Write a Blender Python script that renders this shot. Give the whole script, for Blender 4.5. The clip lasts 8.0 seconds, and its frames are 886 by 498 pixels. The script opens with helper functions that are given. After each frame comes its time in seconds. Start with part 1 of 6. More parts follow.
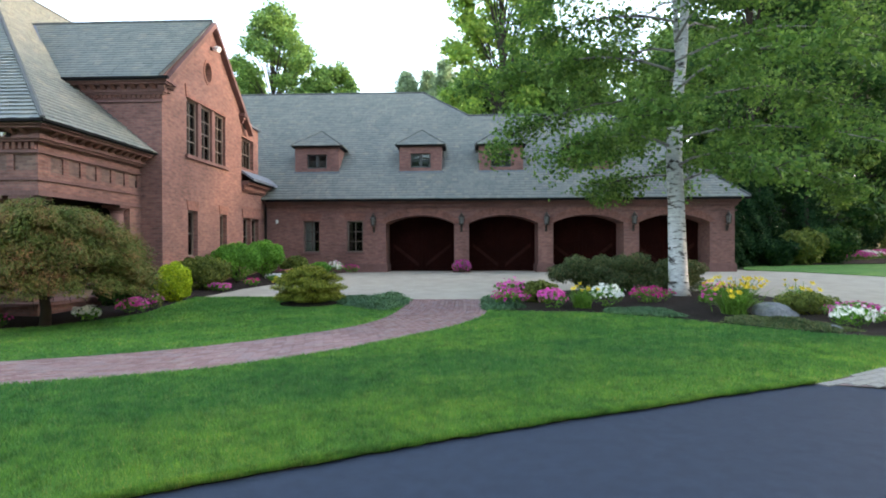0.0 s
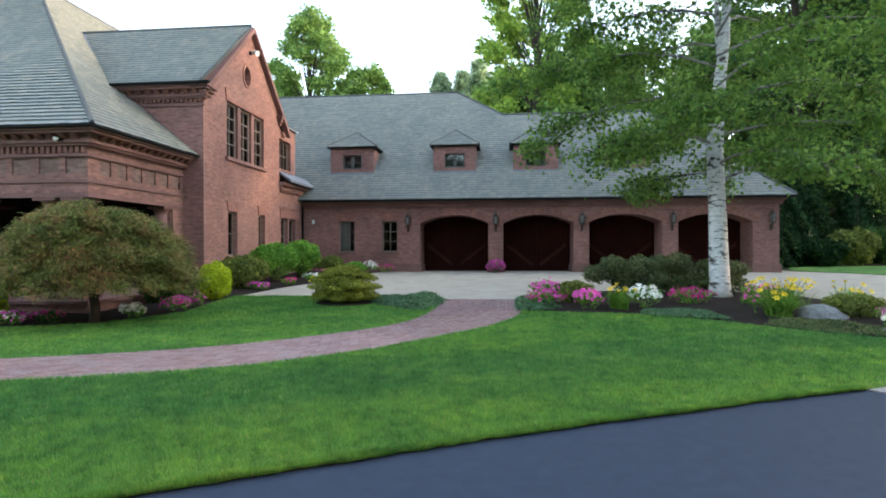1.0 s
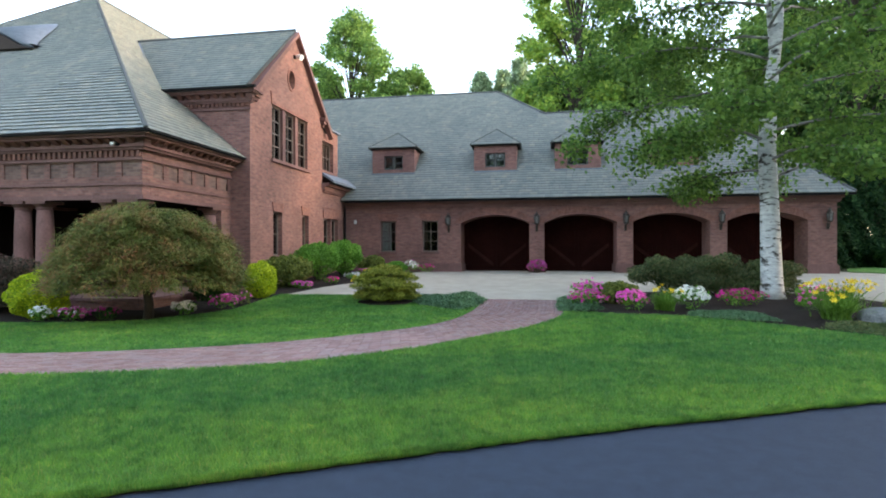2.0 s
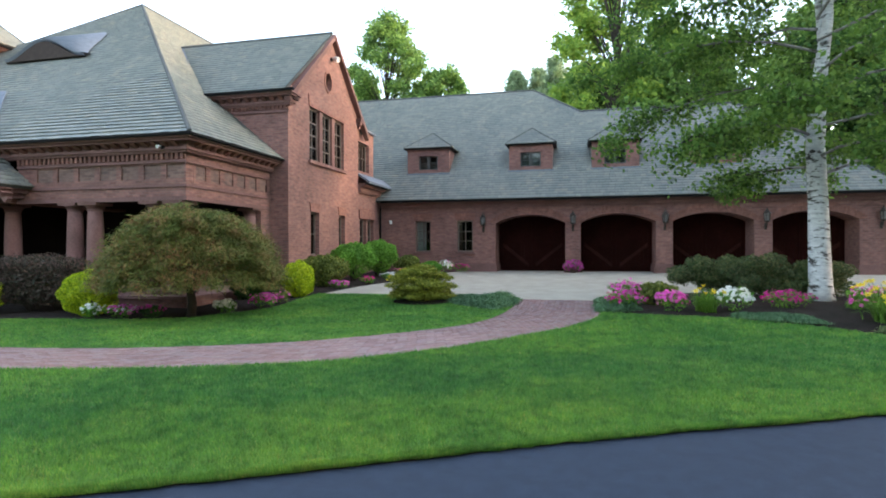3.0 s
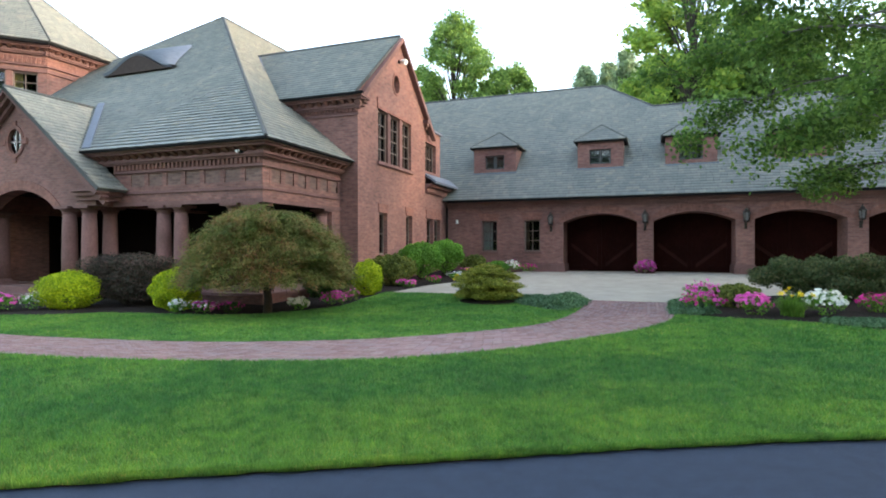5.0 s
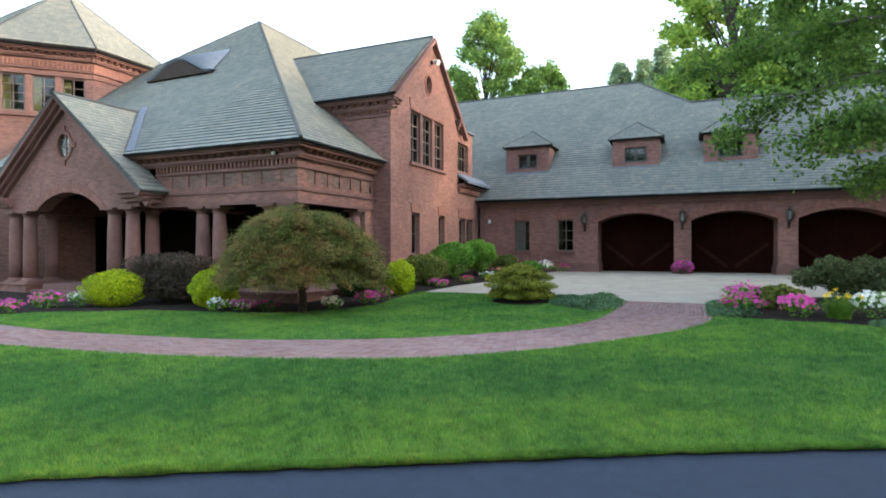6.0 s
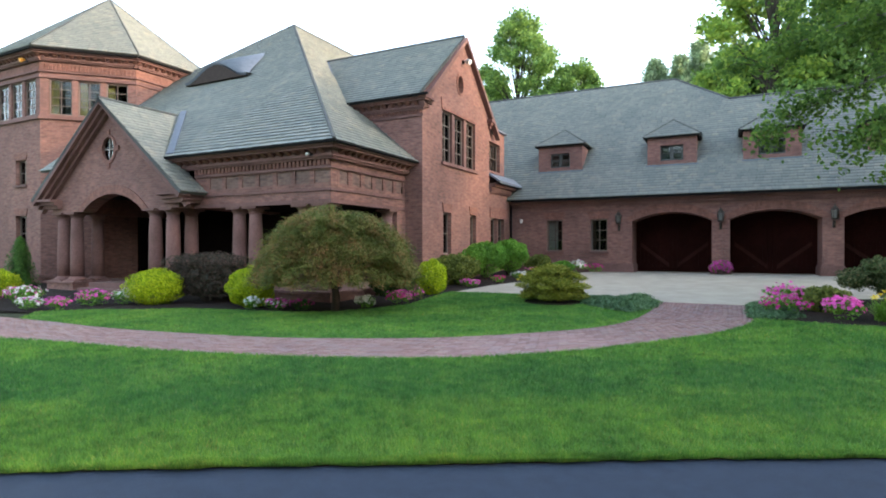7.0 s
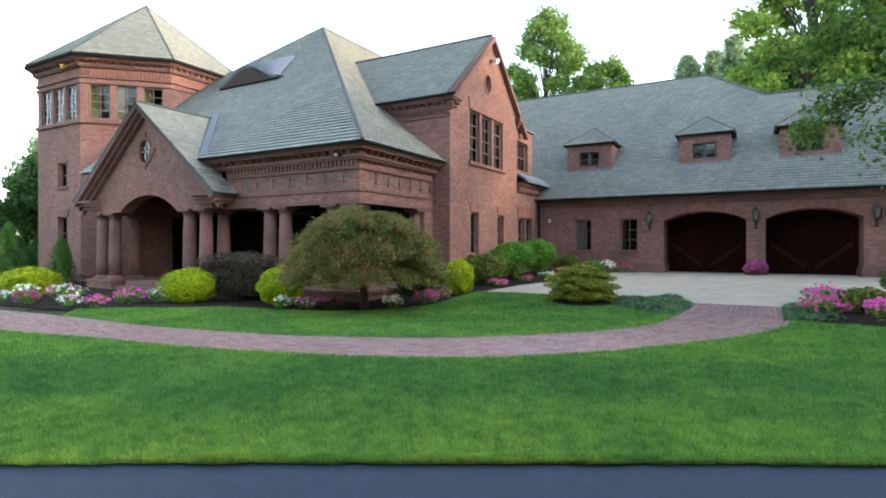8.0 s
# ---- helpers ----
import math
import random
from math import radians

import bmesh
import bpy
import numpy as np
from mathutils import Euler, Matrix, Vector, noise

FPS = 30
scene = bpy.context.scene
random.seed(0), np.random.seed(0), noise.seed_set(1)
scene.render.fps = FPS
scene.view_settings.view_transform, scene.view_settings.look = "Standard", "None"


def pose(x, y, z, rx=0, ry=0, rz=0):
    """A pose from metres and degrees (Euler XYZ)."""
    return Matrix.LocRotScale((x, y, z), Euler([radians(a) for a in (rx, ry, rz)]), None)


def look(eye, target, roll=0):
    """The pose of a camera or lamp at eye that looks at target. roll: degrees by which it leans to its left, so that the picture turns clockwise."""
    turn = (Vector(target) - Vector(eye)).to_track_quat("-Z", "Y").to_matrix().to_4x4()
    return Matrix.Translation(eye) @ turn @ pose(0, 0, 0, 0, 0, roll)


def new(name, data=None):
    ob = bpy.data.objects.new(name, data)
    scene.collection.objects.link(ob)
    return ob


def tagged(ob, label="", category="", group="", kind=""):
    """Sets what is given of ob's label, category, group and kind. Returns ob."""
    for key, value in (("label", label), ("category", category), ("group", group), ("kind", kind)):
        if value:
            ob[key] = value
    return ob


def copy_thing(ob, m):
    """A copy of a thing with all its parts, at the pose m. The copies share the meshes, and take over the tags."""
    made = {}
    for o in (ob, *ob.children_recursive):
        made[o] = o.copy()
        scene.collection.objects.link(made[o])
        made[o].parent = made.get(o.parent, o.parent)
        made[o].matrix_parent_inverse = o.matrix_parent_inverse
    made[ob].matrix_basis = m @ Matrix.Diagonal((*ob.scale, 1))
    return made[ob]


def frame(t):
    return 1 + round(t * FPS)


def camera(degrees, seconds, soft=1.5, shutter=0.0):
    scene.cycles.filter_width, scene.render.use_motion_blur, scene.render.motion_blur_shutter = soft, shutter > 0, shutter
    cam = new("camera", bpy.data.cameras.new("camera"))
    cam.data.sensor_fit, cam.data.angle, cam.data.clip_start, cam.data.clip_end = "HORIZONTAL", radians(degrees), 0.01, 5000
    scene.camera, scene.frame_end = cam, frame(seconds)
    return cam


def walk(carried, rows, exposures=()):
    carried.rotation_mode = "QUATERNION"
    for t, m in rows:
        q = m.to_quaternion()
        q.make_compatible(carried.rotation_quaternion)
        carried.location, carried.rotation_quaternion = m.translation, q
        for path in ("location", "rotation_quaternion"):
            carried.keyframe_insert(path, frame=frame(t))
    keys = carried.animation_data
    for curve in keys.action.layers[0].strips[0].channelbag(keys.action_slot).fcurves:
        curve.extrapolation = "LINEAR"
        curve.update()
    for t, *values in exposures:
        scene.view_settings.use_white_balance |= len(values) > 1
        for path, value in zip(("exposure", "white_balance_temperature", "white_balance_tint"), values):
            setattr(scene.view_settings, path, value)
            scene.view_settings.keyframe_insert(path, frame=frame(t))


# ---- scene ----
EXPO, SKY, SUNP = 3.08, 0.15, 0.32
# ---------------------------------------------------------------- camera
EYE = 1.6
cam = camera(76.8, 8.0, soft=1.9)
TURNS = [  # seconds, yaw, pitch, roll
    (0.0, 2.334, -0.165, 0.185), (0.5, 3.919, -0.172, 0.168), (1.0, 5.807, -0.17, 0.16), (1.5, 7.929, -0.172, 0.148),
    (3.0, 13.482, -0.18, 0.122), (3.5, 15.163, -0.186, 0.1), (4.0, 16.923, -0.19, 0.092), (4.5, 18.6, -0.198, 0.09),
    (6.0, 23.54, -0.217, 0.075), (6.5, 25.171, -0.222, 0.065), (7.0, 26.76, -0.232, 0.048), (7.5, 28.248, -0.24, 0.04),
    (8.0, 29.562, -0.25, 0.035)]


def stand(yaw):
    """The lens sits a little ahead of the tripod's axis."""
    a, m = radians(yaw), radians(16.0)
    return 0.1 * (math.sin(m) - math.sin(a)), 0.1 * (math.cos(a) - math.cos(m))


walk(cam, [(t, pose(*stand(yw), EYE, 90 + pt, ro, yw)) for t, yw, pt, ro in TURNS], exposures=[(0.0, EXPO), (8.0, EXPO)])

# ---------------------------------------------------------------- daylight
world = bpy.data.worlds.new("evening_sky")
scene.world = world
world.use_nodes = True
wn = world.node_tree
sky = wn.nodes.new("ShaderNodeTexSky")
sky.sky_type = 'NISHITA'
sky.sun_disc = False
SUN_EL, SUN_AZ = 13.0, -12.0  # height, and turn from +x towards -y
sky.sun_elevation = radians(SUN_EL)
sky.sun_rotation = radians(90.0 + SUN_AZ)
sky.air_density, sky.dust_density, sky.ozone_density = 1.0, 1.5, 1.0
soften = wn.nodes.new("ShaderNodeHueSaturation")
soften.inputs["Saturation"].default_value = 0.75
wn.links.new(sky.outputs[0], soften.inputs["Color"])
wn.links.new(soften.outputs[0], wn.nodes["Background"].inputs[0])
wn.nodes["Background"].inputs[1].default_value = SKY

sun_data = bpy.data.lights.new("sun", 'SUN')
sun_data.energy, sun_data.angle, sun_data.color = SUNP, radians(1.0), (1.0, 0.66, 0.4)
sun = new("sun", sun_data)
sa, se = radians(SUN_AZ), radians(SUN_EL)
sun.matrix_world = look((60 * math.cos(sa), -60 * math.sin(sa), 60 * math.tan(se)), (0, 0, 0))

# ---------------------------------------------------------------- materials
def shader(name, rough=0.8, metal=0.0, spec=0.5):
    m = bpy.data.materials.new(name)
    m.use_nodes = True
    b = m.node_tree.nodes["Principled BSDF"]
    b.inputs["Roughness"].default_value = rough
    b.inputs["Metallic"].default_value = metal
    b.inputs["Specular IOR Level"].default_value = spec
    return m, m.node_tree, b


def node(nt, kind, **values):
    n = nt.nodes.new("ShaderNode" + kind)
    for k, v in values.items():
        n.inputs[k.replace("_", " ")].default_value = v
    return n


def ramp(nt, fac, stops):
    r = nt.nodes.new("ShaderNodeValToRGB")
    e = r.color_ramp.elements
    e[0].position, e[0].color = stops[0][0], (*stops[0][1], 1)
    e[1].position, e[1].color = stops[-1][0], (*stops[-1][1], 1)
    for p, c in stops[1:-1]:
        e.new(p).color = (*c, 1)
    nt.links.new(fac, r.inputs[0])
    return r.outputs[0]


def mixc(nt, fac, a, b, how='MIX'):
    m = nt.nodes.new("ShaderNodeMix")
    m.data_type, m.blend_type = 'RGBA', how
    for s, v in ((m.inputs[0], fac), (m.inputs[6], a), (m.inputs[7], b)):
        if isinstance(v, (int, float)):
            s.default_value = v
        elif isinstance(v, tuple):
            s.default_value = (*v, 1)
        else:
            nt.links.new(v, s)
    return m.outputs[2]


def position(nt):
    return nt.nodes.new("ShaderNodeNewGeometry").outputs["Position"]


def noise_at(nt, vec, scale, detail=4.0, rough=0.6):
    n = node(nt, "TexNoise", Scale=scale, Detail=detail, Roughness=rough)
    nt.links.new(vec, n.inputs["Vector"])
    return n.outputs["Fac"]


def relief(nt, b, height, strength, distance=0.02):
    n = node(nt, "Bump", Strength=strength, Distance=distance)
    nt.links.new(height, n.inputs["Height"])
    nt.links.new(n.outputs[0], b.inputs["Normal"])


def stone(name, dark, light, scale=6.0, rough=0.85, bump=0.4, stain=0.35, spec=0.3):
    """Any mottled surface: grain and broad stains."""
    m, nt, b = shader(name, rough, spec=spec)
    p = position(nt)
    fine = noise_at(nt, p, scale * 6, 5)
    c = ramp(nt, fine, [(0.3, dark), (0.7, light)])
    broad = ramp(nt, noise_at(nt, p, scale * 0.22, 3), [(0.35, (1 - stain,) * 3), (0.65, (1.0,) * 3)])
    nt.links.new(mixc(nt, 1.0, c, broad, 'MULTIPLY'), b.inputs["Base Color"])
    relief(nt, b, fine, bump, 0.01)
    return m


def brickwork(name, dark, light, mortar, row=0.072, length=0.21):
    """Courses that run along any upright wall."""
    m, nt, b = shader(name, 0.88, spec=0.25)
    g = nt.nodes.new("ShaderNodeNewGeometry")
    cr = nt.nodes.new("ShaderNodeVectorMath")
    cr.operation = 'CROSS_PRODUCT'
    cr.inputs[0].default_value = (0, 0, 1)
    nt.links.new(g.outputs["True Normal"], cr.inputs[1])
    dt = nt.nodes.new("ShaderNodeVectorMath")
    dt.operation = 'DOT_PRODUCT'
    nt.links.new(cr.outputs[0], dt.inputs[0])
    nt.links.new(g.outputs["Position"], dt.inputs[1])
    sp = nt.nodes.new("ShaderNodeSeparateXYZ")
    nt.links.new(g.outputs["Position"], sp.inputs[0])
    cb = nt.nodes.new("ShaderNodeCombineXYZ")
    nt.links.new(dt.outputs["Value"], cb.inputs[0])
    nt.links.new(sp.outputs["Z"], cb.inputs[1])
    t = nt.nodes.new("ShaderNodeTexBrick")
    nt.links.new(cb.outputs[0], t.inputs["Vector"])
    t.inputs["Color1"].default_value, t.inputs["Color2"].default_value = (*dark, 1), (*light, 1)
    t.inputs["Mortar"].default_value = (*mortar, 1)
    t.inputs["Scale"].default_value = 1.0
    t.inputs["Mortar Size"].default_value = 0.009
    t.inputs["Mortar Smooth"].default_value = 0.3
    t.inputs["Brick Width"].default_value, t.inputs["Row Height"].default_value = length, row
    p = g.outputs["Position"]
    broad = ramp(nt, noise_at(nt, p, 0.7, 4), [(0.3, (0.72, 0.72, 0.74)), (0.7, (1.12, 1.08, 1.05))])
    mid = ramp(nt, noise_at(nt, cb.outputs[0], 9.0, 3), [(0.3, (0.86, 0.86, 0.87)), (0.7, (1.08, 1.07, 1.06))])
    c = mixc(nt, 1.0, mixc(nt, 1.0, t.outputs["Color"], broad, 'MULTIPLY'), mid, 'MULTIPLY')
    st = nt.nodes.new("ShaderNodeMapping")
    st.inputs["Scale"].default_value = (4.0, 13.0, 1.0)
    nt.links.new(cb.outputs[0], st.inputs[0])
    burnt = ramp(nt, noise_at(nt, st.outputs[0], 1.0, 2, 0.5), [(0.34, (0.78, 0.79, 0.82)), (0.5, (1.0, 1.0, 1.0)), (0.68, (1.1, 1.07, 1.04))])
    c = mixc(nt, 1.0, c, burnt, 'MULTIPLY')
    nt.links.new(c, b.inputs["Base Color"])
    inv = nt.nodes.new("ShaderNodeMath")
    inv.operation = 'SUBTRACT'
    inv.inputs[0].default_value = 1.0
    nt.links.new(t.outputs["Fac"], inv.inputs[1])
    relief(nt, b, inv.outputs[0], 0.5, 0.008)
    return m


def pieces(name, stops, rough=0.8, per="island", bump=0.3, scale=20.0, spec=0.3):
    """A colour for each loose piece, with grain."""
    m, nt, b = shader(name, rough, spec=spec)
    if per == "island":
        rnd = nt.nodes.new("ShaderNodeNewGeometry").outputs["Random Per Island"]
    else:
        rnd = nt.nodes.new("ShaderNodeObjectInfo").outputs["Random"]
    c = ramp(nt, rnd, stops)
    p = position(nt)
    n = noise_at(nt, p, scale, 4)
    v = ramp(nt, n, [(0.3, (0.75,) * 3), (0.7, (1.15,) * 3)])
    broad = ramp(nt, noise_at(nt, p, 0.6, 3), [(0.35, (0.9, 0.91, 0.92)), (0.65, (1.04, 1.03, 1.01))])
    nt.links.new(mixc(nt, 1.0, mixc(nt, 1.0, c, v, 'MULTIPLY'), broad, 'MULTIPLY'), b.inputs["Base Color"])
    if bump:
        relief(nt, b, n, bump, 0.006)
    return m


def leafage(name, stops, rough=0.6, glow=0.35, spec=0.18):
    """Leaves: a colour for each, and some light through them."""
    m, nt, b = shader(name, rough, spec=spec)
    rnd = nt.nodes.new("ShaderNodeNewGeometry").outputs["Random Per Island"]
    c = ramp(nt, rnd, stops)
    broad = ramp(nt, noise_at(nt, position(nt), 0.9, 3), [(0.3, (0.7, 0.72, 0.75)), (0.7, (1.2, 1.15, 1.0))])
    c = mixc(nt, 1.0, c, broad, 'MULTIPLY')
    nt.links.new(c, b.inputs["Base Color"])
    tr = nt.nodes.new("ShaderNodeBsdfTranslucent")
    nt.links.new(c, tr.inputs[0])
    mx = nt.nodes.new("ShaderNodeMixShader")
    mx.inputs[0].default_value = glow
    nt.links.new(b.outputs[0], mx.inputs[1])
    nt.links.new(tr.outputs[0], mx.inputs[2])
    nt.links.new(mx.outputs[0], nt.nodes["Material Output"].inputs[0])
    return m


def plain(name, colour, rough=0.5, metal=0.0, spec=0.5):
    m, nt, b = shader(name, rough, metal, spec)
    n = noise_at(nt, position(nt), 7.0, 4)
    c = ramp(nt, n, [(0.3, tuple(v * 0.82 for v in colour)), (0.7, tuple(min(1, v * 1.12) for v in colour))])
    nt.links.new(c, b.inputs["Base Color"])
    return m


BRICK = brickwork("red_brick", (0.195, 0.098, 0.08), (0.268, 0.134, 0.11), (0.215, 0.145, 0.125))
TRIM_BRICK = brickwork("trim_brick", (0.2, 0.092, 0.07), (0.28, 0.132, 0.102), (0.19, 0.11, 0.09), row=0.2, length=0.07)
FRIEZE_BRICK = brickwork("frieze_brick", (0.175, 0.087, 0.07), (0.275, 0.138, 0.111), (0.2, 0.13, 0.11))
PANEL_BRICK = brickwork("panel_brick", (0.14, 0.088, 0.071), (0.225, 0.143, 0.115), (0.18, 0.13, 0.11))
BROWNSTONE = stone("brownstone", (0.16, 0.084, 0.072), (0.235, 0.125, 0.107), 3.0)
SLATE_STOPS = [(0.0, (0.158, 0.174, 0.16)), (0.5, (0.192, 0.204, 0.182)), (0.9, (0.22, 0.225, 0.196)), (1.0, (0.248, 0.237, 0.194))]
SLATE = pieces("slate", SLATE_STOPS, 0.55, spec=0.5)
SLATE_ONE = pieces("slate_single", SLATE_STOPS, 0.55, per="object", spec=0.5)
UNDER = stone("roof_felt", (0.07, 0.075, 0.07), (0.11, 0.115, 0.11), 2.0)
LEAD = plain("lead_flashing", (0.13, 0.15, 0.18), 0.6, 0.0, 0.3)
DARK_METAL = plain("dark_bronze_gutter", (0.009, 0.008, 0.008), 0.8, 0.0, 0.1)
FRAME_PAINT = plain("taupe_window_paint", (0.13, 0.095, 0.075), 0.5)
DARK_FRAME = plain("dark_sash_paint", (0.05, 0.055, 0.05), 0.5)
# Red-stained wood, taken near black to hold the deep bays' shade.
DOOR_WOOD = stone("bay_shaded_red_stained_wood", (0.016, 0.0042, 0.0032), (0.03, 0.0076, 0.0056), 4.0, 0.85, 0.2, spec=0.04)
# Shade of the loggia and porch put into the colour of unknown walls.
RECESS_SHADE = stone("near_black_recess_shade", (0.007, 0.0045, 0.004), (0.013, 0.008, 0.007), 4.0, 0.9, 0.2, spec=0.03)
BRACE_WOOD = stone("red_stained_brace", (0.032, 0.012, 0.009), (0.05, 0.018, 0.014), 4.0, 0.85, 0.2, spec=0.04)
LANTERN_METAL = plain("aged_bronze", (0.06, 0.05, 0.042), 0.45, 0.8)
FROST = plain("lantern_glass", (0.16, 0.155, 0.14), 0.2)
CURTAIN = plain("pale_curtain", (0.42, 0.4, 0.36), 0.9)
SAGE_CURTAIN = plain("sage_curtain", (0.2, 0.23, 0.2), 0.9)
YELLOW_CURTAIN = plain("yellow_drape", (0.36, 0.32, 0.13), 0.9)
# Sky reflection of some panes, painted as a pale sheet behind the glass.
SKY_SHEEN = plain("painted_sky_sheen", (0.52, 0.58, 0.7), 0.8)
# Unlit rooms and ceilings: their shade is put into the base colour.
INNER_SHADE = plain("painted_inner_shade", (0.014, 0.011, 0.01), 0.95, 0.0, 0.02)
WHITE_PLASTIC = plain("white_plastic", (0.7, 0.69, 0.66), 0.4)
AMBER = plain("amber_housing", (0.75, 0.32, 0.04), 0.4)
ASPHALT = stone("asphalt", (0.018, 0.026, 0.042), (0.031, 0.044, 0.068), 30.0, 0.8, 0.35, 0.18, 0.2)
CONCRETE = stone("pale_concrete", (0.315, 0.28, 0.222), (0.4, 0.36, 0.288), 8.0, 0.85, 0.25, 0.2)
JOINT = stone("paver_joint_sand", (0.185, 0.125, 0.112), (0.24, 0.165, 0.15), 10.0)
PAVER_STOPS = [(0.0, (0.2, 0.115, 0.105)), (0.3, (0.24, 0.14, 0.13)), (0.6, (0.27, 0.17, 0.155)), (0.85, (0.25, 0.18, 0.175)), (1.0, (0.29, 0.2, 0.17))]
PAVER = pieces("brick_paver", PAVER_STOPS, 0.85)
PAVER_ONE = pieces("brick_paver_single", PAVER_STOPS, 0.85, per="object")
SETT = pieces("grey_sett", [(0.0, (0.2, 0.185, 0.16)), (1.0, (0.31, 0.29, 0.25))], 0.85)
SOIL = stone("edge_soil", (0.012, 0.01, 0.006), (0.045, 0.035, 0.02), 12.0, 0.95, 1.0, 0.4, 0.1)
MULCH = stone("dark_mulch", (0.01, 0.0075, 0.006), (0.042, 0.031, 0.026), 9.0, 0.95, 1.0, 0.4, 0.1)
ROCK = stone("grey_boulder", (0.13, 0.135, 0.135), (0.26, 0.265, 0.265), 4.0)


def turf_tones(nt, p):
    """Broad tones of the turf: yellower by the road, deep green further in, and patches."""
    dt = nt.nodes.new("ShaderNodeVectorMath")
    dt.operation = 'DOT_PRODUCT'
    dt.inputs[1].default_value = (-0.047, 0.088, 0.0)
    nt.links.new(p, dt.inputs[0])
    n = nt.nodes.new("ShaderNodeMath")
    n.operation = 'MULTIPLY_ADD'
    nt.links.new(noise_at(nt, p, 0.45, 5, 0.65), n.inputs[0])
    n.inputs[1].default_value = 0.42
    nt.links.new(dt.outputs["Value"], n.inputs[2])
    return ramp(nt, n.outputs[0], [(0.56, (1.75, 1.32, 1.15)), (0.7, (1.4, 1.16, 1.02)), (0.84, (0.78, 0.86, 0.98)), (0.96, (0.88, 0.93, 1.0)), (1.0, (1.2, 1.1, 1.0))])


def lawn_material():
    m, nt, b = shader("mown_lawn", 0.8, spec=0.15)
    p = position(nt)
    a = noise_at(nt, p, 0.7, 6, 0.7)
    f = noise_at(nt, p, 40.0, 4)
    c = ramp(nt, a, [(0.32, (0.034, 0.12, 0.028)), (0.48, (0.06, 0.172, 0.036)), (0.64, (0.115, 0.22, 0.048))])
    g = ramp(nt, f, [(0.3, (0.6,) * 3), (0.7, (1.2,) * 3)])
    nt.links.new(mixc(nt, 1.0, mixc(nt, 1.0, c, g, 'MULTIPLY'), turf_tones(nt, p), 'MULTIPLY'), b.inputs["Base Color"])
    relief(nt, b, f, 0.8, 0.03)
    return m


def blade_material():
    m, nt, b = shader("grass_blade", 0.55, spec=0.25)
    geo = nt.nodes.new("ShaderNodeNewGeometry")
    c = ramp(nt, geo.outputs["Random Per Island"], [(0.0, (0.05, 0.158, 0.028)), (0.6, (0.08, 0.215, 0.035)), (0.95, (0.135, 0.262, 0.042)), (1.0, (0.23, 0.24, 0.08))])
    v = ramp(nt, noise_at(nt, geo.outputs["Position"], 0.7, 6, 0.7), [(0.34, (0.6, 0.74, 0.95)), (0.5, (0.95, 1.0, 1.12)), (0.64, (1.5, 1.26, 1.3))])
    tuft = ramp(nt, noise_at(nt, geo.outputs["Position"], 6.0, 4, 0.7), [(0.34, (0.55, 0.6, 0.62)), (0.5, (1.0, 1.0, 1.0)), (0.66, (1.35, 1.28, 1.15))])
    v = mixc(nt, 1.0, v, tuft, 'MULTIPLY')
    c = mixc(nt, 1.0, mixc(nt, 1.0, c, v, 'MULTIPLY'), turf_tones(nt, geo.outputs["Position"]), 'MULTIPLY')
    nt.links.new(c, b.inputs["Base Color"])
    tr = nt.nodes.new("ShaderNodeBsdfTranslucent")
    nt.links.new(c, tr.inputs[0])
    mx = nt.nodes.new("ShaderNodeMixShader")
    mx.inputs[0].default_value = 0.3
    nt.links.new(b.outputs[0], mx.inputs[1])
    nt.links.new(tr.outputs[0], mx.inputs[2])
    nt.links.new(mx.outputs[0], nt.nodes["Material Output"].inputs[0])
    return m


LAWN = lawn_material()
BLADE = blade_material()
FOREST_FLOOR = stone("woodland_floor", (0.025, 0.03, 0.012), (0.06, 0.07, 0.03), 1.5, 0.95, 0.6, 0.4, 0.1)


def glass_material():
    m, nt, b = shader("window_glass", 0.03, spec=0.6)
    gl = nt.nodes.new("ShaderNodeBsdfGlossy")
    gl.inputs["Roughness"].default_value = 0.02
    tr = nt.nodes.new("ShaderNodeBsdfTransparent")
    tr.inputs[0].default_value = (0.8, 0.85, 0.85, 1)
    fr = nt.nodes.new("ShaderNodeFresnel")
    fr.inputs[0].default_value = 1.45
    mx = nt.nodes.new("ShaderNodeMixShader")
    nt.links.new(fr.outputs[0], mx.inputs[0])
    nt.links.new(tr.outputs[0], mx.inputs[1])
    nt.links.new(gl.outputs[0], mx.inputs[2])
    nt.links.new(mx.outputs[0], nt.nodes["Material Output"].inputs[0])
    return m


GLASS = glass_material()


def bark(name, dark, light, scale, marks=None):
    m, nt, b = shader(name, 0.85, spec=0.2)
    p = position(nt)
    st = nt.nodes.new("ShaderNodeMapping")
    st.inputs["Scale"].default_value = (1, 1, 3.0) if marks else (1, 1, 0.2)
    nt.links.new(p, st.inputs[0])
    n = noise_at(nt, st.outputs[0], scale, 5)
    c = ramp(nt, n, [(0.3, dark), (0.7, light)])
    if marks:
        k = ramp(nt, noise_at(nt, st.outputs[0], 3.2, 3, 0.7), [(0.55, (1, 1, 1)), (0.62, marks)])
        c = mixc(nt, 1.0, c, k, 'MULTIPLY')
    nt.links.new(c, b.inputs["Base Color"])
    relief(nt, b, n, 0.5, 0.02)
    return m


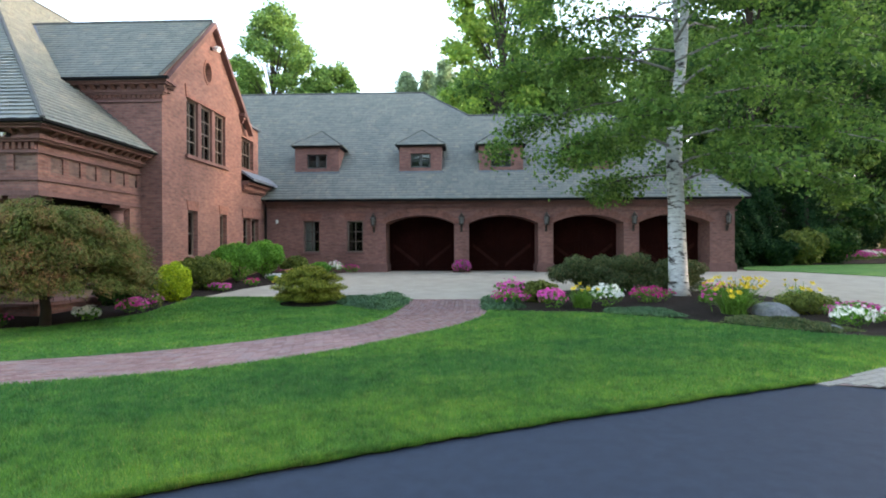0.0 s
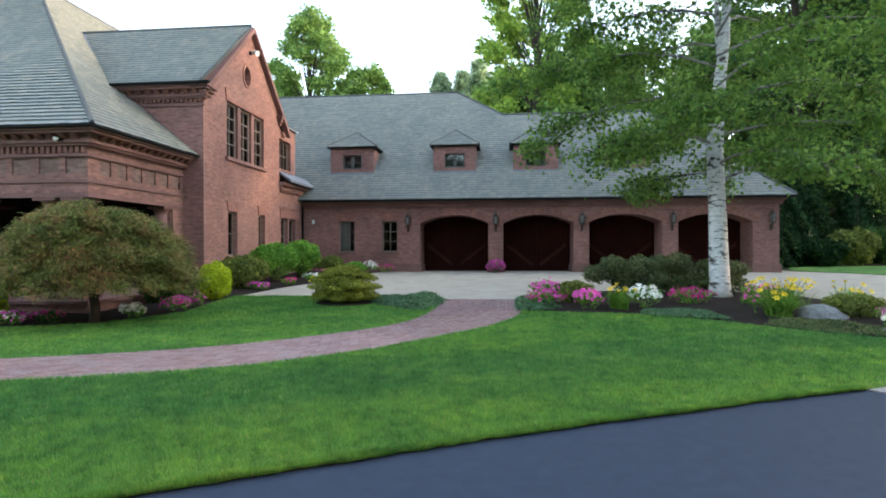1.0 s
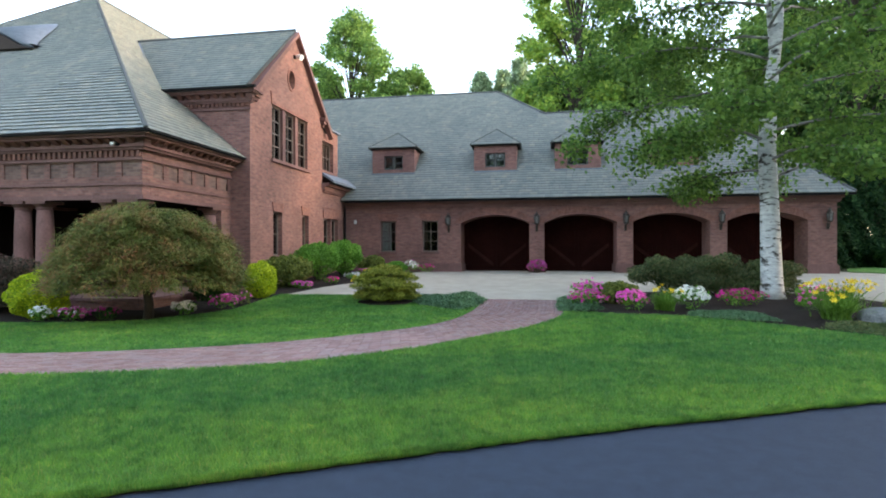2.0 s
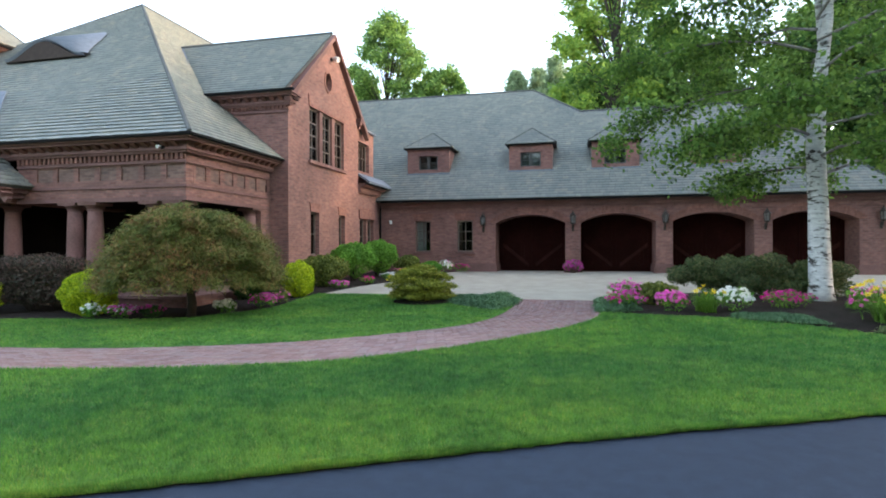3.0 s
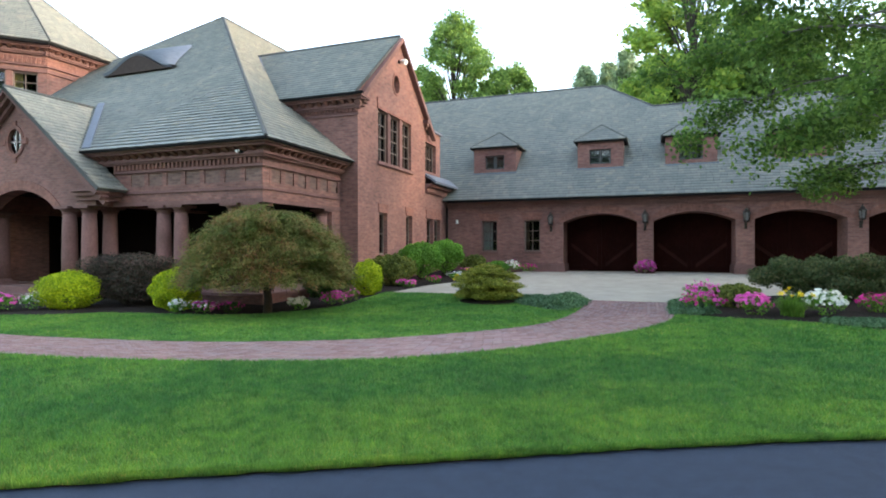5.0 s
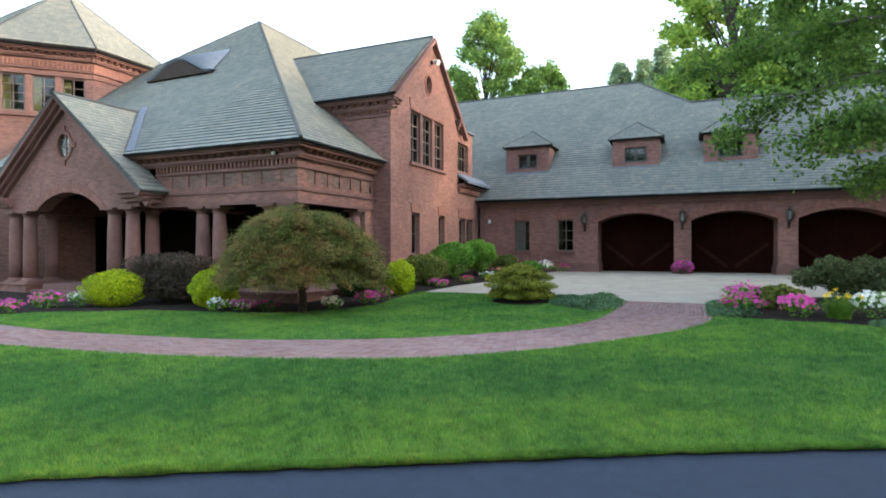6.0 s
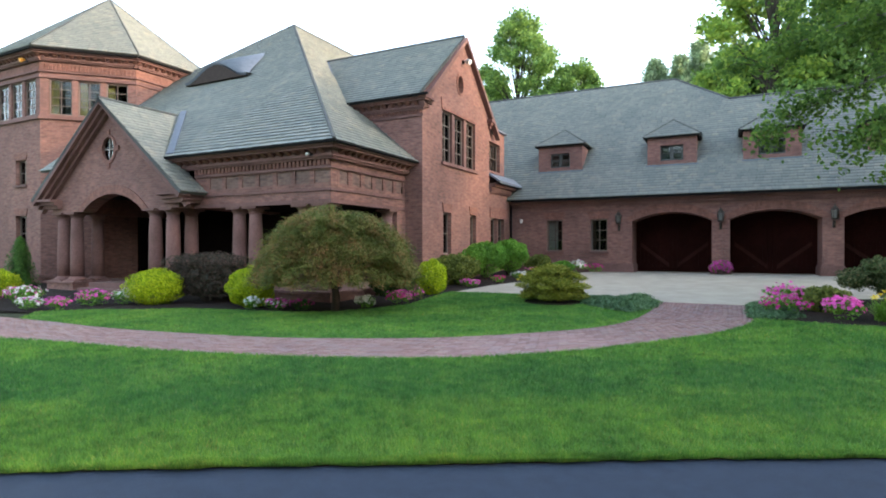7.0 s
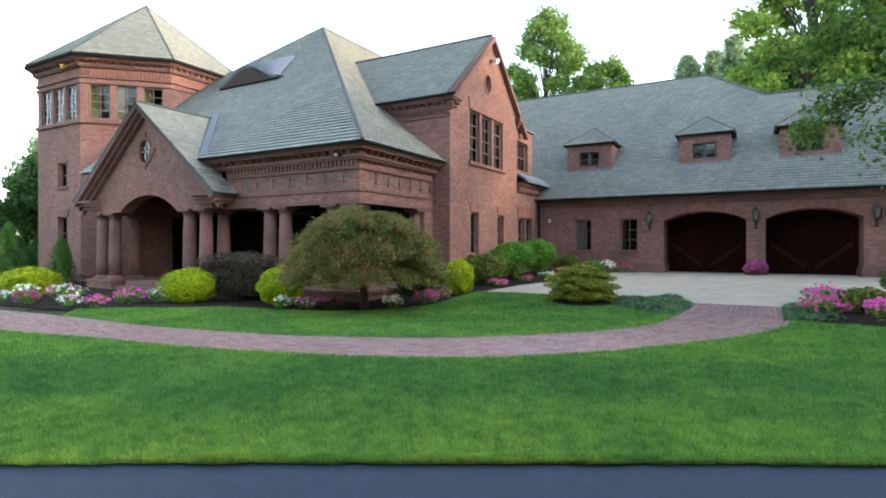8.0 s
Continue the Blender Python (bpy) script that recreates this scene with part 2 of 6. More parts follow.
BIRCH_BARK = bark("white_birch_bark", (0.33, 0.335, 0.325), (0.6, 0.595, 0.57), 5.0, (0.1, 0.09, 0.08))
BARK = bark("grey_brown_bark", (0.03, 0.024, 0.02), (0.08, 0.066, 0.052), 9.0)
LIMB_BARK = bark("birch_limb_bark", (0.12, 0.11, 0.1), (0.28, 0.27, 0.25), 5.0, (0.3, 0.28, 0.26))
BIRCH_LEAF = leafage("birch_leaf", [(0.0, (0.056, 0.125, 0.026)), (0.5, (0.1, 0.19, 0.036)), (0.9, (0.16, 0.265, 0.052)), (1.0, (0.22, 0.34, 0.075))], glow=0.5)
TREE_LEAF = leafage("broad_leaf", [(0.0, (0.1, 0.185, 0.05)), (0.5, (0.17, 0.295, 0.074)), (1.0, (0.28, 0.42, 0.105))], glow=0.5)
# Sunlit copy of the broad leaf: the sun is put into its colour.
SUN_TINT_LEAF = leafage("sun_tinted_leaf", [(0.0, (0.15, 0.26, 0.05)), (0.5, (0.27, 0.42, 0.075)), (1.0, (0.45, 0.55, 0.11))], glow=0.6)
# Dark green of evergreens; on woodland trees it is shade put into colour.
DARK_LEAF = leafage("dark_and_shade_leaf", [(0.0, (0.016, 0.045, 0.013)), (0.6, (0.036, 0.09, 0.022)), (1.0, (0.095, 0.16, 0.035))], glow=0.3, spec=0.1)
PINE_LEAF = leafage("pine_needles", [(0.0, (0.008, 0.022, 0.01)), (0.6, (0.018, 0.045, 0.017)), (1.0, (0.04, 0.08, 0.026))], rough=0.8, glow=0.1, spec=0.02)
# Distance haze put into the leaf colour as a paler, greyer green.
HAZE_LEAF = leafage("hazed_distant_leaf", [(0.0, (0.2, 0.29, 0.17)), (1.0, (0.36, 0.46, 0.28))], glow=0.55)
def maple_material():
    """Fine foliage that turns from green inside to bronze at the tips, in drifts."""
    m, nt, b = shader("laceleaf_maple", 0.6, spec=0.15)
    g = nt.nodes.new("ShaderNodeNewGeometry")
    mixed = nt.nodes.new("ShaderNodeMath")
    mixed.operation = 'MULTIPLY_ADD'
    nt.links.new(g.outputs["Random Per Island"], mixed.inputs[0])
    mixed.inputs[1].default_value = 0.3
    nt.links.new(noise_at(nt, g.outputs["Position"], 2.4, 3), mixed.inputs[2])
    c = ramp(nt, mixed.outputs[0], [(0.42, (0.062, 0.096, 0.02)), (0.58, (0.115, 0.15, 0.032)), (0.74, (0.19, 0.152, 0.045)), (0.9, (0.265, 0.125, 0.06))])
    nt.links.new(c, b.inputs["Base Color"])
    tr = nt.nodes.new("ShaderNodeBsdfTranslucent")
    nt.links.new(c, tr.inputs[0])
    mx = nt.nodes.new("ShaderNodeMixShader")
    mx.inputs[0].default_value = 0.25
    nt.links.new(b.outputs[0], mx.inputs[1])
    nt.links.new(tr.outputs[0], mx.inputs[2])
    nt.links.new(mx.outputs[0], nt.nodes["Material Output"].inputs[0])
    return m


MAPLE_LEAF = maple_material()
GOLD_LEAF = leafage("golden_privet", [(0.0, (0.13, 0.25, 0.01)), (0.5, (0.37, 0.49, 0.015)), (1.0, (0.62, 0.69, 0.03))])
LIME_LEAF = leafage("fresh_green_shrub", [(0.0, (0.06, 0.17, 0.022)), (0.5, (0.12, 0.3, 0.035)), (1.0, (0.2, 0.42, 0.06))])
ARBOR_LEAF = leafage("arborvitae_green", [(0.0, (0.03, 0.085, 0.016)), (0.6, (0.06, 0.15, 0.026)), (1.0, (0.11, 0.23, 0.04))], glow=0.15)
OLIVE_LEAF = leafage("olive_shrub", [(0.0, (0.065, 0.1, 0.02)), (0.6, (0.14, 0.18, 0.035)), (1.0, (0.25, 0.28, 0.06))])
GOLDEN_JUNIPER = leafage("golden_juniper", [(0.0, (0.09, 0.12, 0.016)), (0.5, (0.19, 0.22, 0.028)), (1.0, (0.36, 0.37, 0.06))])
MAPLE_BARK = plain("dark_maple_bark", (0.028, 0.021, 0.017), 0.9, 0.0, 0.2)
HEDGE_LEAF = leafage("grey_green_hedge", [(0.0, (0.04, 0.07, 0.026)), (0.6, (0.085, 0.13, 0.045)), (1.0, (0.2, 0.18, 0.085))], glow=0.2)
PURPLE_LEAF = leafage("purple_barberry", [(0.0, (0.022, 0.027, 0.016)), (0.55, (0.055, 0.048, 0.033)), (1.0, (0.13, 0.075, 0.07))], glow=0.2)
JUNIPER_LEAF = leafage("blue_green_juniper", [(0.0, (0.05, 0.11, 0.055)), (0.6, (0.085, 0.17, 0.08)), (1.0, (0.14, 0.24, 0.12))], glow=0.15)
STRAP_LEAF = leafage("daylily_leaf", [(0.0, (0.07, 0.17, 0.02)), (1.0, (0.2, 0.36, 0.06))])


def petal(name, a, b):
    return leafage(name, [(0.0, a), (1.0, b)], 0.6, 0.3)


PINK = petal("pink_petal", (0.58, 0.04, 0.33), (0.82, 0.16, 0.53))
MAGENTA = petal("magenta_petal", (0.32, 0.01, 0.12), (0.6, 0.05, 0.3))
WHITE = petal("white_petal", (0.7, 0.7, 0.68), (0.85, 0.85, 0.82))
YELLOW = petal("yellow_petal", (0.75, 0.5, 0.02), (0.9, 0.72, 0.05))

# ---------------------------------------------------------------- builders
def part(name, bm, material, parent, label=""):
    """Links a bmesh (or a mesh) as one object under a thing or a part."""
    if isinstance(bm, bmesh.types.BMesh):
        me = bpy.data.meshes.new(name)
        bmesh.ops.recalc_face_normals(bm, faces=bm.faces)
        bm.to_mesh(me)
        bm.free()
    else:
        me = bm
    if not me.materials:
        me.materials.append(material)
    ob = new(name, me)
    if parent is not None:
        ob.parent = parent
        ob.matrix_parent_inverse = Matrix.Translation(-parent_origin(parent))
    if label:
        tagged(ob, label)
    return ob


def parent_origin(ob):
    return ob.location.copy() if ob.parent is None else Vector((0, 0, 0))


def thing(name, label, category, at=(0, 0, 0), group="", kind=""):
    ob = new(name)
    ob.location = at
    ob.empty_display_size = 0.2
    return tagged(ob, label, category, group, kind)


class Face:
    """A local frame: u along, n outward, z up."""

    def __init__(self, o, U, N):
        self.o, self.U, self.N = Vector((*o, 0)), Vector((*U, 0)), Vector((*N, 0))

    def p(self, u, n, z):
        return self.o + self.U * u + self.N * n + Vector((0, 0, z))


def facing_front(y):
    return Face((0, y), (1, 0), (0, -1))


def facing_east(x):
    return Face((x, 0), (0, 1), (1, 0))


def box(bm, F, u0, u1, n0, n1, z0, z1):
    v = [bm.verts.new(F.p(u, n, z)) for z in (z0, z1) for n in (n0, n1) for u in (u0, u1)]
    for f in ((0, 1, 3, 2), (4, 6, 7, 5), (0, 4, 5, 1), (2, 3, 7, 6), (0, 2, 6, 4), (1, 5, 7, 3)):
        bm.faces.new([v[i] for i in f])


def prism(bm, F, outline, n0, n1, holes=()):
    """A slab of the given outline in u and z, with holes."""
    edges = []
    for loop in (outline, *holes):
        vs = [bm.verts.new(F.p(u, n1, z)) for u, z in loop]
        edges += [bm.edges.new((a, b)) for a, b in zip(vs, vs[1:] + vs[:1])]
    made = bmesh.ops.triangle_fill(bm, use_beauty=True, use_dissolve=False, edges=edges, normal=F.N)
    faces = [f for f in made["geom"] if isinstance(f, bmesh.types.BMFace)]
    ext = bmesh.ops.extrude_face_region(bm, geom=faces)
    vs = [v for v in ext["geom"] if isinstance(v, bmesh.types.BMVert)]
    bmesh.ops.translate(bm, verts=vs, vec=F.N * (n0 - n1))


def rect(u0, u1, z0, z1):
    return [(u0, z0), (u1, z0), (u1, z1), (u0, z1)]


def arc(u0, u1, z, rise, n=18):
    """Points of a segmental arch from u0 to u1."""
    h = (u1 - u0) / 2
    r = (h * h + rise * rise) / (2 * rise)
    a = math.asin(min(1.0, h / r))
    if rise > h:
        a = math.pi - a
    c = (u0 + u1) / 2
    return [(c + r * math.sin(-a + 2 * a * i / n), z + rise - r + r * math.cos(-a + 2 * a * i / n)) for i in range(n + 1)]


def oval(c, z, a, b, n=24):
    return [(c + a * math.cos(2 * math.pi * i / n), z + b * math.sin(2 * math.pi * i / n)) for i in range(n)]


def ring(bm, F, c, z, a, b, t, n0, n1, n=24):
    outer, inner = oval(c, z, a + t, b + t, n), oval(c, z, a, b, n)
    grid = [[bm.verts.new(F.p(u, d, w)) for u, w in loop] for loop, d in ((outer, n0), (outer, n1), (inner, n1), (inner, n0))]
    for i in range(n):
        j = (i + 1) % n
        for k in range(4):
            m = (k + 1) % 4
            bm.faces.new((grid[k][i], grid[k][j], grid[m][j], grid[m][i]))


def lathe(bm, at, profile, n=20):
    """A turned form: profile of radius and height."""
    rows = []
    for r, z in profile:
        rows.append([bm.verts.new((at[0] + r * math.cos(2 * math.pi * i / n), at[1] + r * math.sin(2 * math.pi * i / n), at[2] + z)) for i in range(n)])
    for a, b in zip(rows, rows[1:]):
        for i in range(n):
            j = (i + 1) % n
            bm.faces.new((a[i], a[j], b[j], b[i]))
    bm.faces.new(rows[0][::-1])
    bm.faces.new(rows[-1])


def tube(bm, pts, radii, n=8):
    rows = []
    pts = [Vector(p) for p in pts]
    for i, p in enumerate(pts):
        d = (pts[min(i + 1, len(pts) - 1)] - pts[max(i - 1, 0)]).normalized()
        s = d.cross(Vector((0.31, 0.91, 0.27))).normalized()
        q = d.cross(s)
        rows.append([bm.verts.new(p + (s * math.cos(2 * math.pi * k / n) + q * math.sin(2 * math.pi * k / n)) * radii[i]) for k in range(n)])
    for a, b in zip(rows, rows[1:]):
        for k in range(n):
            j = (k + 1) % n
            bm.faces.new((a[k], a[j], b[j], b[k]))
    bm.faces.new(rows[0][::-1])
    bm.faces.new(rows[-1])


def smooth(ob):
    ob.data.polygons.foreach_set("use_smooth", [True] * len(ob.data.polygons))
    return ob


def curve_points(pts, steps=6):
    """A smooth line through the given points."""
    out = []
    P = [Vector((*p, 0)) for p in pts]
    for i in range(len(P) - 1):
        a, b, c, d = P[max(i - 1, 0)], P[i], P[i + 1], P[min(i + 2, len(P) - 1)]
        for k in range(steps):
            t = k / steps
            v = 0.5 * (2 * b + (c - a) * t + (2 * a - 5 * b + 4 * c - d) * t * t + (3 * b - a - 3 * c + d) * t ** 3)
            out.append((v.x, v.y))
    out.append((P[-1].x, P[-1].y))
    return out


RISE0, RISE1, RISE = 11.0, 24.5, 0.48


def ground_z(y):
    return RISE * min(1.0, max(0.0, (y - RISE0) / (RISE1 - RISE0)))


def quads_mesh(name, corners, material):
    """A mesh of loose quads or triangles from an array (count, corners, 3)."""
    n, k, _ = corners.shape
    me = bpy.data.meshes.new(name)
    me.vertices.add(n * k)
    me.vertices.foreach_set("co", corners.astype(np.float32).ravel())
    me.loops.add(n * k)
    me.loops.foreach_set("vertex_index", np.arange(n * k, dtype=np.int32))
    me.polygons.add(n)
    me.polygons.foreach_set("loop_start", np.arange(n, dtype=np.int32) * k)
    me.update(calc_edges=True)
    me.materials.append(material)
    return me


def unit(v):
    return v / np.maximum(np.linalg.norm(v, axis=1, keepdims=True), 1e-9)


def leaves(name, at, out, size, material, rng, flat=0.5, slim=0.6, hang=None):
    """Loose leaf blades at the points, their faces roughly along out."""
    n = len(at)
    nrm = unit(out + rng.normal(0, flat, (n, 3)))
    a = unit(np.cross(nrm, rng.normal(0, 1, (n, 3))))
    if hang is not None:
        a = unit(hang + rng.normal(0, 0.55, (n, 3)))
        nrm = unit(np.cross(a, np.cross(nrm, a)))
    b = np.cross(nrm, a)
    s = size * rng.uniform(0.65, 1.35, (n, 1))
    fold = nrm * s * rng.uniform(-0.25, 0.1, (n, 1))
    q = np.stack([at - a * s, at + b * s * slim + fold, at + a * s, at - b * s * slim + fold], 1)
    return quads_mesh(name, q, material)


def lobe_points(rng, lobes, count, shell=0.55):
    """Points near the surface of a set of ellipsoids (x, y, z, rx, ry, rz), with the way out of each."""
    L = np.array(lobes, float)
    w = L[:, 3] * L[:, 4] + L[:, 3] * L[:, 5] + L[:, 4] * L[:, 5]
    pick = rng.choice(len(L), count, p=w / w.sum())
    d = unit(rng.normal(0, 1, (count, 3)))
    r = shell + (1 - shell) * rng.uniform(0, 1, (count, 1)) ** 0.6
    r = r * (1 + 0.12 * np.sin(d[:, :1] * 7 + pick[:, None]) * np.cos(d[:, 2:] * 6 + pick[:, None]))
    return L[pick, :3] + d * r * L[pick, 3:], unit(d / L[pick, 3:])

# ---------------------------------------------------------------- ground
def sheet(name, outline, lift, material, label, category, thick=0.0, dome=0.0):
    """A flat piece of ground of that outline, following the rise; dome lifts its middle."""
    bm = bmesh.new()
    vs = [bm.verts.new((x, y, 0)) for x, y in outline]
    es = [bm.edges.new((a, b)) for a, b in zip(vs, vs[1:] + vs[:1])]
    bmesh.ops.triangle_fill(bm, use_beauty=True, edges=es, normal=(0, 0, 1))
    for y in (RISE0, RISE1):
        bmesh.ops.bisect_plane(bm, geom=bm.verts[:] + bm.edges[:] + bm.faces[:], plane_co=(0, y, 0), plane_no=(0, 1, 0))
    if dome:
        for k in range(2):
            bmesh.ops.subdivide_edges(bm, edges=[e for e in bm.edges if not e.is_boundary], cuts=1, use_grid_fill=False)
            bmesh.ops.triangulate(bm, faces=bm.faces[:])
    for v in bm.verts:
        v.co.z = ground_z(v.co.y) + lift + (dome * (0.6 + 0.4 * noise.noise(v.co * 0.8)) if dome and not v.is_boundary else 0)
    if thick:
        rim = [e for e in bm.edges if e.is_boundary]
        ext = bmesh.ops.extrude_edge_only(bm, edges=rim)
        low = [v for v in ext["geom"] if isinstance(v, bmesh.types.BMVert)]
        bmesh.ops.translate(bm, verts=low, vec=(0, 0, -thick))
    ob = part(name, bm, material, None)
    tagged(ob, label, category, kind="structure")
    return ob


def ground_sheet():
    xs = [-1500, -300, -100, -60, -30, 0, 30, 60, 100, 300, 1500]
    ys = [-1500, -300, -60, -20, RISE0, RISE1, 40, 70, 140, 400, 1500]
    bm = bmesh.new()
    g = [[bm.verts.new((x, y, ground_z(y) - 0.03)) for x in xs] for y in ys]
    for r, s in zip(g, g[1:]):
        for i in range(len(xs) - 1):
            bm.faces.new((r[i], r[i + 1], s[i + 1], s[i]))
    ob = part("ground", bm, FOREST_FLOOR, None)
    tagged(ob, "dark leaf-strewn woodland ground with sparse green growth", "ground", kind="structure")


ground_sheet()

PATH_NEAR = [(-30, 3.6), (-21, 4.3), (-12.7, 5.02), (-9.8, 5.45), (-7.6, 5.7), (-5.7, 6.17), (-4.55, 6.6), (-3.5, 7.12), (-2.8, 7.7), (-1.83, 8.72), (-0.8, 10.25), (-0.12, 11.35), (0.4, 12.5), (0.54, 13.6), (0.52, 15.52)]
PATH_FAR = [(-30, 5.9), (-21, 6.5), (-14.05, 6.86), (-10.9, 6.84), (-8.7, 7.1), (-7.2, 7.4), (-5.8, 7.95), (-4.65, 8.6), (-3.55, 9.55), (-2.45, 10.9), (-1.85, 12.0), (-1.58, 13.5), (-1.52, 15.52)]
ROAD_EDGE = [(-30, -12.5), (-12, -2.3), (-4.85, 1.95), (-3.1, 2.98), (-2.1, 3.52), (-1.25, 4.0), (-0.5, 4.43), (0.9, 5.17), (2.0, 5.68), (2.9, 6.15), (4.05, 6.65)]
BED_FRONT = [(-15.0, 7.7), (-14.2, 8.6), (-13.2, 9.1), (-12.2, 9.85), (-10.4, 10.2), (-8.95, 10.65), (-8.0, 11.65), (-7.5, 12.75), (-7.6, 14.0), (-7.75, 15.4)]
ISLAND_FRONT = [(0.5, 13.3), (1.64, 13.05), (2.9, 12.92), (3.46, 12.6), (4.32, 12.2), (4.92, 11.68), (5.34, 11.36), (6.07, 10.72), (6.71, 10.15), (7.3, 9.9), (8.3, 9.6)]

near_c, far_c, road_c = curve_points(PATH_NEAR), curve_points(PATH_FAR), curve_points(ROAD_EDGE)
bed_c, isl_c = curve_points(BED_FRONT), curve_points(ISLAND_FRONT)

road = sheet("road", road_c + [(4.7, 6.42), (7.5, 5.4), (40, 6), (40, -60), (-60, -60)], 0.0, ASPHALT, "smooth dark blue-grey asphalt driveway beside the lawn", "driveway")
drive = sheet("driveway", [(-7.7, 15.75), (-5.6, 15.82), (-1.5, 15.5), (0.6, 15.5), (2.0, 12.0), (5.0, 7.2), (5.6, 6.6), (7.6, 5.8), (40, 6.2), (60, 8.0), (30, 12.0), (20, 18.2), (16.3, 22.4), (14.7, 24.3), (13.1, 26.6), (13.1, 30), (-5.2, 30), (-5.4, 25.2), (-7.3, 18.2)], -0.004, CONCRETE, "pale grey concrete forecourt in front of the garage", "driveway")
apron = sheet("paved_apron", [(4.05, 6.65), (4.75, 6.5), (7.5, 5.5), (14, 5.75), (14, 7.6), (8.5, 8.6), (5.6, 7.6)], 0.002, JOINT, "light grey stone sett apron at the driveway edge", "pavement")
path = sheet("path", near_c + far_c[::-1], 0.0, JOINT, "weathered red brick walkway curving through the lawn", "path")
LAWN_NEAR = near_c[:-8] + isl_c + [(8.6, 8.6), (7.0, 8.05), (5.6, 7.62), (4.3, 6.78)] + road_c[::-1]
lawn_near = sheet("lawn", LAWN_NEAR, 0.02, LAWN, "lush mown green lawn between path and asphalt", "lawn", 0.05)
i0 = min(range(len(far_c)), key=lambda i: abs(far_c[i][0] + 14.05))
LAWN_HOUSE = far_c[i0:] + [(-3.6, 15.72), (-5.6, 15.84), (-7.7, 15.8)] + bed_c[::-1]
lawn_house = sheet("lawn", LAWN_HOUSE, 0.02, LAWN, "mown green lawn strip between brick path and flower bed", "lawn", 0.05)
LAWN_RIGHT = [(13.2, 27.0), (14.75, 24.4), (16.3, 22.4), (20, 18.3), (30, 12.1), (60, 8.2), (75, 30), (52, 62), (37, 52), (26, 43), (16, 33)]
lawn_right = sheet("lawn", LAWN_RIGHT, 0.02, LAWN, "mown lawn beyond the concrete drive by the woods", "lawn", 0.05)
lawn_left = sheet("lawn", [(-30.0, 6.1), (-25.5, 6.5), (-26.5, 9.0), (-31, 13), (-70, 30), (-70, 0)], 0.02, LAWN, "mown lawn at the far end of the house", "lawn", 0.05)
bed_house = sheet("flower_bed", [(-15.0, 7.7), (-16.4, 7.2), (-19, 6.95), (-23.5, 6.75), (-25.2, 8.0), (-26.5, 10.5), (-30, 13.3), (-25.7, 13.5), (-22.3, 12.6), (-9.7, 12.9), (-9.3, 16.9), (-9.3, 25.4), (-5.5, 25.3), (-6.3, 21.0), (-7.3, 18.2), (-7.72, 15.75)] + bed_c[::-1], 0.0, MULCH, "dark mulched planting bed along the brick house", "bed", 0.05, 0.06)
bed_island = sheet("flower_bed", isl_c + [(9.3, 11.2), (9.3, 14.0), (8.4, 16.6), (6.5, 18.2), (3.8, 18.0), (1.6, 16.9), (0.6, 15.4)], 0.0, MULCH, "dark mulched island bed round the birch tree", "bed", 0.05, 0.08)
bed_right = sheet("flower_bed", [(19, 33), (27, 36), (40, 48), (48, 58), (40, 60), (26, 45), (15, 34)], 0.06, MULCH, "dark mulched bed at the edge of the woods", "bed", 0.05, 0.06)


def soil_edge():
    """The cut edge between turf and asphalt."""
    pts = curve_points(ROAD_EDGE, 40)
    bm = bmesh.new()
    rows = []
    for i, (x, y) in enumerate(pts):
        a, b = pts[max(i - 1, 0)], pts[min(i + 1, len(pts) - 1)]
        t = Vector((b[0] - a[0], b[1] - a[1])).normalized()
        n = Vector((t.y, -t.x))
        w = 0.006 + 0.02 * noise.noise(Vector((x * 3.1, y * 3.1, 0))) + 0.02 * noise.noise(Vector((x * 11, y * 11, 3)))
        w = max(w, 0.008)
        rows.append([bm.verts.new((x - n.x * 0.015, y - n.y * 0.015, 0.023)), bm.verts.new((x, y, 0.021)), bm.verts.new((x + n.x * w, y + n.y * w, 0.002))])
    for r, q in zip(rows, rows[1:]):
        for k in range(2):
            bm.faces.new((r[k], q[k], q[k + 1], r[k + 1]))
    ob = part("lawn_edge", bm, SOIL, None)
    tagged(ob, "dark cut soil edge of the lawn along the asphalt", "lawn edge", kind="structure")


soil_edge()

# ---------------------------------------------------------------- house
CX, CY, GX, SY, GY = -9.9, 12.6, -9.22, 16.69, 25.47
house = thing("house", "large red brick house with grey slate roofs and a columned loggia", "house", (-15, 17, 0))
FRONT, SIDE, GABLE, BLOCK = facing_front(CY), facing_east(CX), facing_east(GX), facing_front(SY)


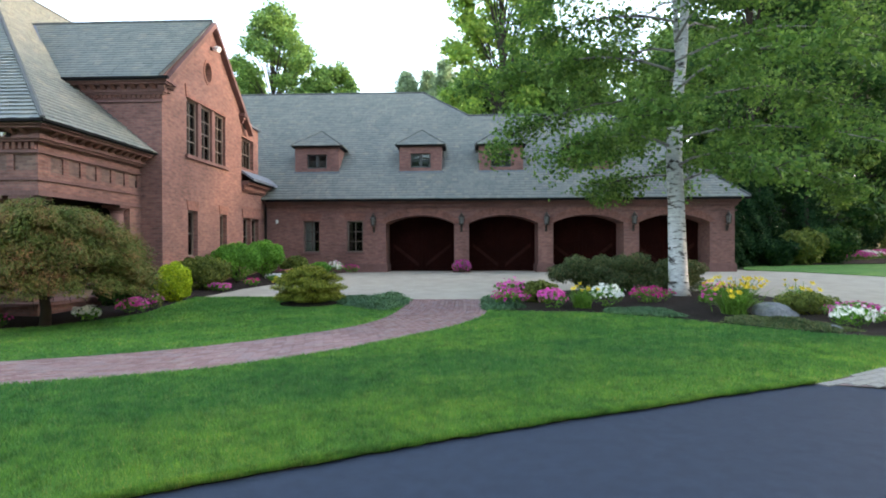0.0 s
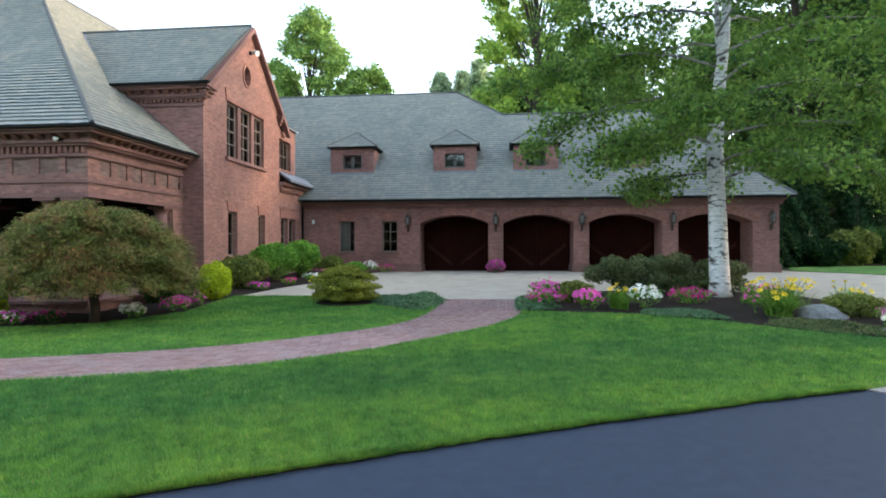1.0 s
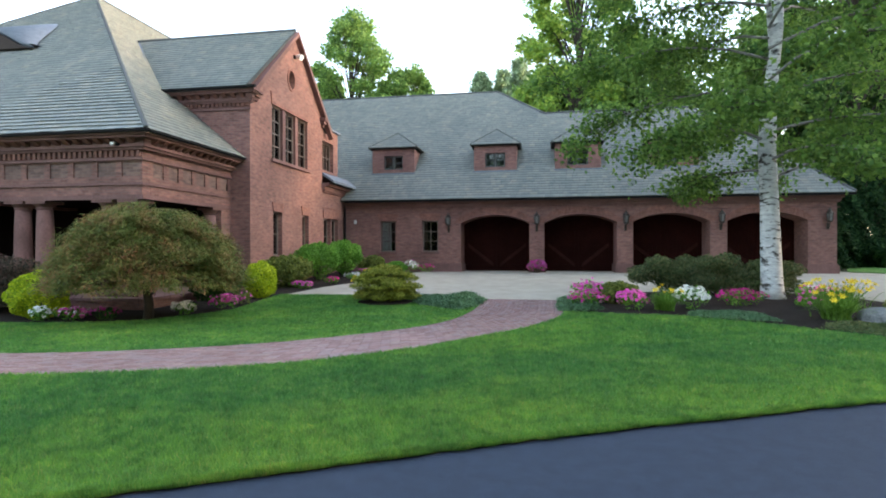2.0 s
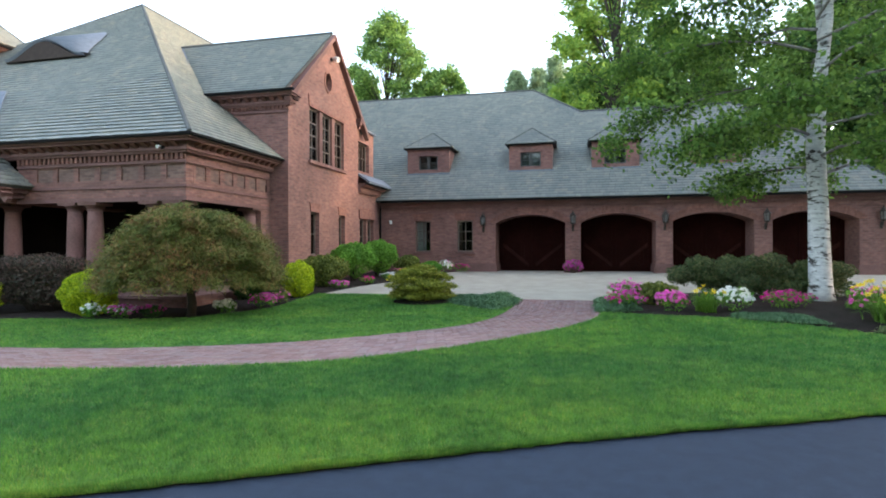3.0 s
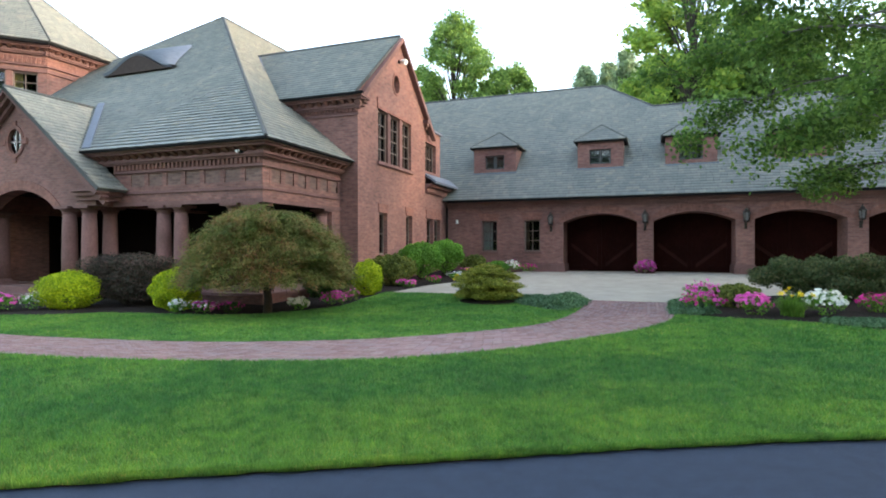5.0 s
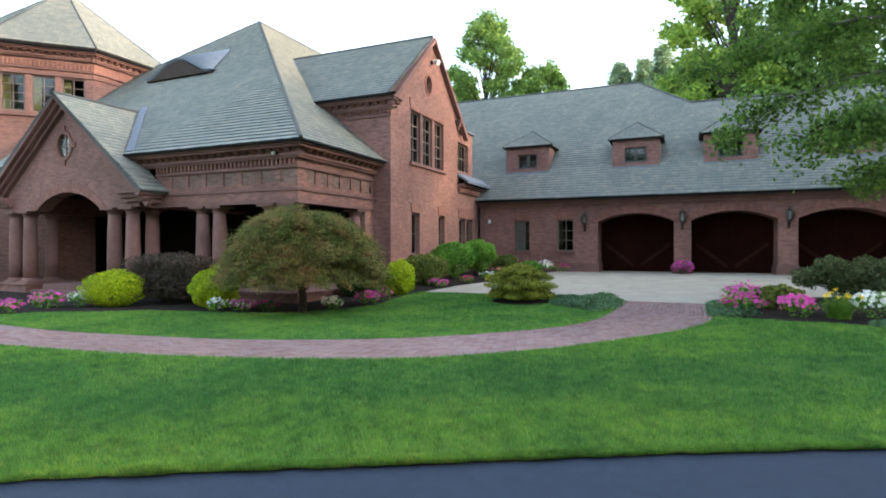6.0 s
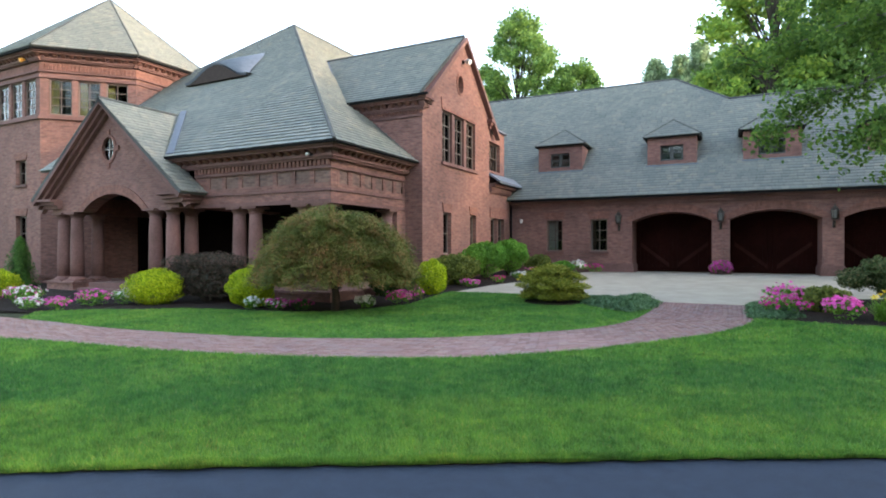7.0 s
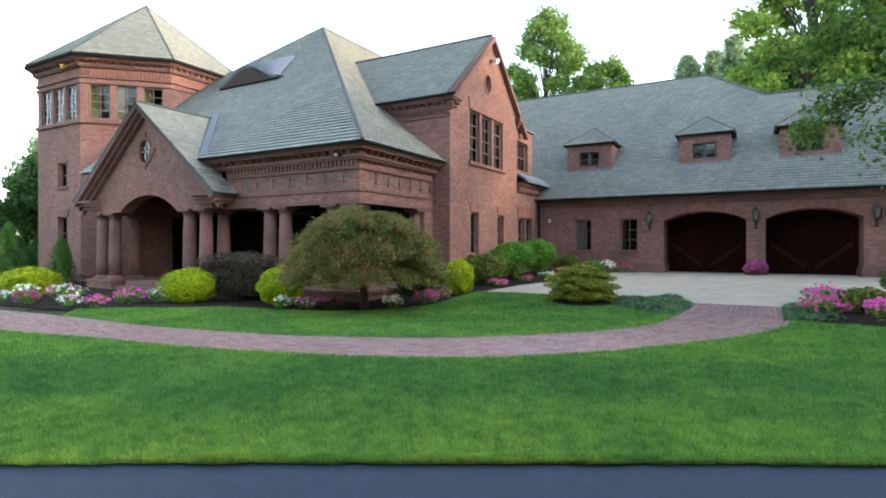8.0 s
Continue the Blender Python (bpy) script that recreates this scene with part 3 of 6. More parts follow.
def slate_roof(name, parent, poly, label="", row=0.2, wide=0.27, hold=None):
    """A sloping roof plane from its corners (the first two along the eave), with a skin and rows of single slates."""
    P = [Vector(p) for p in poly]
    U = (P[1] - P[0]).normalized()
    far = max(P[2:], key=lambda p: (p - P[0]).cross(U).length)
    nrm = U.cross(far - P[0]).normalized()
    if nrm.z < 0:
        nrm = -nrm
    V = nrm.cross(U).normalized()
    if V.z < 0:
        V = -V
    bm = bmesh.new()
    top = [bm.verts.new(p) for p in P]
    low = [bm.verts.new(p - nrm * 0.1) for p in P]
    bm.faces.new(top)
    bm.faces.new(low[::-1])
    for i in range(len(P)):
        j = (i + 1) % len(P)
        bm.faces.new((top[i], low[i], low[j], top[j]))
    roof = part(name, bm, UNDER, parent, label)
    flat = [((p - P[0]).dot(U), (p - P[0]).dot(V)) for p in P]
    vmax = max(v for _, v in flat)
    rng = np.random.default_rng(len(bpy.data.objects))
    quads, singles = [], []
    r = 0
    while r * row < vmax:
        v0 = r * row - (0.03 if r == 0 else 0)
        v1 = (r + 1) * row + 0.02
        vm = min(v0 + row * 0.45, vmax - 0.001)
        hits = []
        for (ua, va), (ub, vb) in zip(flat, flat[1:] + flat[:1]):
            if (va - vm) * (vb - vm) < 0:
                hits.append(ua + (ub - ua) * (vm - va) / (vb - va))
        if len(hits) >= 2:
            a, b = min(hits), max(hits)
            u = a - (rng.uniform(0, wide) if r else 0)
            while u < b:
                w = wide * rng.uniform(0.75, 1.2)
                u0, u1 = max(u, a), min(u + w - 0.008, b)
                if u1 - u0 > 0.04:
                    jig = rng.uniform(-0.008, 0.008)
                    lift = 0.036 + rng.uniform(0, 0.012)
                    quads.append((u0, u1, v0 + jig, min(v1, vmax + 0.02), lift))
                u += w
        r += 1
    q = np.array(quads)
    o, Ua, Va, Na = (np.array(x) for x in (P[0], U, V, nrm))

    def at(u, v, n):
        return o + u[:, None] * Ua + v[:, None] * Va + n[:, None] * Na

    z = np.full(len(q), 0.006)
    keep = np.ones(len(q), bool)
    if hold is not None:
        mid = at((q[:, 0] + q[:, 1]) / 2, (q[:, 2] + q[:, 3]) / 2, z)
        order = np.argsort(np.hypot(mid[:, 0], mid[:, 1]))[:hold]
        keep[order] = False
        unit_me = bpy.data.meshes.new("slate")
        unit_me.from_pydata([(0, 0, 1), (1, 0, 1), (1, 1, 0), (0, 1, 0), (0, 0, 0), (1, 0, 0)], [], [(0, 1, 2, 3), (4, 5, 1, 0), (4, 0, 3), (5, 2, 1)])
        unit_me.materials.append(SLATE_ONE)
        turn = Matrix((U, V, nrm)).transposed()
        for k in order:
            u0, u1, v0, v1, lift = (float(x) for x in q[k])
            s = new("slate", unit_me)
            s.parent = roof
            s.matrix_basis = Matrix.LocRotScale(P[0] + U * u0 + V * v0 + nrm * 0.006, turn.to_quaternion(), (u1 - u0, v1 - v0, lift))
    q = q[keep]
    z = z[keep]
    a, b, c, d = at(q[:, 0], q[:, 2], q[:, 4]), at(q[:, 1], q[:, 2], q[:, 4]), at(q[:, 1], q[:, 3], z), at(q[:, 0], q[:, 3], z)
    e, f = at(q[:, 0], q[:, 2], z), at(q[:, 1], q[:, 2], z)
    n = len(q)
    co = np.stack([a, b, c, d, e, f], 1)
    me = bpy.data.meshes.new("slate_field")
    me.vertices.add(n * 6)
    me.vertices.foreach_set("co", co.astype(np.float32).ravel())
    me.loops.add(n * 8)
    base = np.arange(n)[:, None] * 6
    me.loops.foreach_set("vertex_index", (base + np.array([0, 1, 2, 3, 4, 5, 1, 0])).astype(np.int32).ravel())
    me.polygons.add(n * 2)
    me.polygons.foreach_set("loop_start", np.arange(n * 2, dtype=np.int32) * 4)
    me.update(calc_edges=True)
    me.materials.append(SLATE)
    sl = part("slate_field", me, SLATE, roof)
    tagged(sl, kind="stuff")
    return roof


def ridge_cap(parent, a, b, r=0.07, material=None, name="ridge_cap"):
    bm = bmesh.new()
    tube(bm, [a, b], [r, r], 6)
    return part(name, bm, material or UNDER, parent)


def flashing(parent, a, b, across, wide, name="valley_flashing"):
    a, b, w = Vector(a), Vector(b), Vector(across).normalized() * wide
    up = (b - a).cross(w).normalized()
    if up.z < 0:
        up = -up
    bm = bmesh.new()
    q = [a, b, b + w, a + w]
    top = [bm.verts.new(p + up * 0.05) for p in q]
    low = [bm.verts.new(p) for p in q]
    bm.faces.new(top)
    bm.faces.new(low[::-1])
    for i in range(4):
        j = (i + 1) % 4
        bm.faces.new((top[i], low[i], low[j], top[j]))
    return part(name, bm, LEAD, parent, "blue-grey lead flashing")


def cornice(parent, F, u0, u1, z, proj=0.45, gutter=True, teeth=True, start=0.0, corner=0.0):
    """Brick cornice under an eave at height z: stepped bands and a row of modillions."""
    bm = bmesh.new()
    for dz0, dz1, n in ((-0.1, -0.02, proj), (-0.16, -0.1, proj * 0.85), (-0.36, -0.3, proj * 0.42), (-0.42, -0.36, proj * 0.28)):
        box(bm, F, u0, u1 + n * corner, -0.05, n, z + dz0, z + dz1)
    box(bm, F, u0, u1 + proj * 0.35 * corner, -0.05, proj * 0.35, z - 0.3, z - 0.16)
    part("cornice", bm, BROWNSTONE, parent, "stepped red brick cornice")
    if teeth:
        k = max(2, int((u1 - u0) / 0.3))
        for i in range(k):
            u = u0 + (i + 0.5) * (u1 - u0) / k
            b2 = bmesh.new()
            prism(b2, Face(F.p(u - 0.07, 0, 0).xy, F.N.xy, -F.U.xy), [(0.1, z - 0.3), (proj * 0.62, z - 0.22), (proj * 0.8, z - 0.161), (0.1, z - 0.161)], -0.14, 0.0)
            part("modillion", b2, TRIM_BRICK, parent)
    if gutter:
        b3 = bmesh.new()
        box(b3, F, u0 - start * proj, u1 + (proj + 0.1) * corner, proj, proj + 0.1, z - 0.05, z + 0.02)
        part("gutter", b3, DARK_METAL, parent, "dark bronze gutter")


def dentils(parent, F, u0, u1, z0, z1, n0=0.0, depth=0.07, pitch=0.15):
    k = int((u1 - u0) / pitch)
    for i in range(k):
        u = u0 + (i + 0.25) * (u1 - u0) / k
        bm = bmesh.new()
        box(bm, F, u, u + pitch * 0.55, n0, n0 + depth, z0, z1)
        part("dentil", bm, TRIM_BRICK, parent)


def sash_window(parent, F, u0, u1, z0, z1, cols, rows, deep=0.16, sill=True, lintel=0.0, flare=0.1, material=None, curtain_or_sheen=None, curtain_span=(0.0, 1.0), room=True):
    material = material or FRAME_PAINT
    bm = bmesh.new()
    t = 0.06
    for a, b, c, d in ((u0, u0 + t, z0, z1), (u1 - t, u1, z0, z1), (u0 + t, u1 - t, z0, z0 + t), (u0 + t, u1 - t, z1 - t, z1)):
        box(bm, F, a, b, -deep - 0.08, -deep, c, d)
    win = part("window", bm, material, parent)
    bm = bmesh.new()
    for i in range(1, cols):
        u = u0 + t + (u1 - u0 - 2 * t) * i / cols
        box(bm, F, u - 0.016, u + 0.016, -deep - 0.06, -deep - 0.015, z0 + t, z1 - t)
    for i in range(1, rows):
        z = z0 + t + (z1 - z0 - 2 * t) * i / rows
        box(bm, F, u0 + t, u1 - t, -deep - 0.058, -deep - 0.017, z - 0.016, z + 0.016)
    if cols * rows > 1:
        part("glazing_bar", bm, material, win)
    for i in range(cols):
        for j in range(rows):
            b2 = bmesh.new()
            w, h = (u1 - u0 - 2 * t) / cols, (z1 - z0 - 2 * t) / rows
            box(b2, F, u0 + t + i * w, u0 + t + (i + 1) * w, -deep - 0.045, -deep - 0.035, z0 + t + j * h, z0 + t + (j + 1) * h)
            g = part("pane", b2, GLASS, win)
            g.visible_shadow = False
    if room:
        # dark sheet behind the panes, painted as the room's shade
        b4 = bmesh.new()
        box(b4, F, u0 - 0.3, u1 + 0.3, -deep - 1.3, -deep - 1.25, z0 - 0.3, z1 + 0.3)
        part("interior", b4, INNER_SHADE, win)
    if curtain_or_sheen:
        # folded sheet behind the panes: a drape, or painted sky reflection
        b5 = bmesh.new()
        c0, c1 = u0 + (u1 - u0) * curtain_span[0], u0 + (u1 - u0) * curtain_span[1]
        k = 14
        pts = [(c0 + (c1 - c0) * i / k, -deep - 0.22 - 0.03 * math.sin(i * 2.1)) for i in range(k + 1)]
        va = [[b5.verts.new(F.p(u, n, z)) for u, n in pts] for z in (z0, z1)]
        for i in range(k):
            b5.faces.new((va[0][i], va[0][i + 1], va[1][i + 1], va[1][i]))
        part("curtain_or_sheen", b5, curtain_or_sheen, win)
    if sill:
        b6 = bmesh.new()
        box(b6, F, u0 - 0.08, u1 + 0.08, -deep, 0.07, z0 - 0.1, z0 - 0.002)
        part("sill", b6, BROWNSTONE, win)
    if lintel:
        b7 = bmesh.new()
        prism(b7, F, [(u0 - 0.03, z1 + 0.002), (u1 + 0.03, z1 + 0.002), (u1 + flare, z1 + lintel), (u0 - flare, z1 + lintel)], -0.08, 0.03)
        part("lintel", b7, TRIM_BRICK, win, "flared red brick lintel")
    return win


# loggia: frieze and cornice on two sides, columns, floor, back wall
FZ0, FZ1, EAVE = 2.88, 4.2, 4.5


def frieze(F, u0, u1, panels, closed):
    bm = bmesh.new()
    holes = [rect(a, b, 3.42, 3.8) for a, b in panels]
    prism(bm, F, rect(u0, u1, FZ0, FZ1 + 0.28), -0.3, 0.0, holes)
    part("frieze", bm, FRIEZE_BRICK, house, "red brick frieze band with sunk panels")
    for a, b in panels:
        b2 = bmesh.new()
        box(b2, F, a, b, -0.09, -0.035, 3.42, 3.8)
        part("panel", b2, PANEL_BRICK, house, "sunk grey-brown brick panel")
    b3 = bmesh.new()
    for z0, z1, n in ((2.84, 2.95, 0.05), (3.2, 3.27, 0.04), (3.83, 3.9, 0.05), (4.17, 4.22, 0.12)):
        box(b3, F, u0 if closed else CY, u1 + (n if closed else 0), 0.0, n, z0, z1)
    part("moulding", b3, BROWNSTONE, house, "projecting brownstone string course")


frieze(FRONT, -15.38, CX, [(-14.72 + 0.705 * i, -14.18 + 0.705 * i) for i in range(7)], True)
frieze(SIDE, CY + 0.302, SY, [(13.0 + 0.62 * i, 13.42 + 0.62 * i) for i in range(6)], False)
dentils(house, FRONT, -15.38, CX, 3.92, 4.16)
cornice(house, FRONT, -16.3, CX, EAVE, corner=1.0)
cornice(house, SIDE, CY + 0.051, SY, EAVE, start=1.1)


def column(parent, x, y, z0, z1, r=0.25):
    bm = bmesh.new()
    h = z1 - z0
    lathe(bm, (x, y, z0), [(r, 0.16), (r * 1.0, h * 0.35), (r * 0.93, h * 0.7), (r * 0.83, h - 0.2)], 22)
    c = smooth(part("column", bm, BROWNSTONE, parent, "smooth brownstone column shaft"))
    bm = bmesh.new()
    lathe(bm, (x, y, z0), [(r * 1.3, 0.05), (r * 1.32, 0.09), (r * 1.12, 0.13), (r, 0.17)], 22)
    F = facing_front(y)
    box(bm, F, x - r * 1.4, x + r * 1.4, -r * 1.4, r * 1.4, z0, z0 + 0.06)
    part("base", bm, BROWNSTONE, c)
    bm = bmesh.new()
    lathe(bm, (x, y, z1), [(r * 0.84, -0.22), (r * 0.95, -0.2), (r * 0.88, -0.17), (r * 1.25, -0.07)], 22)
    box(bm, F, x - r * 1.35, x + r * 1.35, -r * 1.35, r * 1.35, z1 - 0.07, z1)
    part("capital", bm, BROWNSTONE, c)


FLOOR = 0.36
for x in (-13.7, -13.02, -11.05, -10.3):
    column(house, x, CY + 0.27, FLOOR, FZ0 - 0.04, 0.22)
column(house, CX - 0.25, 15.92, FLOOR, FZ0 - 0.04, 0.2)
bm = bmesh.new()
box(bm, SIDE, 16.15, SY, -0.35, 0.0, FLOOR, FZ0 - 0.04)
part("pilaster", bm, BRICK, house)

bm = bmesh.new()
box(bm, facing_front(CY), -16.0, CX + 0.25, -4.3, 0.35, 0.0, FLOOR - 0.08)
part("terrace_wall", bm, BRICK, house)
bm = bmesh.new()
box(bm, facing_front(CY), -16.0, CX + 0.33, -4.3, 0.43, FLOOR - 0.08, FLOOR)
part("terrace_floor", bm, BROWNSTONE, house, "brownstone terrace slab with an overhanging edge")
bm = bmesh.new()
# ceiling coloured almost black in place of the loggia's shade
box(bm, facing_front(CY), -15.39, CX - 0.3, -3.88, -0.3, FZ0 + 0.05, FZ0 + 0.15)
part("loggia_ceiling", bm, INNER_SHADE, house)
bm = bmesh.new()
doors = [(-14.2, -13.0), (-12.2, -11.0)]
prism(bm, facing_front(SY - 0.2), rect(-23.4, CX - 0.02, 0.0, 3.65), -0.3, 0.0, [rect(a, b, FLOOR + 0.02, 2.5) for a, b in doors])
# near black stands in for the loggia's own shade
part("back_wall", bm, RECESS_SHADE, house, "back wall inside the loggia, coloured near black for its shade")
for a, b in doors:
    sash_window(house, facing_front(SY - 0.2), a, b, FLOOR + 0.02, 2.5, 2, 4, 0.1, sill=False, material=DARK_FRAME)

# porch with a gable and a round arch on clustered columns
PY = 12.0
PORCH = facing_front(PY)
PC, PH = -18.85, 3.45
bm = bmesh.new()
arch = arc(-20.4, -17.2, 2.86, 0.56, 20)
outline = [(PC - PH, 2.86)] + arch + [(PC + PH, 2.86), (PC + PH, 3.62), (PC, 6.55), (PC - PH, 3.62)]
prism(bm, PORCH, outline, -0.45, 0.0, [oval(-18.95, 4.97, 0.33, 0.4)])
part("porch_gable", bm, BRICK, house, "red brick porch gable over a round arch")
bm = bmesh.new()
ar2 = arc(-20.4, -17.2, 2.86, 0.56, 20)
ar1 = arc(-20.72, -16.88, 2.86, 0.88, 20)
prism(bm, PORCH, ar2 + ar1[::-1], 0.004, 0.03)
part("arch_ring", bm, TRIM_BRICK, house, "red brick arch ring")
bm = bmesh.new()
ring(bm, PORCH, -18.95, 4.97, 0.32, 0.4, 0.11, -0.1, 0.035)
ow = part("oval_window", bm, TRIM_BRICK, house, "oval window with a brick surround")
for k in range(4):
    a = math.pi / 2 * k
    b2 = bmesh.new()
    cu, cz = -18.95 + 0.5 * math.cos(a), 4.97 + 0.57 * math.sin(a)
    box(b2, PORCH, cu - 0.09, cu + 0.09, 0.0, 0.05, cz - 0.09, cz + 0.09)
    part("keystone", b2, TRIM_BRICK, ow)
bm = bmesh.new()
prism(bm, PORCH, oval(-18.95, 4.97, 0.32, 0.4), -0.07, -0.06)
part("pane", bm, GLASS, ow)
bm = bmesh.new()
# pale sheet stands for the sky mirrored in the oval pane
prism(bm, PORCH, oval(-18.95, 4.97, 0.32, 0.4), -0.1, -0.09)
part("glass_backing", bm, SKY_SHEEN, ow, "pale blue-grey sheet painted as reflected sky")
bm = bmesh.new()
box(bm, PORCH, -18.97, -18.93, -0.06, -0.03, 4.6, 5.34)
box(bm, PORCH, -19.25, -18.65, -0.058, -0.032, 4.95, 4.99)
part("glazing_bar", bm, FRAME_PAINT, ow)
for s in (-1, 1):  # raking mouldings and side beams
    for k, (d0, d1, n) in enumerate(((0.0, 0.12, 0.42), (0.12, 0.26, 0.28), (0.26, 0.4, 0.14))):
        bm = bmesh.new()
        prism(bm, PORCH, [(PC + s * (PH + 0.55), 3.2 - d0), (PC, 6.56 - d0), (PC, 6.56 - d1), (PC + s * (PH + 0.55 - 0.1), 3.24 - d1)], 0.0, n)
        part("rake_moulding", bm, BROWNSTONE, house)
    Fs = Face((PC + s * PH, 0), (0, 1), (s, 0))
    bm = bmesh.new()
    box(bm, Fs, PY + 0.452, CY + 3.9, -0.45, 0.0, 2.86, 3.6)
    part("side_beam", bm, TRIM_BRICK, house)
    u0, u1 = (PC + PH - 0.6, PC + PH + 0.5) if s > 0 else (PC - PH - 0.5, PC - PH + 0.6)
    for z0, z1, d in ((3.24, 3.33, 0.4), (3.12, 3.24, 0.28), (3.0, 3.12, 0.16)):
        bm = bmesh.new()
        box(bm, PORCH, u0 + (0.4 - d if s < 0 else 0), u1 - (0.4 - d if s > 0 else 0), 0.0, d, z0, z1)
        box(bm, Fs, PY + 0.002, CY, 0.002, d + 0.098, z0 + 0.002, z1 - 0.002)
        part("cornice_return", bm, BROWNSTONE, house)
for x, y in ((-22.0, 12.25), (-21.2, 12.25), (-21.2, 13.0), (-16.85, 12.25), (-16.0, 12.25), (-16.0, 12.95)):
    column(house, x, y, FLOOR, 2.86, 0.225)
for a, b in ((-22.4, -20.8), (-17.25, -15.6)):
    bm = bmesh.new()
    box(bm, PORCH, a, b, -1.9, 0.15, 0.0, FLOOR - 0.06)
    part("plinth", bm, BRICK, house)
    bm = bmesh.new()
    box(bm, PORCH, a - 0.08, b + 0.08, -1.9, 0.22, FLOOR - 0.06, FLOOR)
    part("plinth_cap", bm, BROWNSTONE, house)
for k in range(2):
    bm = bmesh.new()
    box(bm, PORCH, -20.1, -17.1, -4.6, 0.4 - k * 0.4, 0.18 * k, 0.18 * (k + 1))
    part("step", bm, BROWNSTONE, house)
bm = bmesh.new()
box(bm, facing_east(-22.35), 13.7, 15.4, -0.2, 0.0, FLOOR, 3.5)
part("entry_wall", bm, BRICK, house, "brick side wall inside the porch")
# near-black panel where the porch recess only lies in shade
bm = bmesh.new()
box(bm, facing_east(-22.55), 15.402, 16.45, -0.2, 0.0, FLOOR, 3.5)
part("entry_shade_panel", bm, RECESS_SHADE, house, "panel in the porch recess, coloured near black for its shade")
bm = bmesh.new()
# porch ceiling carries its shade in the colour too
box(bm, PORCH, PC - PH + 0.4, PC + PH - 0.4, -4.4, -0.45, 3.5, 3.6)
part("porch_ceiling", bm, INNER_SHADE, house)
RP = 0.84  # main pitch
zr = 6.62
slate_roof("porch_roof", house, [(PC + PH + 0.6, PY - 0.42, 3.32), (PC + PH + 0.6, 12.55, 3.32), (-16.42, 12.5, 4.64), (PC, 14.85, zr), (PC, PY - 0.42, zr)])
slate_roof("porch_roof", house, [(PC - PH - 0.6, 14.0, 3.32), (PC - PH - 0.6, PY - 0.42, 3.32), (PC, PY - 0.42, zr), (PC, 14.9, zr)])
ridge_cap(house, (PC, PY - 0.42, zr + 0.02), (PC, 14.9, zr + 0.02), 0.06)

# main hipped roof
AP = Vector((-19.45, 21.85, 12.75))
EC = Vector((CX + 0.5, CY - 0.5, EAVE))
EL = Vector((-29.6, CY - 0.5, EAVE))
LH = Vector((-23.3, 18.22, EAVE + (AP.z - EAVE) * 0.62))
main_front = slate_roof("main_roof", house, [(LH.x, EC.y, EAVE), EC, AP, LH], "grey-green slate hipped roof", hold=300)
slate_roof("main_roof", house, [EC, (EC.x, 36.0, EAVE), (AP.x, 36.0, AP.z), AP])
slate_roof("main_roof", house, [(LH.x, 36.0, LH.z), LH, AP, (AP.x, 36.0, AP.z)])
ridge_cap(house, EC + Vector((0, 0, 0.03)), AP + Vector((0, 0, 0.03)), 0.06)
ridge_cap(house, LH + Vector((0, 0, 0.03)), AP + Vector((0, 0, 0.03)), 0.06)
ridge_cap(house, AP + Vector((0, 0, 0.03)), (AP.x, 36.0, AP.z + 0.03), 0.06)
bm = bmesh.new()
box(bm, facing_front(CY + 0.3), -23.0, CX - 0.2, -23, -0.1, FZ1, EAVE - 0.12)
part("attic_floor", bm, INNER_SHADE, house)
bm = bmesh.new()
box(bm, facing_front(20.0), -23.4, GX - 0.4, -10.0, 0, 0.0, EAVE)
part("rear_wall", bm, BRICK, house)
fs = (AP.z - EAVE) / (AP.y - EC.y)
flashing(house, (-16.25, EC.y + 0.12, EAVE + 0.1), (-18.85, 14.8, EAVE + fs * (14.8 - EC.y) + 0.03), (1, 0, 0), 0.34)

# eyebrow dormer on the main roof
ez = 8.72
ey = EC.y + (ez - EAVE) / fs
EB = facing_front(ey - 0.25)
EBX = -19.25
bm = bmesh.new()
pts = [(EBX + 1.8 * (i / 12 - 1), ez + 0.66 * 0.5 * (1 - math.cos(math.pi * (i / 12 * 2) / 2))) for i in range(25)]
top = [bm.verts.new(EB.p(u, 0.15, z)) for u, z in pts]
inn = [bm.verts.new(EB.p(u, -0.05, z - 0.12)) for u, z in pts]
back = [bm.verts.new((u + 0.5 * (z - ez) / 0.66, EC.y + (z + 0.95 * (z - ez) / 0.66 - EAVE) / fs, z + 0.95 * (z - ez) / 0.66 + 0.07)) for u, z in pts]
for i in range(24):
    bm.faces.new((top[i], top[i + 1], inn[i + 1], inn[i]))
    bm.faces.new((top[i], back[i], back[i + 1], top[i + 1]))
eyebrow = smooth(part("eyebrow_dormer", bm, LEAD, house, "curved lead-covered eyebrow dormer"))
bm = bmesh.new()
prism(bm, EB, [(u, z - 0.11) for u, z in pts], -0.06, 0.1)
part("louvre", bm, plain("dark_louvre", (0.055, 0.042, 0.036), 0.8, 0.0, 0.1), eyebrow, "dark brown louvred opening")

# gabled block that looks east
GR, GE = 9.84, 6.8
gyc = 20.02
gw = [(18.27, 18.95, 1.32, 2.87), (20.69, 21.3, 1.32, 2.88)]
w3 = (18.2, 21.2, 4.72, 6.62)
bm = bmesh.new()
prism(bm, GABLE, [(SY, 0.0), (22.75, 0.0), (22.75, 7.15), (gyc, GR - 0.1), (SY, GE)], -0.35, 0.0, [rect(*g) for g in gw] + [rect(*w3), oval(19.75, 7.9, 0.27, 0.36)])
part("gable_wall", bm, BRICK, house, "tall red brick gable wall")
bm = bmesh.new()
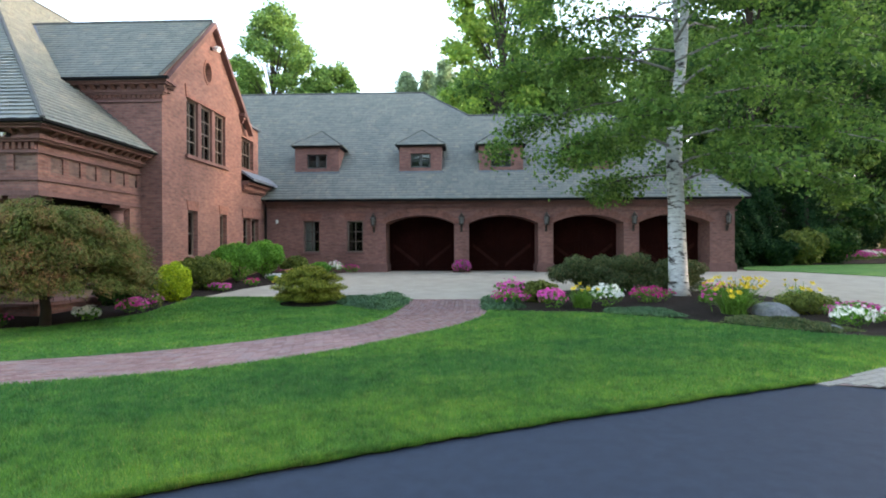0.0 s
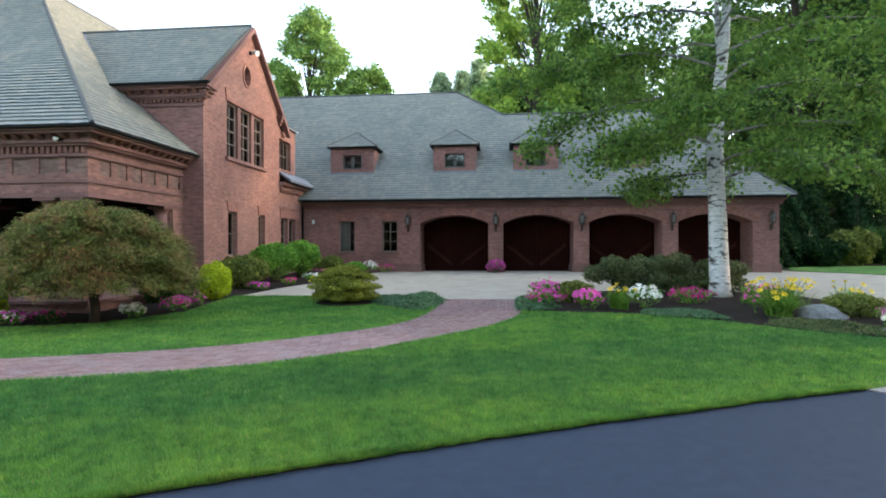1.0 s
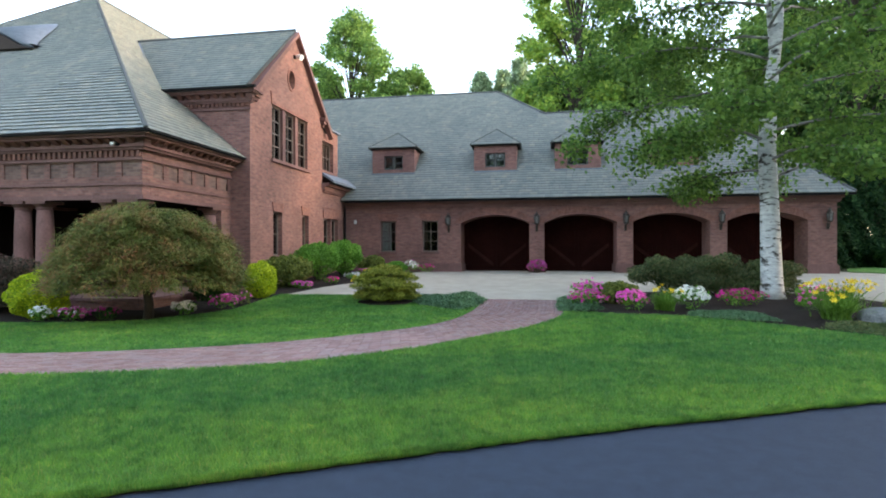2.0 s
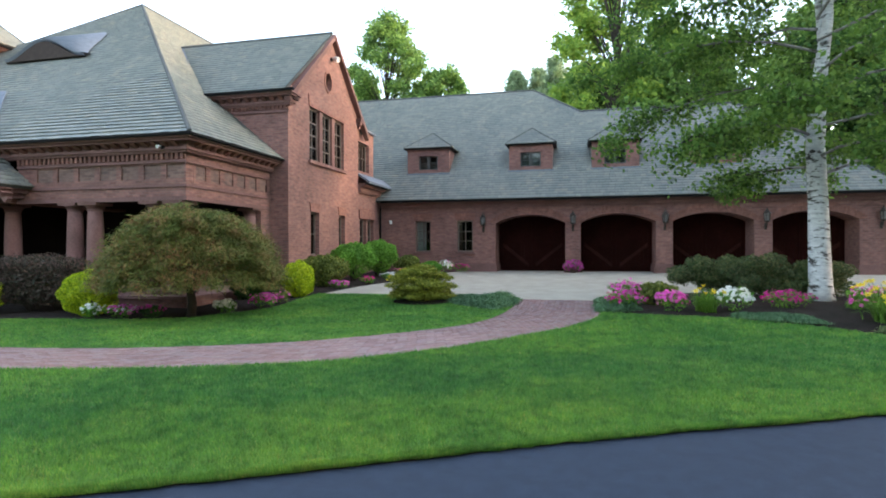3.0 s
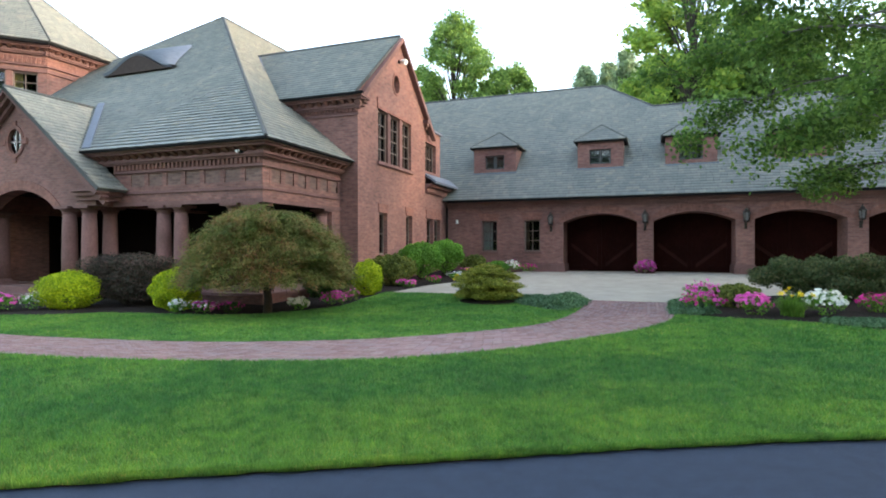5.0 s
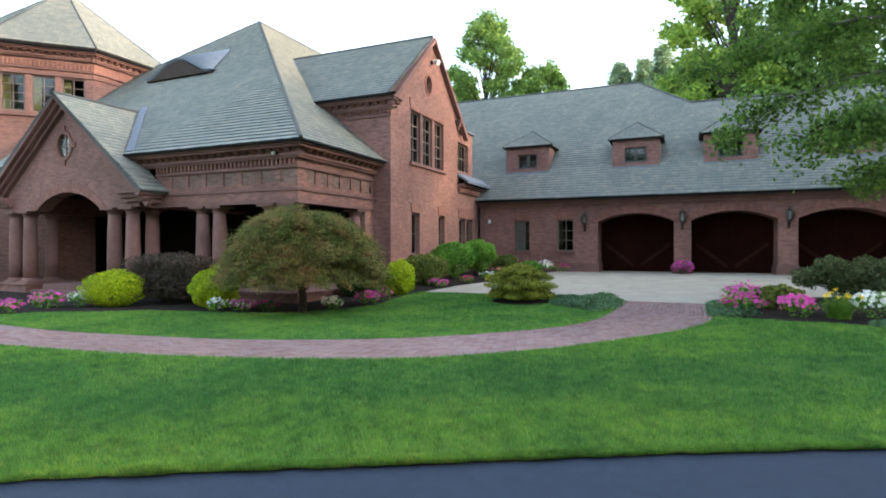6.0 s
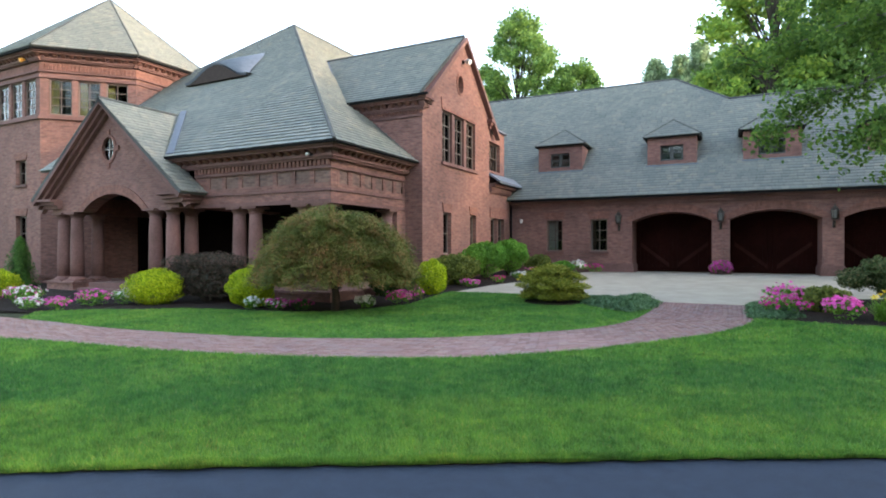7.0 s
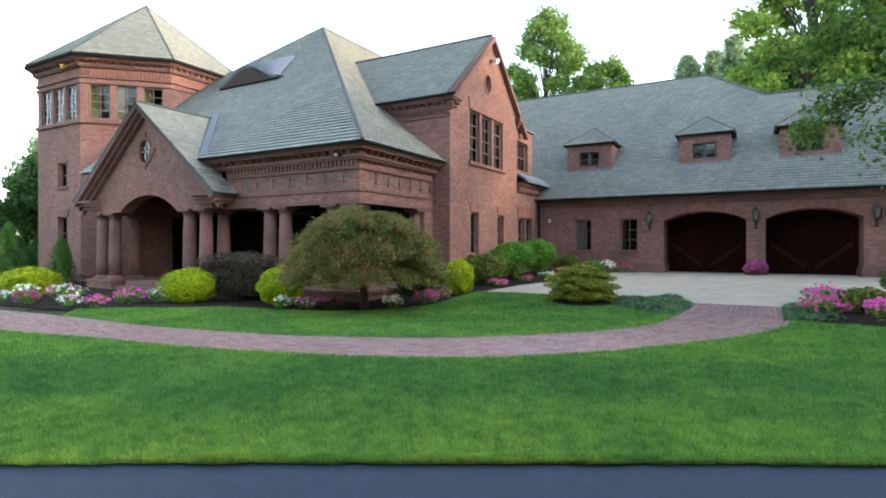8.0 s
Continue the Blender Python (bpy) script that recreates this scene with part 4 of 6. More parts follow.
box(bm, BLOCK, -14.5, GX - 0.35, -0.35, 0.0, 0.0, GE)
part("wall", bm, BRICK, house)
for g in gw:
    sash_window(house, GABLE, *g, 1, 2, lintel=0.34, material=FRAME_PAINT, curtain_or_sheen=CURTAIN)
for i in range(3):
    a = w3[0] + i * 1.08
    sash_window(house, GABLE, a, a + 0.84, w3[2], w3[3], 2, 4, 0.11, sill=False, material=FRAME_PAINT, curtain_or_sheen=SAGE_CURTAIN, curtain_span=(0, 0.85))
for i in (1, 2):
    bm = bmesh.new()
    box(bm, GABLE, w3[0] + i * 1.08 - 0.24, w3[0] + i * 1.08, -0.3, -0.015, w3[2], w3[3])
    part("mullion", bm, BROWNSTONE, house)
bm = bmesh.new()
box(bm, GABLE, w3[0] - 0.12, w3[1] + 0.12, -0.1, 0.1, w3[2] - 0.12, w3[2] - 0.002)
part("sill", bm, BROWNSTONE, house)
bm = bmesh.new()
prism(bm, GABLE, [(w3[0] - 0.05, w3[3] + 0.002), (w3[1] + 0.05, w3[3] + 0.002), (w3[1] + 0.05, w3[3] + 0.12), (w3[0], w3[3] + 0.12), (w3[0], w3[3] + 0.42), (w3[0] - 0.12, w3[3] + 0.42)], -0.05, 0.035)
part("lintel", bm, TRIM_BRICK, house)
bm = bmesh.new()
ring(bm, GABLE, 19.75, 7.9, 0.25, 0.34, 0.1, -0.2, 0.03)
ow = part("oval_window", bm, TRIM_BRICK, house, "oval gable window with a brick surround")
bm = bmesh.new()
prism(bm, GABLE, oval(19.75, 7.9, 0.25, 0.34), -0.17, -0.16)
part("pane", bm, GLASS, ow)
bm = bmesh.new()
# dark sheet holds the shade of the attic
prism(bm, GABLE, oval(19.75, 7.9, 0.26, 0.35), -0.33, -0.32)
part("glass_backing", bm, INNER_SHADE, ow, "dark sheet behind the glass, painted as the attic's shade")
bm = bmesh.new()
box(bm, GABLE, 19.73, 19.77, -0.16, -0.13, 7.56, 8.24)
part("glazing_bar", bm, DARK_FRAME, ow)
rise = (GR - GE) / (gyc - SY)
slate_roof("gable_roof", house, [(-16.2, SY - 0.42, GE - 0.12), (GX + 0.06, SY - 0.42, GE - 0.12), (GX + 0.06, gyc, GR), (-16.2, gyc, GR)])
slate_roof("gable_roof", house, [(GX + 0.06, 23.4, GE - 0.12), (-16.2, 23.4, GE - 0.12), (-16.2, gyc, GR), (GX + 0.06, gyc, GR)])
ridge_cap(house, (GX + 0.06, gyc, GR + 0.03), (-16.2, gyc, GR + 0.03), 0.06)
for s in (-1, 1):
    bm = bmesh.new()
    prism(bm, GABLE, [(gyc + s * 3.6, GE - 0.3), (gyc, GR - 0.03), (gyc, GR - 0.22), (gyc + s * 3.5, GE - 0.44)], 0.0, 0.2)
    part("rake_board", bm, BROWNSTONE, house)
for z0, z1, n in ((6.98, 7.12, 0.24), (6.86, 6.98, 0.17), (6.72, 6.86, 0.09)):
    bm = bmesh.new()
    box(bm, GABLE, 22.72 - n, 22.78, 0.0, n, z0, z1)
    part("kneeler", bm, BROWNSTONE, house, "stepped brownstone kneeler under the rake")
cornice(house, BLOCK, -14.5, GX, GE - 0.1, 0.38, corner=0.9)
dentils(house, BLOCK, -14.5, GX, 6.18, 6.36)
bm = bmesh.new()
box(bm, BLOCK, -14.5, GX + 0.05, 0.0, 0.05, 6.06, 6.14)
for z0, z1, n in ((6.6, 6.68, 0.3), (6.5, 6.6, 0.2), (6.4, 6.5, 0.1)):
    box(bm, GABLE, SY - n, SY + 0.35, 0.0, n, z0, z1)
part("moulding", bm, BROWNSTONE, house)
es = (AP.z - EAVE) / (EC.x - AP.x)
flashing(house, (-12.25, SY - 0.5, 6.75), (-15.7, gyc - 0.1, 9.75), (-1, -0.15, -0.2), 0.3)

# link beyond the gable: lower wall with a double window, skirt roof, upper window
LINK = facing_east(GX - 0.02)
bm = bmesh.new()
prism(bm, LINK, rect(22.75, GY, 0.0, 4.4), -0.35, 0.0, [rect(22.95, 23.75, 1.32, 2.86), rect(23.87, 24.67, 1.32, 2.86)])
part("link_wall", bm, BRICK, house)
for a in (22.95, 23.87):
    sash_window(house, LINK, a, a + 0.8, 1.32, 2.86, 1, 2, curtain_or_sheen=CURTAIN)
bm = bmesh.new()
box(bm, LINK, 22.85, 24.8, 0.0, 0.03, 2.88, 3.24)
box(bm, LINK, 22.76, GY, 0.0, 0.03, 3.3, 3.34)
part("lintel", bm, TRIM_BRICK, house)
cornice(house, LINK, 22.76, GY, 4.4, 0.32, teeth=False)
UP = facing_east(GX - 0.12)
bm = bmesh.new()
prism(bm, UP, rect(22.6, 24.9, 4.3, 6.85), -0.3, 0.0, [rect(22.95, 24.35, 4.98, 6.28)])
box(bm, facing_front(24.9), GX - 3.0, GX - 0.75, 0.0, 0.3, 4.3, 6.85)
part("upper_wall", bm, BRICK, house)
sash_window(house, UP, 22.95, 24.35, 4.98, 6.28, 4, 2, sill=True, material=FRAME_PAINT, curtain_or_sheen=CURTAIN)
bm = bmesh.new()
box(bm, UP, 22.5, 25.0, -3.0, 0.12, 6.85, 6.93)
part("coping", bm, LEAD, house)
bm = bmesh.new()
for n0, n1, z0, z1 in ((0.0, 0.62, 4.9, 4.48),):
    v = [bm.verts.new(UP.p(u, n, z)) for u, n, z in ((22.75, n0, z0), (26.2, n0, z0), (26.2, n1, z1), (22.75, n1, z1), (22.75, n0, z0 - 0.1), (26.2, n0, z0 - 0.1), (26.2, n1, z1 - 0.1), (22.75, n1, z1 - 0.1))]
    for f in ((0, 1, 2, 3), (7, 6, 5, 4), (0, 4, 5, 1), (1, 5, 6, 2), (2, 6, 7, 3), (3, 7, 4, 0)):
        bm.faces.new([v[i] for i in f])
part("skirt_roof", bm, LEAD, house, "sloping grey metal skirt roof")
bm = bmesh.new()
tube(bm, [(GX + 0.06, GY - 0.1, 3.7), (GX + 0.06, GY - 0.1, 0.4)], [0.045, 0.045], 8)
part("downpipe", bm, DARK_METAL, house)

# octagonal tower
TA = 3.6
TV = Vector((-25.73, 13.37))
TC = (TV.x - TA / 2, TV.y + TA * (1 + math.sqrt(2)) / 2)
TR = TA / 2 / math.sin(math.pi / 8)
q = math.sqrt(0.5)
T_FACES = []
for k in range(8):
    a = -math.pi / 2 + k * math.pi / 4
    n = (math.cos(a), math.sin(a))
    u = (-n[1], n[0])
    ap = TA * (1 + math.sqrt(2)) / 2
    T_FACES.append(Face((TC[0] + n[0] * ap - u[0] * TA / 2, TC[1] + n[1] * ap - u[1] * TA / 2), u, n))
TZ = 9.85
for k, F in enumerate(T_FACES):
    wins, lows = [], []
    if k in (0, 1, 7):
        wins = [(0.32 + 1.06 * i, 1.17 + 1.06 * i, 7.2, 8.72) for i in range(3)]
    if k == 0:
        lows = [(1.72, 2.55, 4.28, 5.35), (1.72, 2.55, 1.45, 2.95)]
    bm = bmesh.new()
    prism(bm, F, rect(0, TA, 0, TZ), -0.35, 0.0, [rect(*w) for w in wins + lows])
    part("tower_wall", bm, BRICK, house)
    for w in wins:
        # yellow drapes on face 1; the others get painted sky reflection
        sash_window(house, F, *w, 2, 4, 0.07, sill=False, material=FRAME_PAINT, curtain_or_sheen=YELLOW_CURTAIN if k == 1 else SKY_SHEEN, curtain_span=(0.0, 0.36) if k == 1 else (0, 1))
    for w in lows:
        sash_window(house, F, *w, 2, 2, lintel=0.3)
    for z0, z1, n in ((7.0, 7.14, 0.1), (8.74, 8.86, 0.06), (8.98, 9.05, 0.09), (0.3, 0.42, 0.08)):
        bm = bmesh.new()
        box(bm, F, -n * 0.41, TA + n * 0.41, 0.0, n, z0, z1)
        part("string_course", bm, BROWNSTONE, house)
    if k in (0, 1, 2, 7):
        bm = bmesh.new()
        box(bm, F, 0.0, TA, 0.0, 0.02, 9.06, 9.34)
        part("frieze", bm, TRIM_BRICK, house)
        if k == 1:
            dentils(house, F, 0.05, TA, 9.08, 9.33, 0.02, 0.06)
        cornice(house, F, -0.15, TA + 0.15, TZ, 0.4)
    ro = TR + 0.48
    a0, a1 = -math.pi / 2 + (k - 0.5) * math.pi / 4, -math.pi / 2 + (k + 0.5) * math.pi / 4
    e0 = Vector((TC[0] + ro * math.cos(a0), TC[1] + ro * math.sin(a0), TZ + 0.1))
    e1 = Vector((TC[0] + ro * math.cos(a1), TC[1] + ro * math.sin(a1), TZ + 0.1))
    tip = Vector((TC[0] - 0.3, TC[1], 14.1))
    slate_roof("tower_roof", house, [e0, e1, tip])
    ridge_cap(house, e0 + Vector((0, 0, 0.03)), tip + Vector((0, 0, 0.03)), 0.04)

# ---------------------------------------------------------------- garage
garage = thing("garage", "long red brick garage wing with four arched bays and slate roof", "garage", (2, 28, 0.48))
GAR = facing_front(GY)
BAYS = [(-3.63, -0.5), (0.17, 3.3), (3.98, 7.14), (7.81, 10.94)]
GZ, SPR, RISE_A, GTOP = 0.42, 2.7, 0.37, 3.75
bm = bmesh.new()
outline = [(GX - 0.02, GZ)]
for a, b in BAYS:
    outline += [(a, GZ)] + arc(a, b, SPR, RISE_A, 16) + [(b, GZ)]
outline += [(12.02, GZ), (12.02, GTOP), (GX - 0.02, GTOP)]
gwins = [(-7.45, -6.7, 1.39, 2.84), (-5.43, -4.68, 1.39, 2.84)]
prism(bm, GAR, outline, -1.3, 0.0, [rect(*w) for w in gwins])
part("front_wall", bm, BRICK, garage, "red brick wall with four segmental arches")
for i, w in enumerate(gwins):
    sash_window(garage, GAR, *w, 2, 3, lintel=0.33, flare=0.16, curtain_or_sheen=CURTAIN if i == 0 else None, curtain_span=(0, 0.6))
for a, b in BAYS:
    bm = bmesh.new()
    prism(bm, GAR, arc(a, b, SPR, RISE_A, 16) + arc(a - 0.3, b + 0.3, SPR + 0.05, RISE_A + 0.33, 16)[::-1], 0.003, 0.025)
    part("arch_ring", bm, TRIM_BRICK, garage, "red brick segmental arch ring")
edges = [GX] + [x for bay in BAYS for x in bay] + [12.02]
for a, b in zip(edges[0::2], edges[1::2]):
    bm = bmesh.new()
    box(bm, GAR, a - (0 if a == GX else 0.07), b + 0.07, -1.25, 0.07, GZ, 0.8)
    box(bm, GAR, a - (0 if a == GX else 0.035), b + 0.035, -1.2, 0.035, 0.8, 0.86)
    part("plinth", bm, BROWNSTONE, garage, "brownstone wall plinth")
    bm = bmesh.new()
    box(bm, GAR, a + (0.02 if a == GX else -0.1), b + 0.1, 0.0, 0.02, 3.2, 3.24)
    part("string_course", bm, BROWNSTONE, garage)
for u1, n, z0, z1 in ((12.1, 0.06, 3.42, 3.48), (12.14, 0.14, 3.48, 3.6), (12.2, 0.25, 3.6, 3.72)):
    bm = bmesh.new()
    box(bm, GAR, GX, u1, 0.0, n, z0, z1)
    part("cornice_band", bm, BROWNSTONE, garage)
bm = bmesh.new()
box(bm, GAR, GX + 0.2, 12.5, 0.38, 0.5, 3.69, 3.79)
part("gutter", bm, DARK_METAL, garage, "dark bronze gutter")
bm = bmesh.new()
box(bm, facing_east(12.02), GY + 1.302, 34.5, -0.4, 0.0, GZ, GTOP)
part("end_wall", bm, BRICK, garage)
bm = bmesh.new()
# dark wall behind the bays, the garage's shade in its colour
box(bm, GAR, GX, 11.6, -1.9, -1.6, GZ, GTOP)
part("inner_wall", bm, INNER_SHADE, garage)
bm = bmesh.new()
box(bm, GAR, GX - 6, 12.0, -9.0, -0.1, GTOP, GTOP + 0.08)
part("attic_floor", bm, INNER_SHADE, garage)


def garage_door(a, b):
    bm = bmesh.new()
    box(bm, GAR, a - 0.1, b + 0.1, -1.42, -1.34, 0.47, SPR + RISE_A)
    door = part("garage_door", bm, DOOR_WOOD, garage, "dark red-stained wooden double door with crossed braces, bay shade in its colour")
    m = (a + b) / 2
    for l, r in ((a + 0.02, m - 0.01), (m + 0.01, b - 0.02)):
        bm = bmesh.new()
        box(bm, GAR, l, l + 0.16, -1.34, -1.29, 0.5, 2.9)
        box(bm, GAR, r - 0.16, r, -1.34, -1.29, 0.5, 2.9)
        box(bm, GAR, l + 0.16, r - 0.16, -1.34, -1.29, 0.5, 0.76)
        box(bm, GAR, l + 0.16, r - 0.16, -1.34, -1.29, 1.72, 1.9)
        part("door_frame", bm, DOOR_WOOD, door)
        up = l < m - 0.1 and abs(r - m) < 0.1
        p0, p1 = ((l + 0.16, 1.72), (r - 0.16, 0.76)) if up else ((l + 0.16, 0.76), (r - 0.16, 1.72))
        for (u0, z0), (u1, z1) in ((p0, p1),):
            bm = bmesh.new()
            prism(bm, GAR, [(u0, z0 - 0.09), (u1, z1 - 0.09), (u1, z1 + 0.09), (u0, z0 + 0.09)], -1.34, -1.27)
            part("brace", bm, BRACE_WOOD, door, "lighter red diagonal brace")
        k = 7
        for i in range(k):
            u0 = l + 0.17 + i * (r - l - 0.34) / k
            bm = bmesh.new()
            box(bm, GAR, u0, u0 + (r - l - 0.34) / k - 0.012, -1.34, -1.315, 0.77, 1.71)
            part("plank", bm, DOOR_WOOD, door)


for a, b in BAYS:
    garage_door(a, b)

# roof: one front slope, high ridge that hips down to a lower one
K = 0.85
EY, EZ = GY - 0.47, 3.8


def slope(y):
    return EZ + K * (y - EY)


R1, R2 = 33.2, 30.95
XL, XR = -14.5, 12.5
front = [(XL, EY, EZ), (XR, EY, EZ), (XR - (R2 - EY) * 0.8, R2, slope(R2)), (0.2, R2, slope(R2)), (-2.47, R1, slope(R1)), (XL, R1, slope(R1))]
slate_roof("garage_roof", garage, front, "grey slate garage roof with small dormers")
slate_roof("garage_roof", garage, [(XR, EY, EZ), (XR, 2 * R2 - EY, EZ), (XR - (R2 - EY) * 0.8, R2, slope(R2))])
slate_roof("garage_roof", garage, [(0.2, R2, slope(R2)), (0.2, 35.5, slope(R2)), (-2.47, R1, slope(R1))])
slate_roof("garage_roof", garage, [(XR, 2 * R2 - EY, EZ), (-2, 2 * R2 - EY, EZ), (-2, R2, slope(R2)), (XR - (R2 - EY) * 0.8, R2, slope(R2))])
slate_roof("garage_roof", garage, [(2.5, 2 * R1 - EY, EZ), (XL, 2 * R1 - EY, EZ), (XL, R1, slope(R1)), (-2.47, R1, slope(R1))])
ridge_cap(garage, (XL, R1, slope(R1) + 0.03), (-2.47, R1, slope(R1) + 0.03), 0.06)
ridge_cap(garage, (-2.47, R1, slope(R1) + 0.03), (0.2, R2, slope(R2) + 0.03), 0.06)
ridge_cap(garage, (0.2, R2, slope(R2) + 0.03), (XR - (R2 - EY) * 0.8, R2, slope(R2) + 0.03), 0.06)
ridge_cap(garage, (XR, EY, EZ + 0.03), (XR - (R2 - EY) * 0.8, R2, slope(R2) + 0.03), 0.06)


def dormer(x0, x1):
    yf = 26.67
    F = facing_front(yf)
    z0, z1 = slope(yf), 6.45
    m = (x0 + x1) / 2
    yb = EY + (z1 - EZ) / K
    bm = bmesh.new()
    prism(bm, F, rect(x0, x1, z0 - 0.15, z1), -0.2, 0.0, [rect(m - 0.48, m + 0.48, z0 + 0.2, z0 + 0.88)])
    for x, s in ((x0, -1), (x1, 1)):
        prism(bm, Face((x, 0), (0, 1), (s, 0)), [(yf + 0.2, z0 - 0.15), (yf + 0.2, z1), (yb + 0.2, z1), (yf + 0.3, z0 - 0.2)], -0.15, 0.0)
    d = part("dormer", bm, BRICK, garage, "small brick dormer with a pyramid slate roof")
    sash_window(garage, F, m - 0.48, m - 0.01, z0 + 0.2, z0 + 0.88, 1, 2, 0.1, sill=False, material=DARK_FRAME)
    sash_window(garage, F, m + 0.01, m + 0.48, z0 + 0.2, z0 + 0.88, 1, 2, 0.1, sill=False, material=DARK_FRAME)
    bm = bmesh.new()
    box(bm, F, x0 - 0.06, x1 + 0.06, -0.3, 0.08, z0 - 0.15, z0 + 0.02)
    part("apron_flashing", bm, LEAD, d)
    bm = bmesh.new()
    box(bm, F, x0 - 0.14, x1 + 0.14, -(yb - yf) - 0.1, 0.14, z1 - 0.02, z1 + 0.05)
    part("eave_board", bm, DARK_METAL, d)
    a, b = x0 - 0.16, x1 + 0.16
    h = (b - a) / 2
    zt = z1 + 0.05 + 0.9
    pk = Vector((m, yf - 0.16 + h, zt))
    yk = EY + (zt - EZ) / K + 0.1
    for e in (a, b):
        ridge_cap(garage, (e, yf - 0.16, z1 + 0.07), pk + Vector((0, 0, 0.02)), 0.035)
    ridge_cap(garage, pk + Vector((0, 0, 0.02)), (m, yk, zt + 0.02), 0.035)
    slate_roof("dormer_roof", garage, [(a, yf - 0.16, z1 + 0.05), (b, yf - 0.16, z1 + 0.05), pk])
    slate_roof("dormer_roof", garage, [(b, yf - 0.16, z1 + 0.05), (b, yb + 0.15, z1 + 0.05), (m, yk, zt), pk])
    slate_roof("dormer_roof", garage, [(a, yb + 0.15, z1 + 0.05), (a, yf - 0.16, z1 + 0.05), pk, (m, yk, zt)])


for a, b in ((-8.19, -6.07), (-3.14, -1.11), (0.67, 2.75), (4.95, 6.99)):
    dormer(a, b)


def wall_lantern(at):
    x, y, z = at
    lan = thing("wall_lantern", "aged bronze carriage lantern on a brick pier", "lamp", at, "garage lanterns")
    bm = bmesh.new()
    lathe(bm, (x, y - 0.2, z), [(0.07, -0.2), (0.12, -0.16), (0.12, -0.14), (0.045, -0.24 + 0.1)], 8)
    part("dish", bm, LANTERN_METAL, lan)
    bm = bmesh.new()
    lathe(bm, (x, y - 0.2, z), [(0.15, 0.16), (0.13, 0.2), (0.08, 0.26), (0.07, 0.3), (0.03, 0.33), (0.015, 0.4)], 8)
    for k in range(6):
        a = math.pi / 3 * k
        p = Vector((x + math.cos(a) * 0.1, y - 0.2 + math.sin(a) * 0.1, z - 0.15))
        bar = bmesh.new()
        tube(bar, [p, p + Vector((math.cos(a) * 0.03, math.sin(a) * 0.03, 0.32))], [0.012, 0.012], 5)
        part("cage_bar", bar, LANTERN_METAL, lan)
    part("cap", bm, LANTERN_METAL, lan)
    bm = bmesh.new()
    lathe(bm, (x, y - 0.2, z), [(0.085, -0.14), (0.115, 0.15)], 6)
    part("glass", bm, FROST, lan, "dim frosted lantern glass")
    bm = bmesh.new()
    tube(bm, [(x, y, z - 0.38), (x, y - 0.06, z - 0.42), (x, y - 0.16, z - 0.36), (x, y - 0.2, z - 0.2)], [0.02, 0.025, 0.022, 0.02], 6)
    box(bm, facing_front(y), x - 0.05, x + 0.05, 0.0, 0.025, z - 0.5, z - 0.22)
    part("bracket", bm, LANTERN_METAL, lan)
    return lan


first = wall_lantern((-4.18, GY, 2.78))
for x in (-0.17, 3.66, 7.55, 11.67):
    copy_thing(first, pose(x, GY, 2.8))

# ---------------------------------------------------------------- planting
def shrub(name, at, lobes, count, size, material, label, category="shrub", group="", seed=1, shell=0.6, slim=0.6, stems=5, flat=0.6):
    """A shrub: woody stems and a crown of many leaves over the given lobes (relative to its base)."""
    rng = np.random.default_rng(seed)
    x, y = at
    z = ground_z(y)
    sh = thing(name, label, category, (x, y, z), group)
    L = np.array(lobes)
    for k in range(stems):
        bm = bmesh.new()
        l = L[k % len(L)]
        a = rng.uniform(-0.08, 0.08, 2)
        tube(bm, [(x + a[0], y + a[1], z - 0.03), (x + a[0] + l[0] * 0.5, y + a[1] + l[1] * 0.5, z + l[2] * 0.55), (x + l[0], y + l[1], z + l[2])], [0.035, 0.025, 0.012], 6)
        part("stem", bm, BARK, sh)
    p, d = lobe_points(rng, lobes, count, shell)
    p = p + np.array([x, y, z])
    ok = p[:, 2] > z + 0.02
    part("crown", leaves("crown", p[ok], d[ok], size, material, rng, flat, slim), material, sh)
    return sh


def mound(rx, ry, h, n, rng, spread=0.75, low=0.0):
    """Lobes that together make a rounded shrub."""
    out = [(0, 0, low + (h - low) * 0.45, rx * 0.72, ry * 0.72, (h - low) * 0.5)]
    for k in range(n):
        a = 2.399 * k + rng.uniform(-0.3, 0.3)
        r = math.sqrt((k + 0.5) / n) * spread
        t = max(0.12, math.sqrt(max(0.0, 1 - (r / max(spread, 0.01)) ** 2 * 0.85)))
        out.append((rx * r * math.cos(a), ry * r * math.sin(a), low + (h - low) * (0.3 + 0.42 * t), rx * 0.34, ry * 0.34, (h - low) * 0.28))
    return out


R0 = np.random.default_rng(7)
shrub("golden_shrub", (-14.1, 10.2), [(0, 0, 0.5, 0.8, 0.75, 0.5)] + mound(0.8, 0.75, 1.0, 10, R0, 0.6), 17000, 0.026, GOLD_LEAF, "clipped round golden-yellow privet shrub in mulch", group="golden shrubs", seed=2, shell=0.8)
shrub("golden_shrub", (-11.15, 10.85), [(0, 0, 0.54, 0.6, 0.6, 0.54)], 13000, 0.025, GOLD_LEAF, "clipped golden-yellow globe shrub beside the maple", group="golden shrubs", seed=3, shell=0.85)
shrub("golden_shrub", (-21.0, 9.3), [(0, 0, 0.45, 1.0, 0.9, 0.48)] + mound(1.0, 0.9, 0.95, 8, R0, 0.6), 15000, 0.032, GOLD_LEAF, "broad clipped golden shrub by the tower", group="golden shrubs", seed=4, shell=0.8)
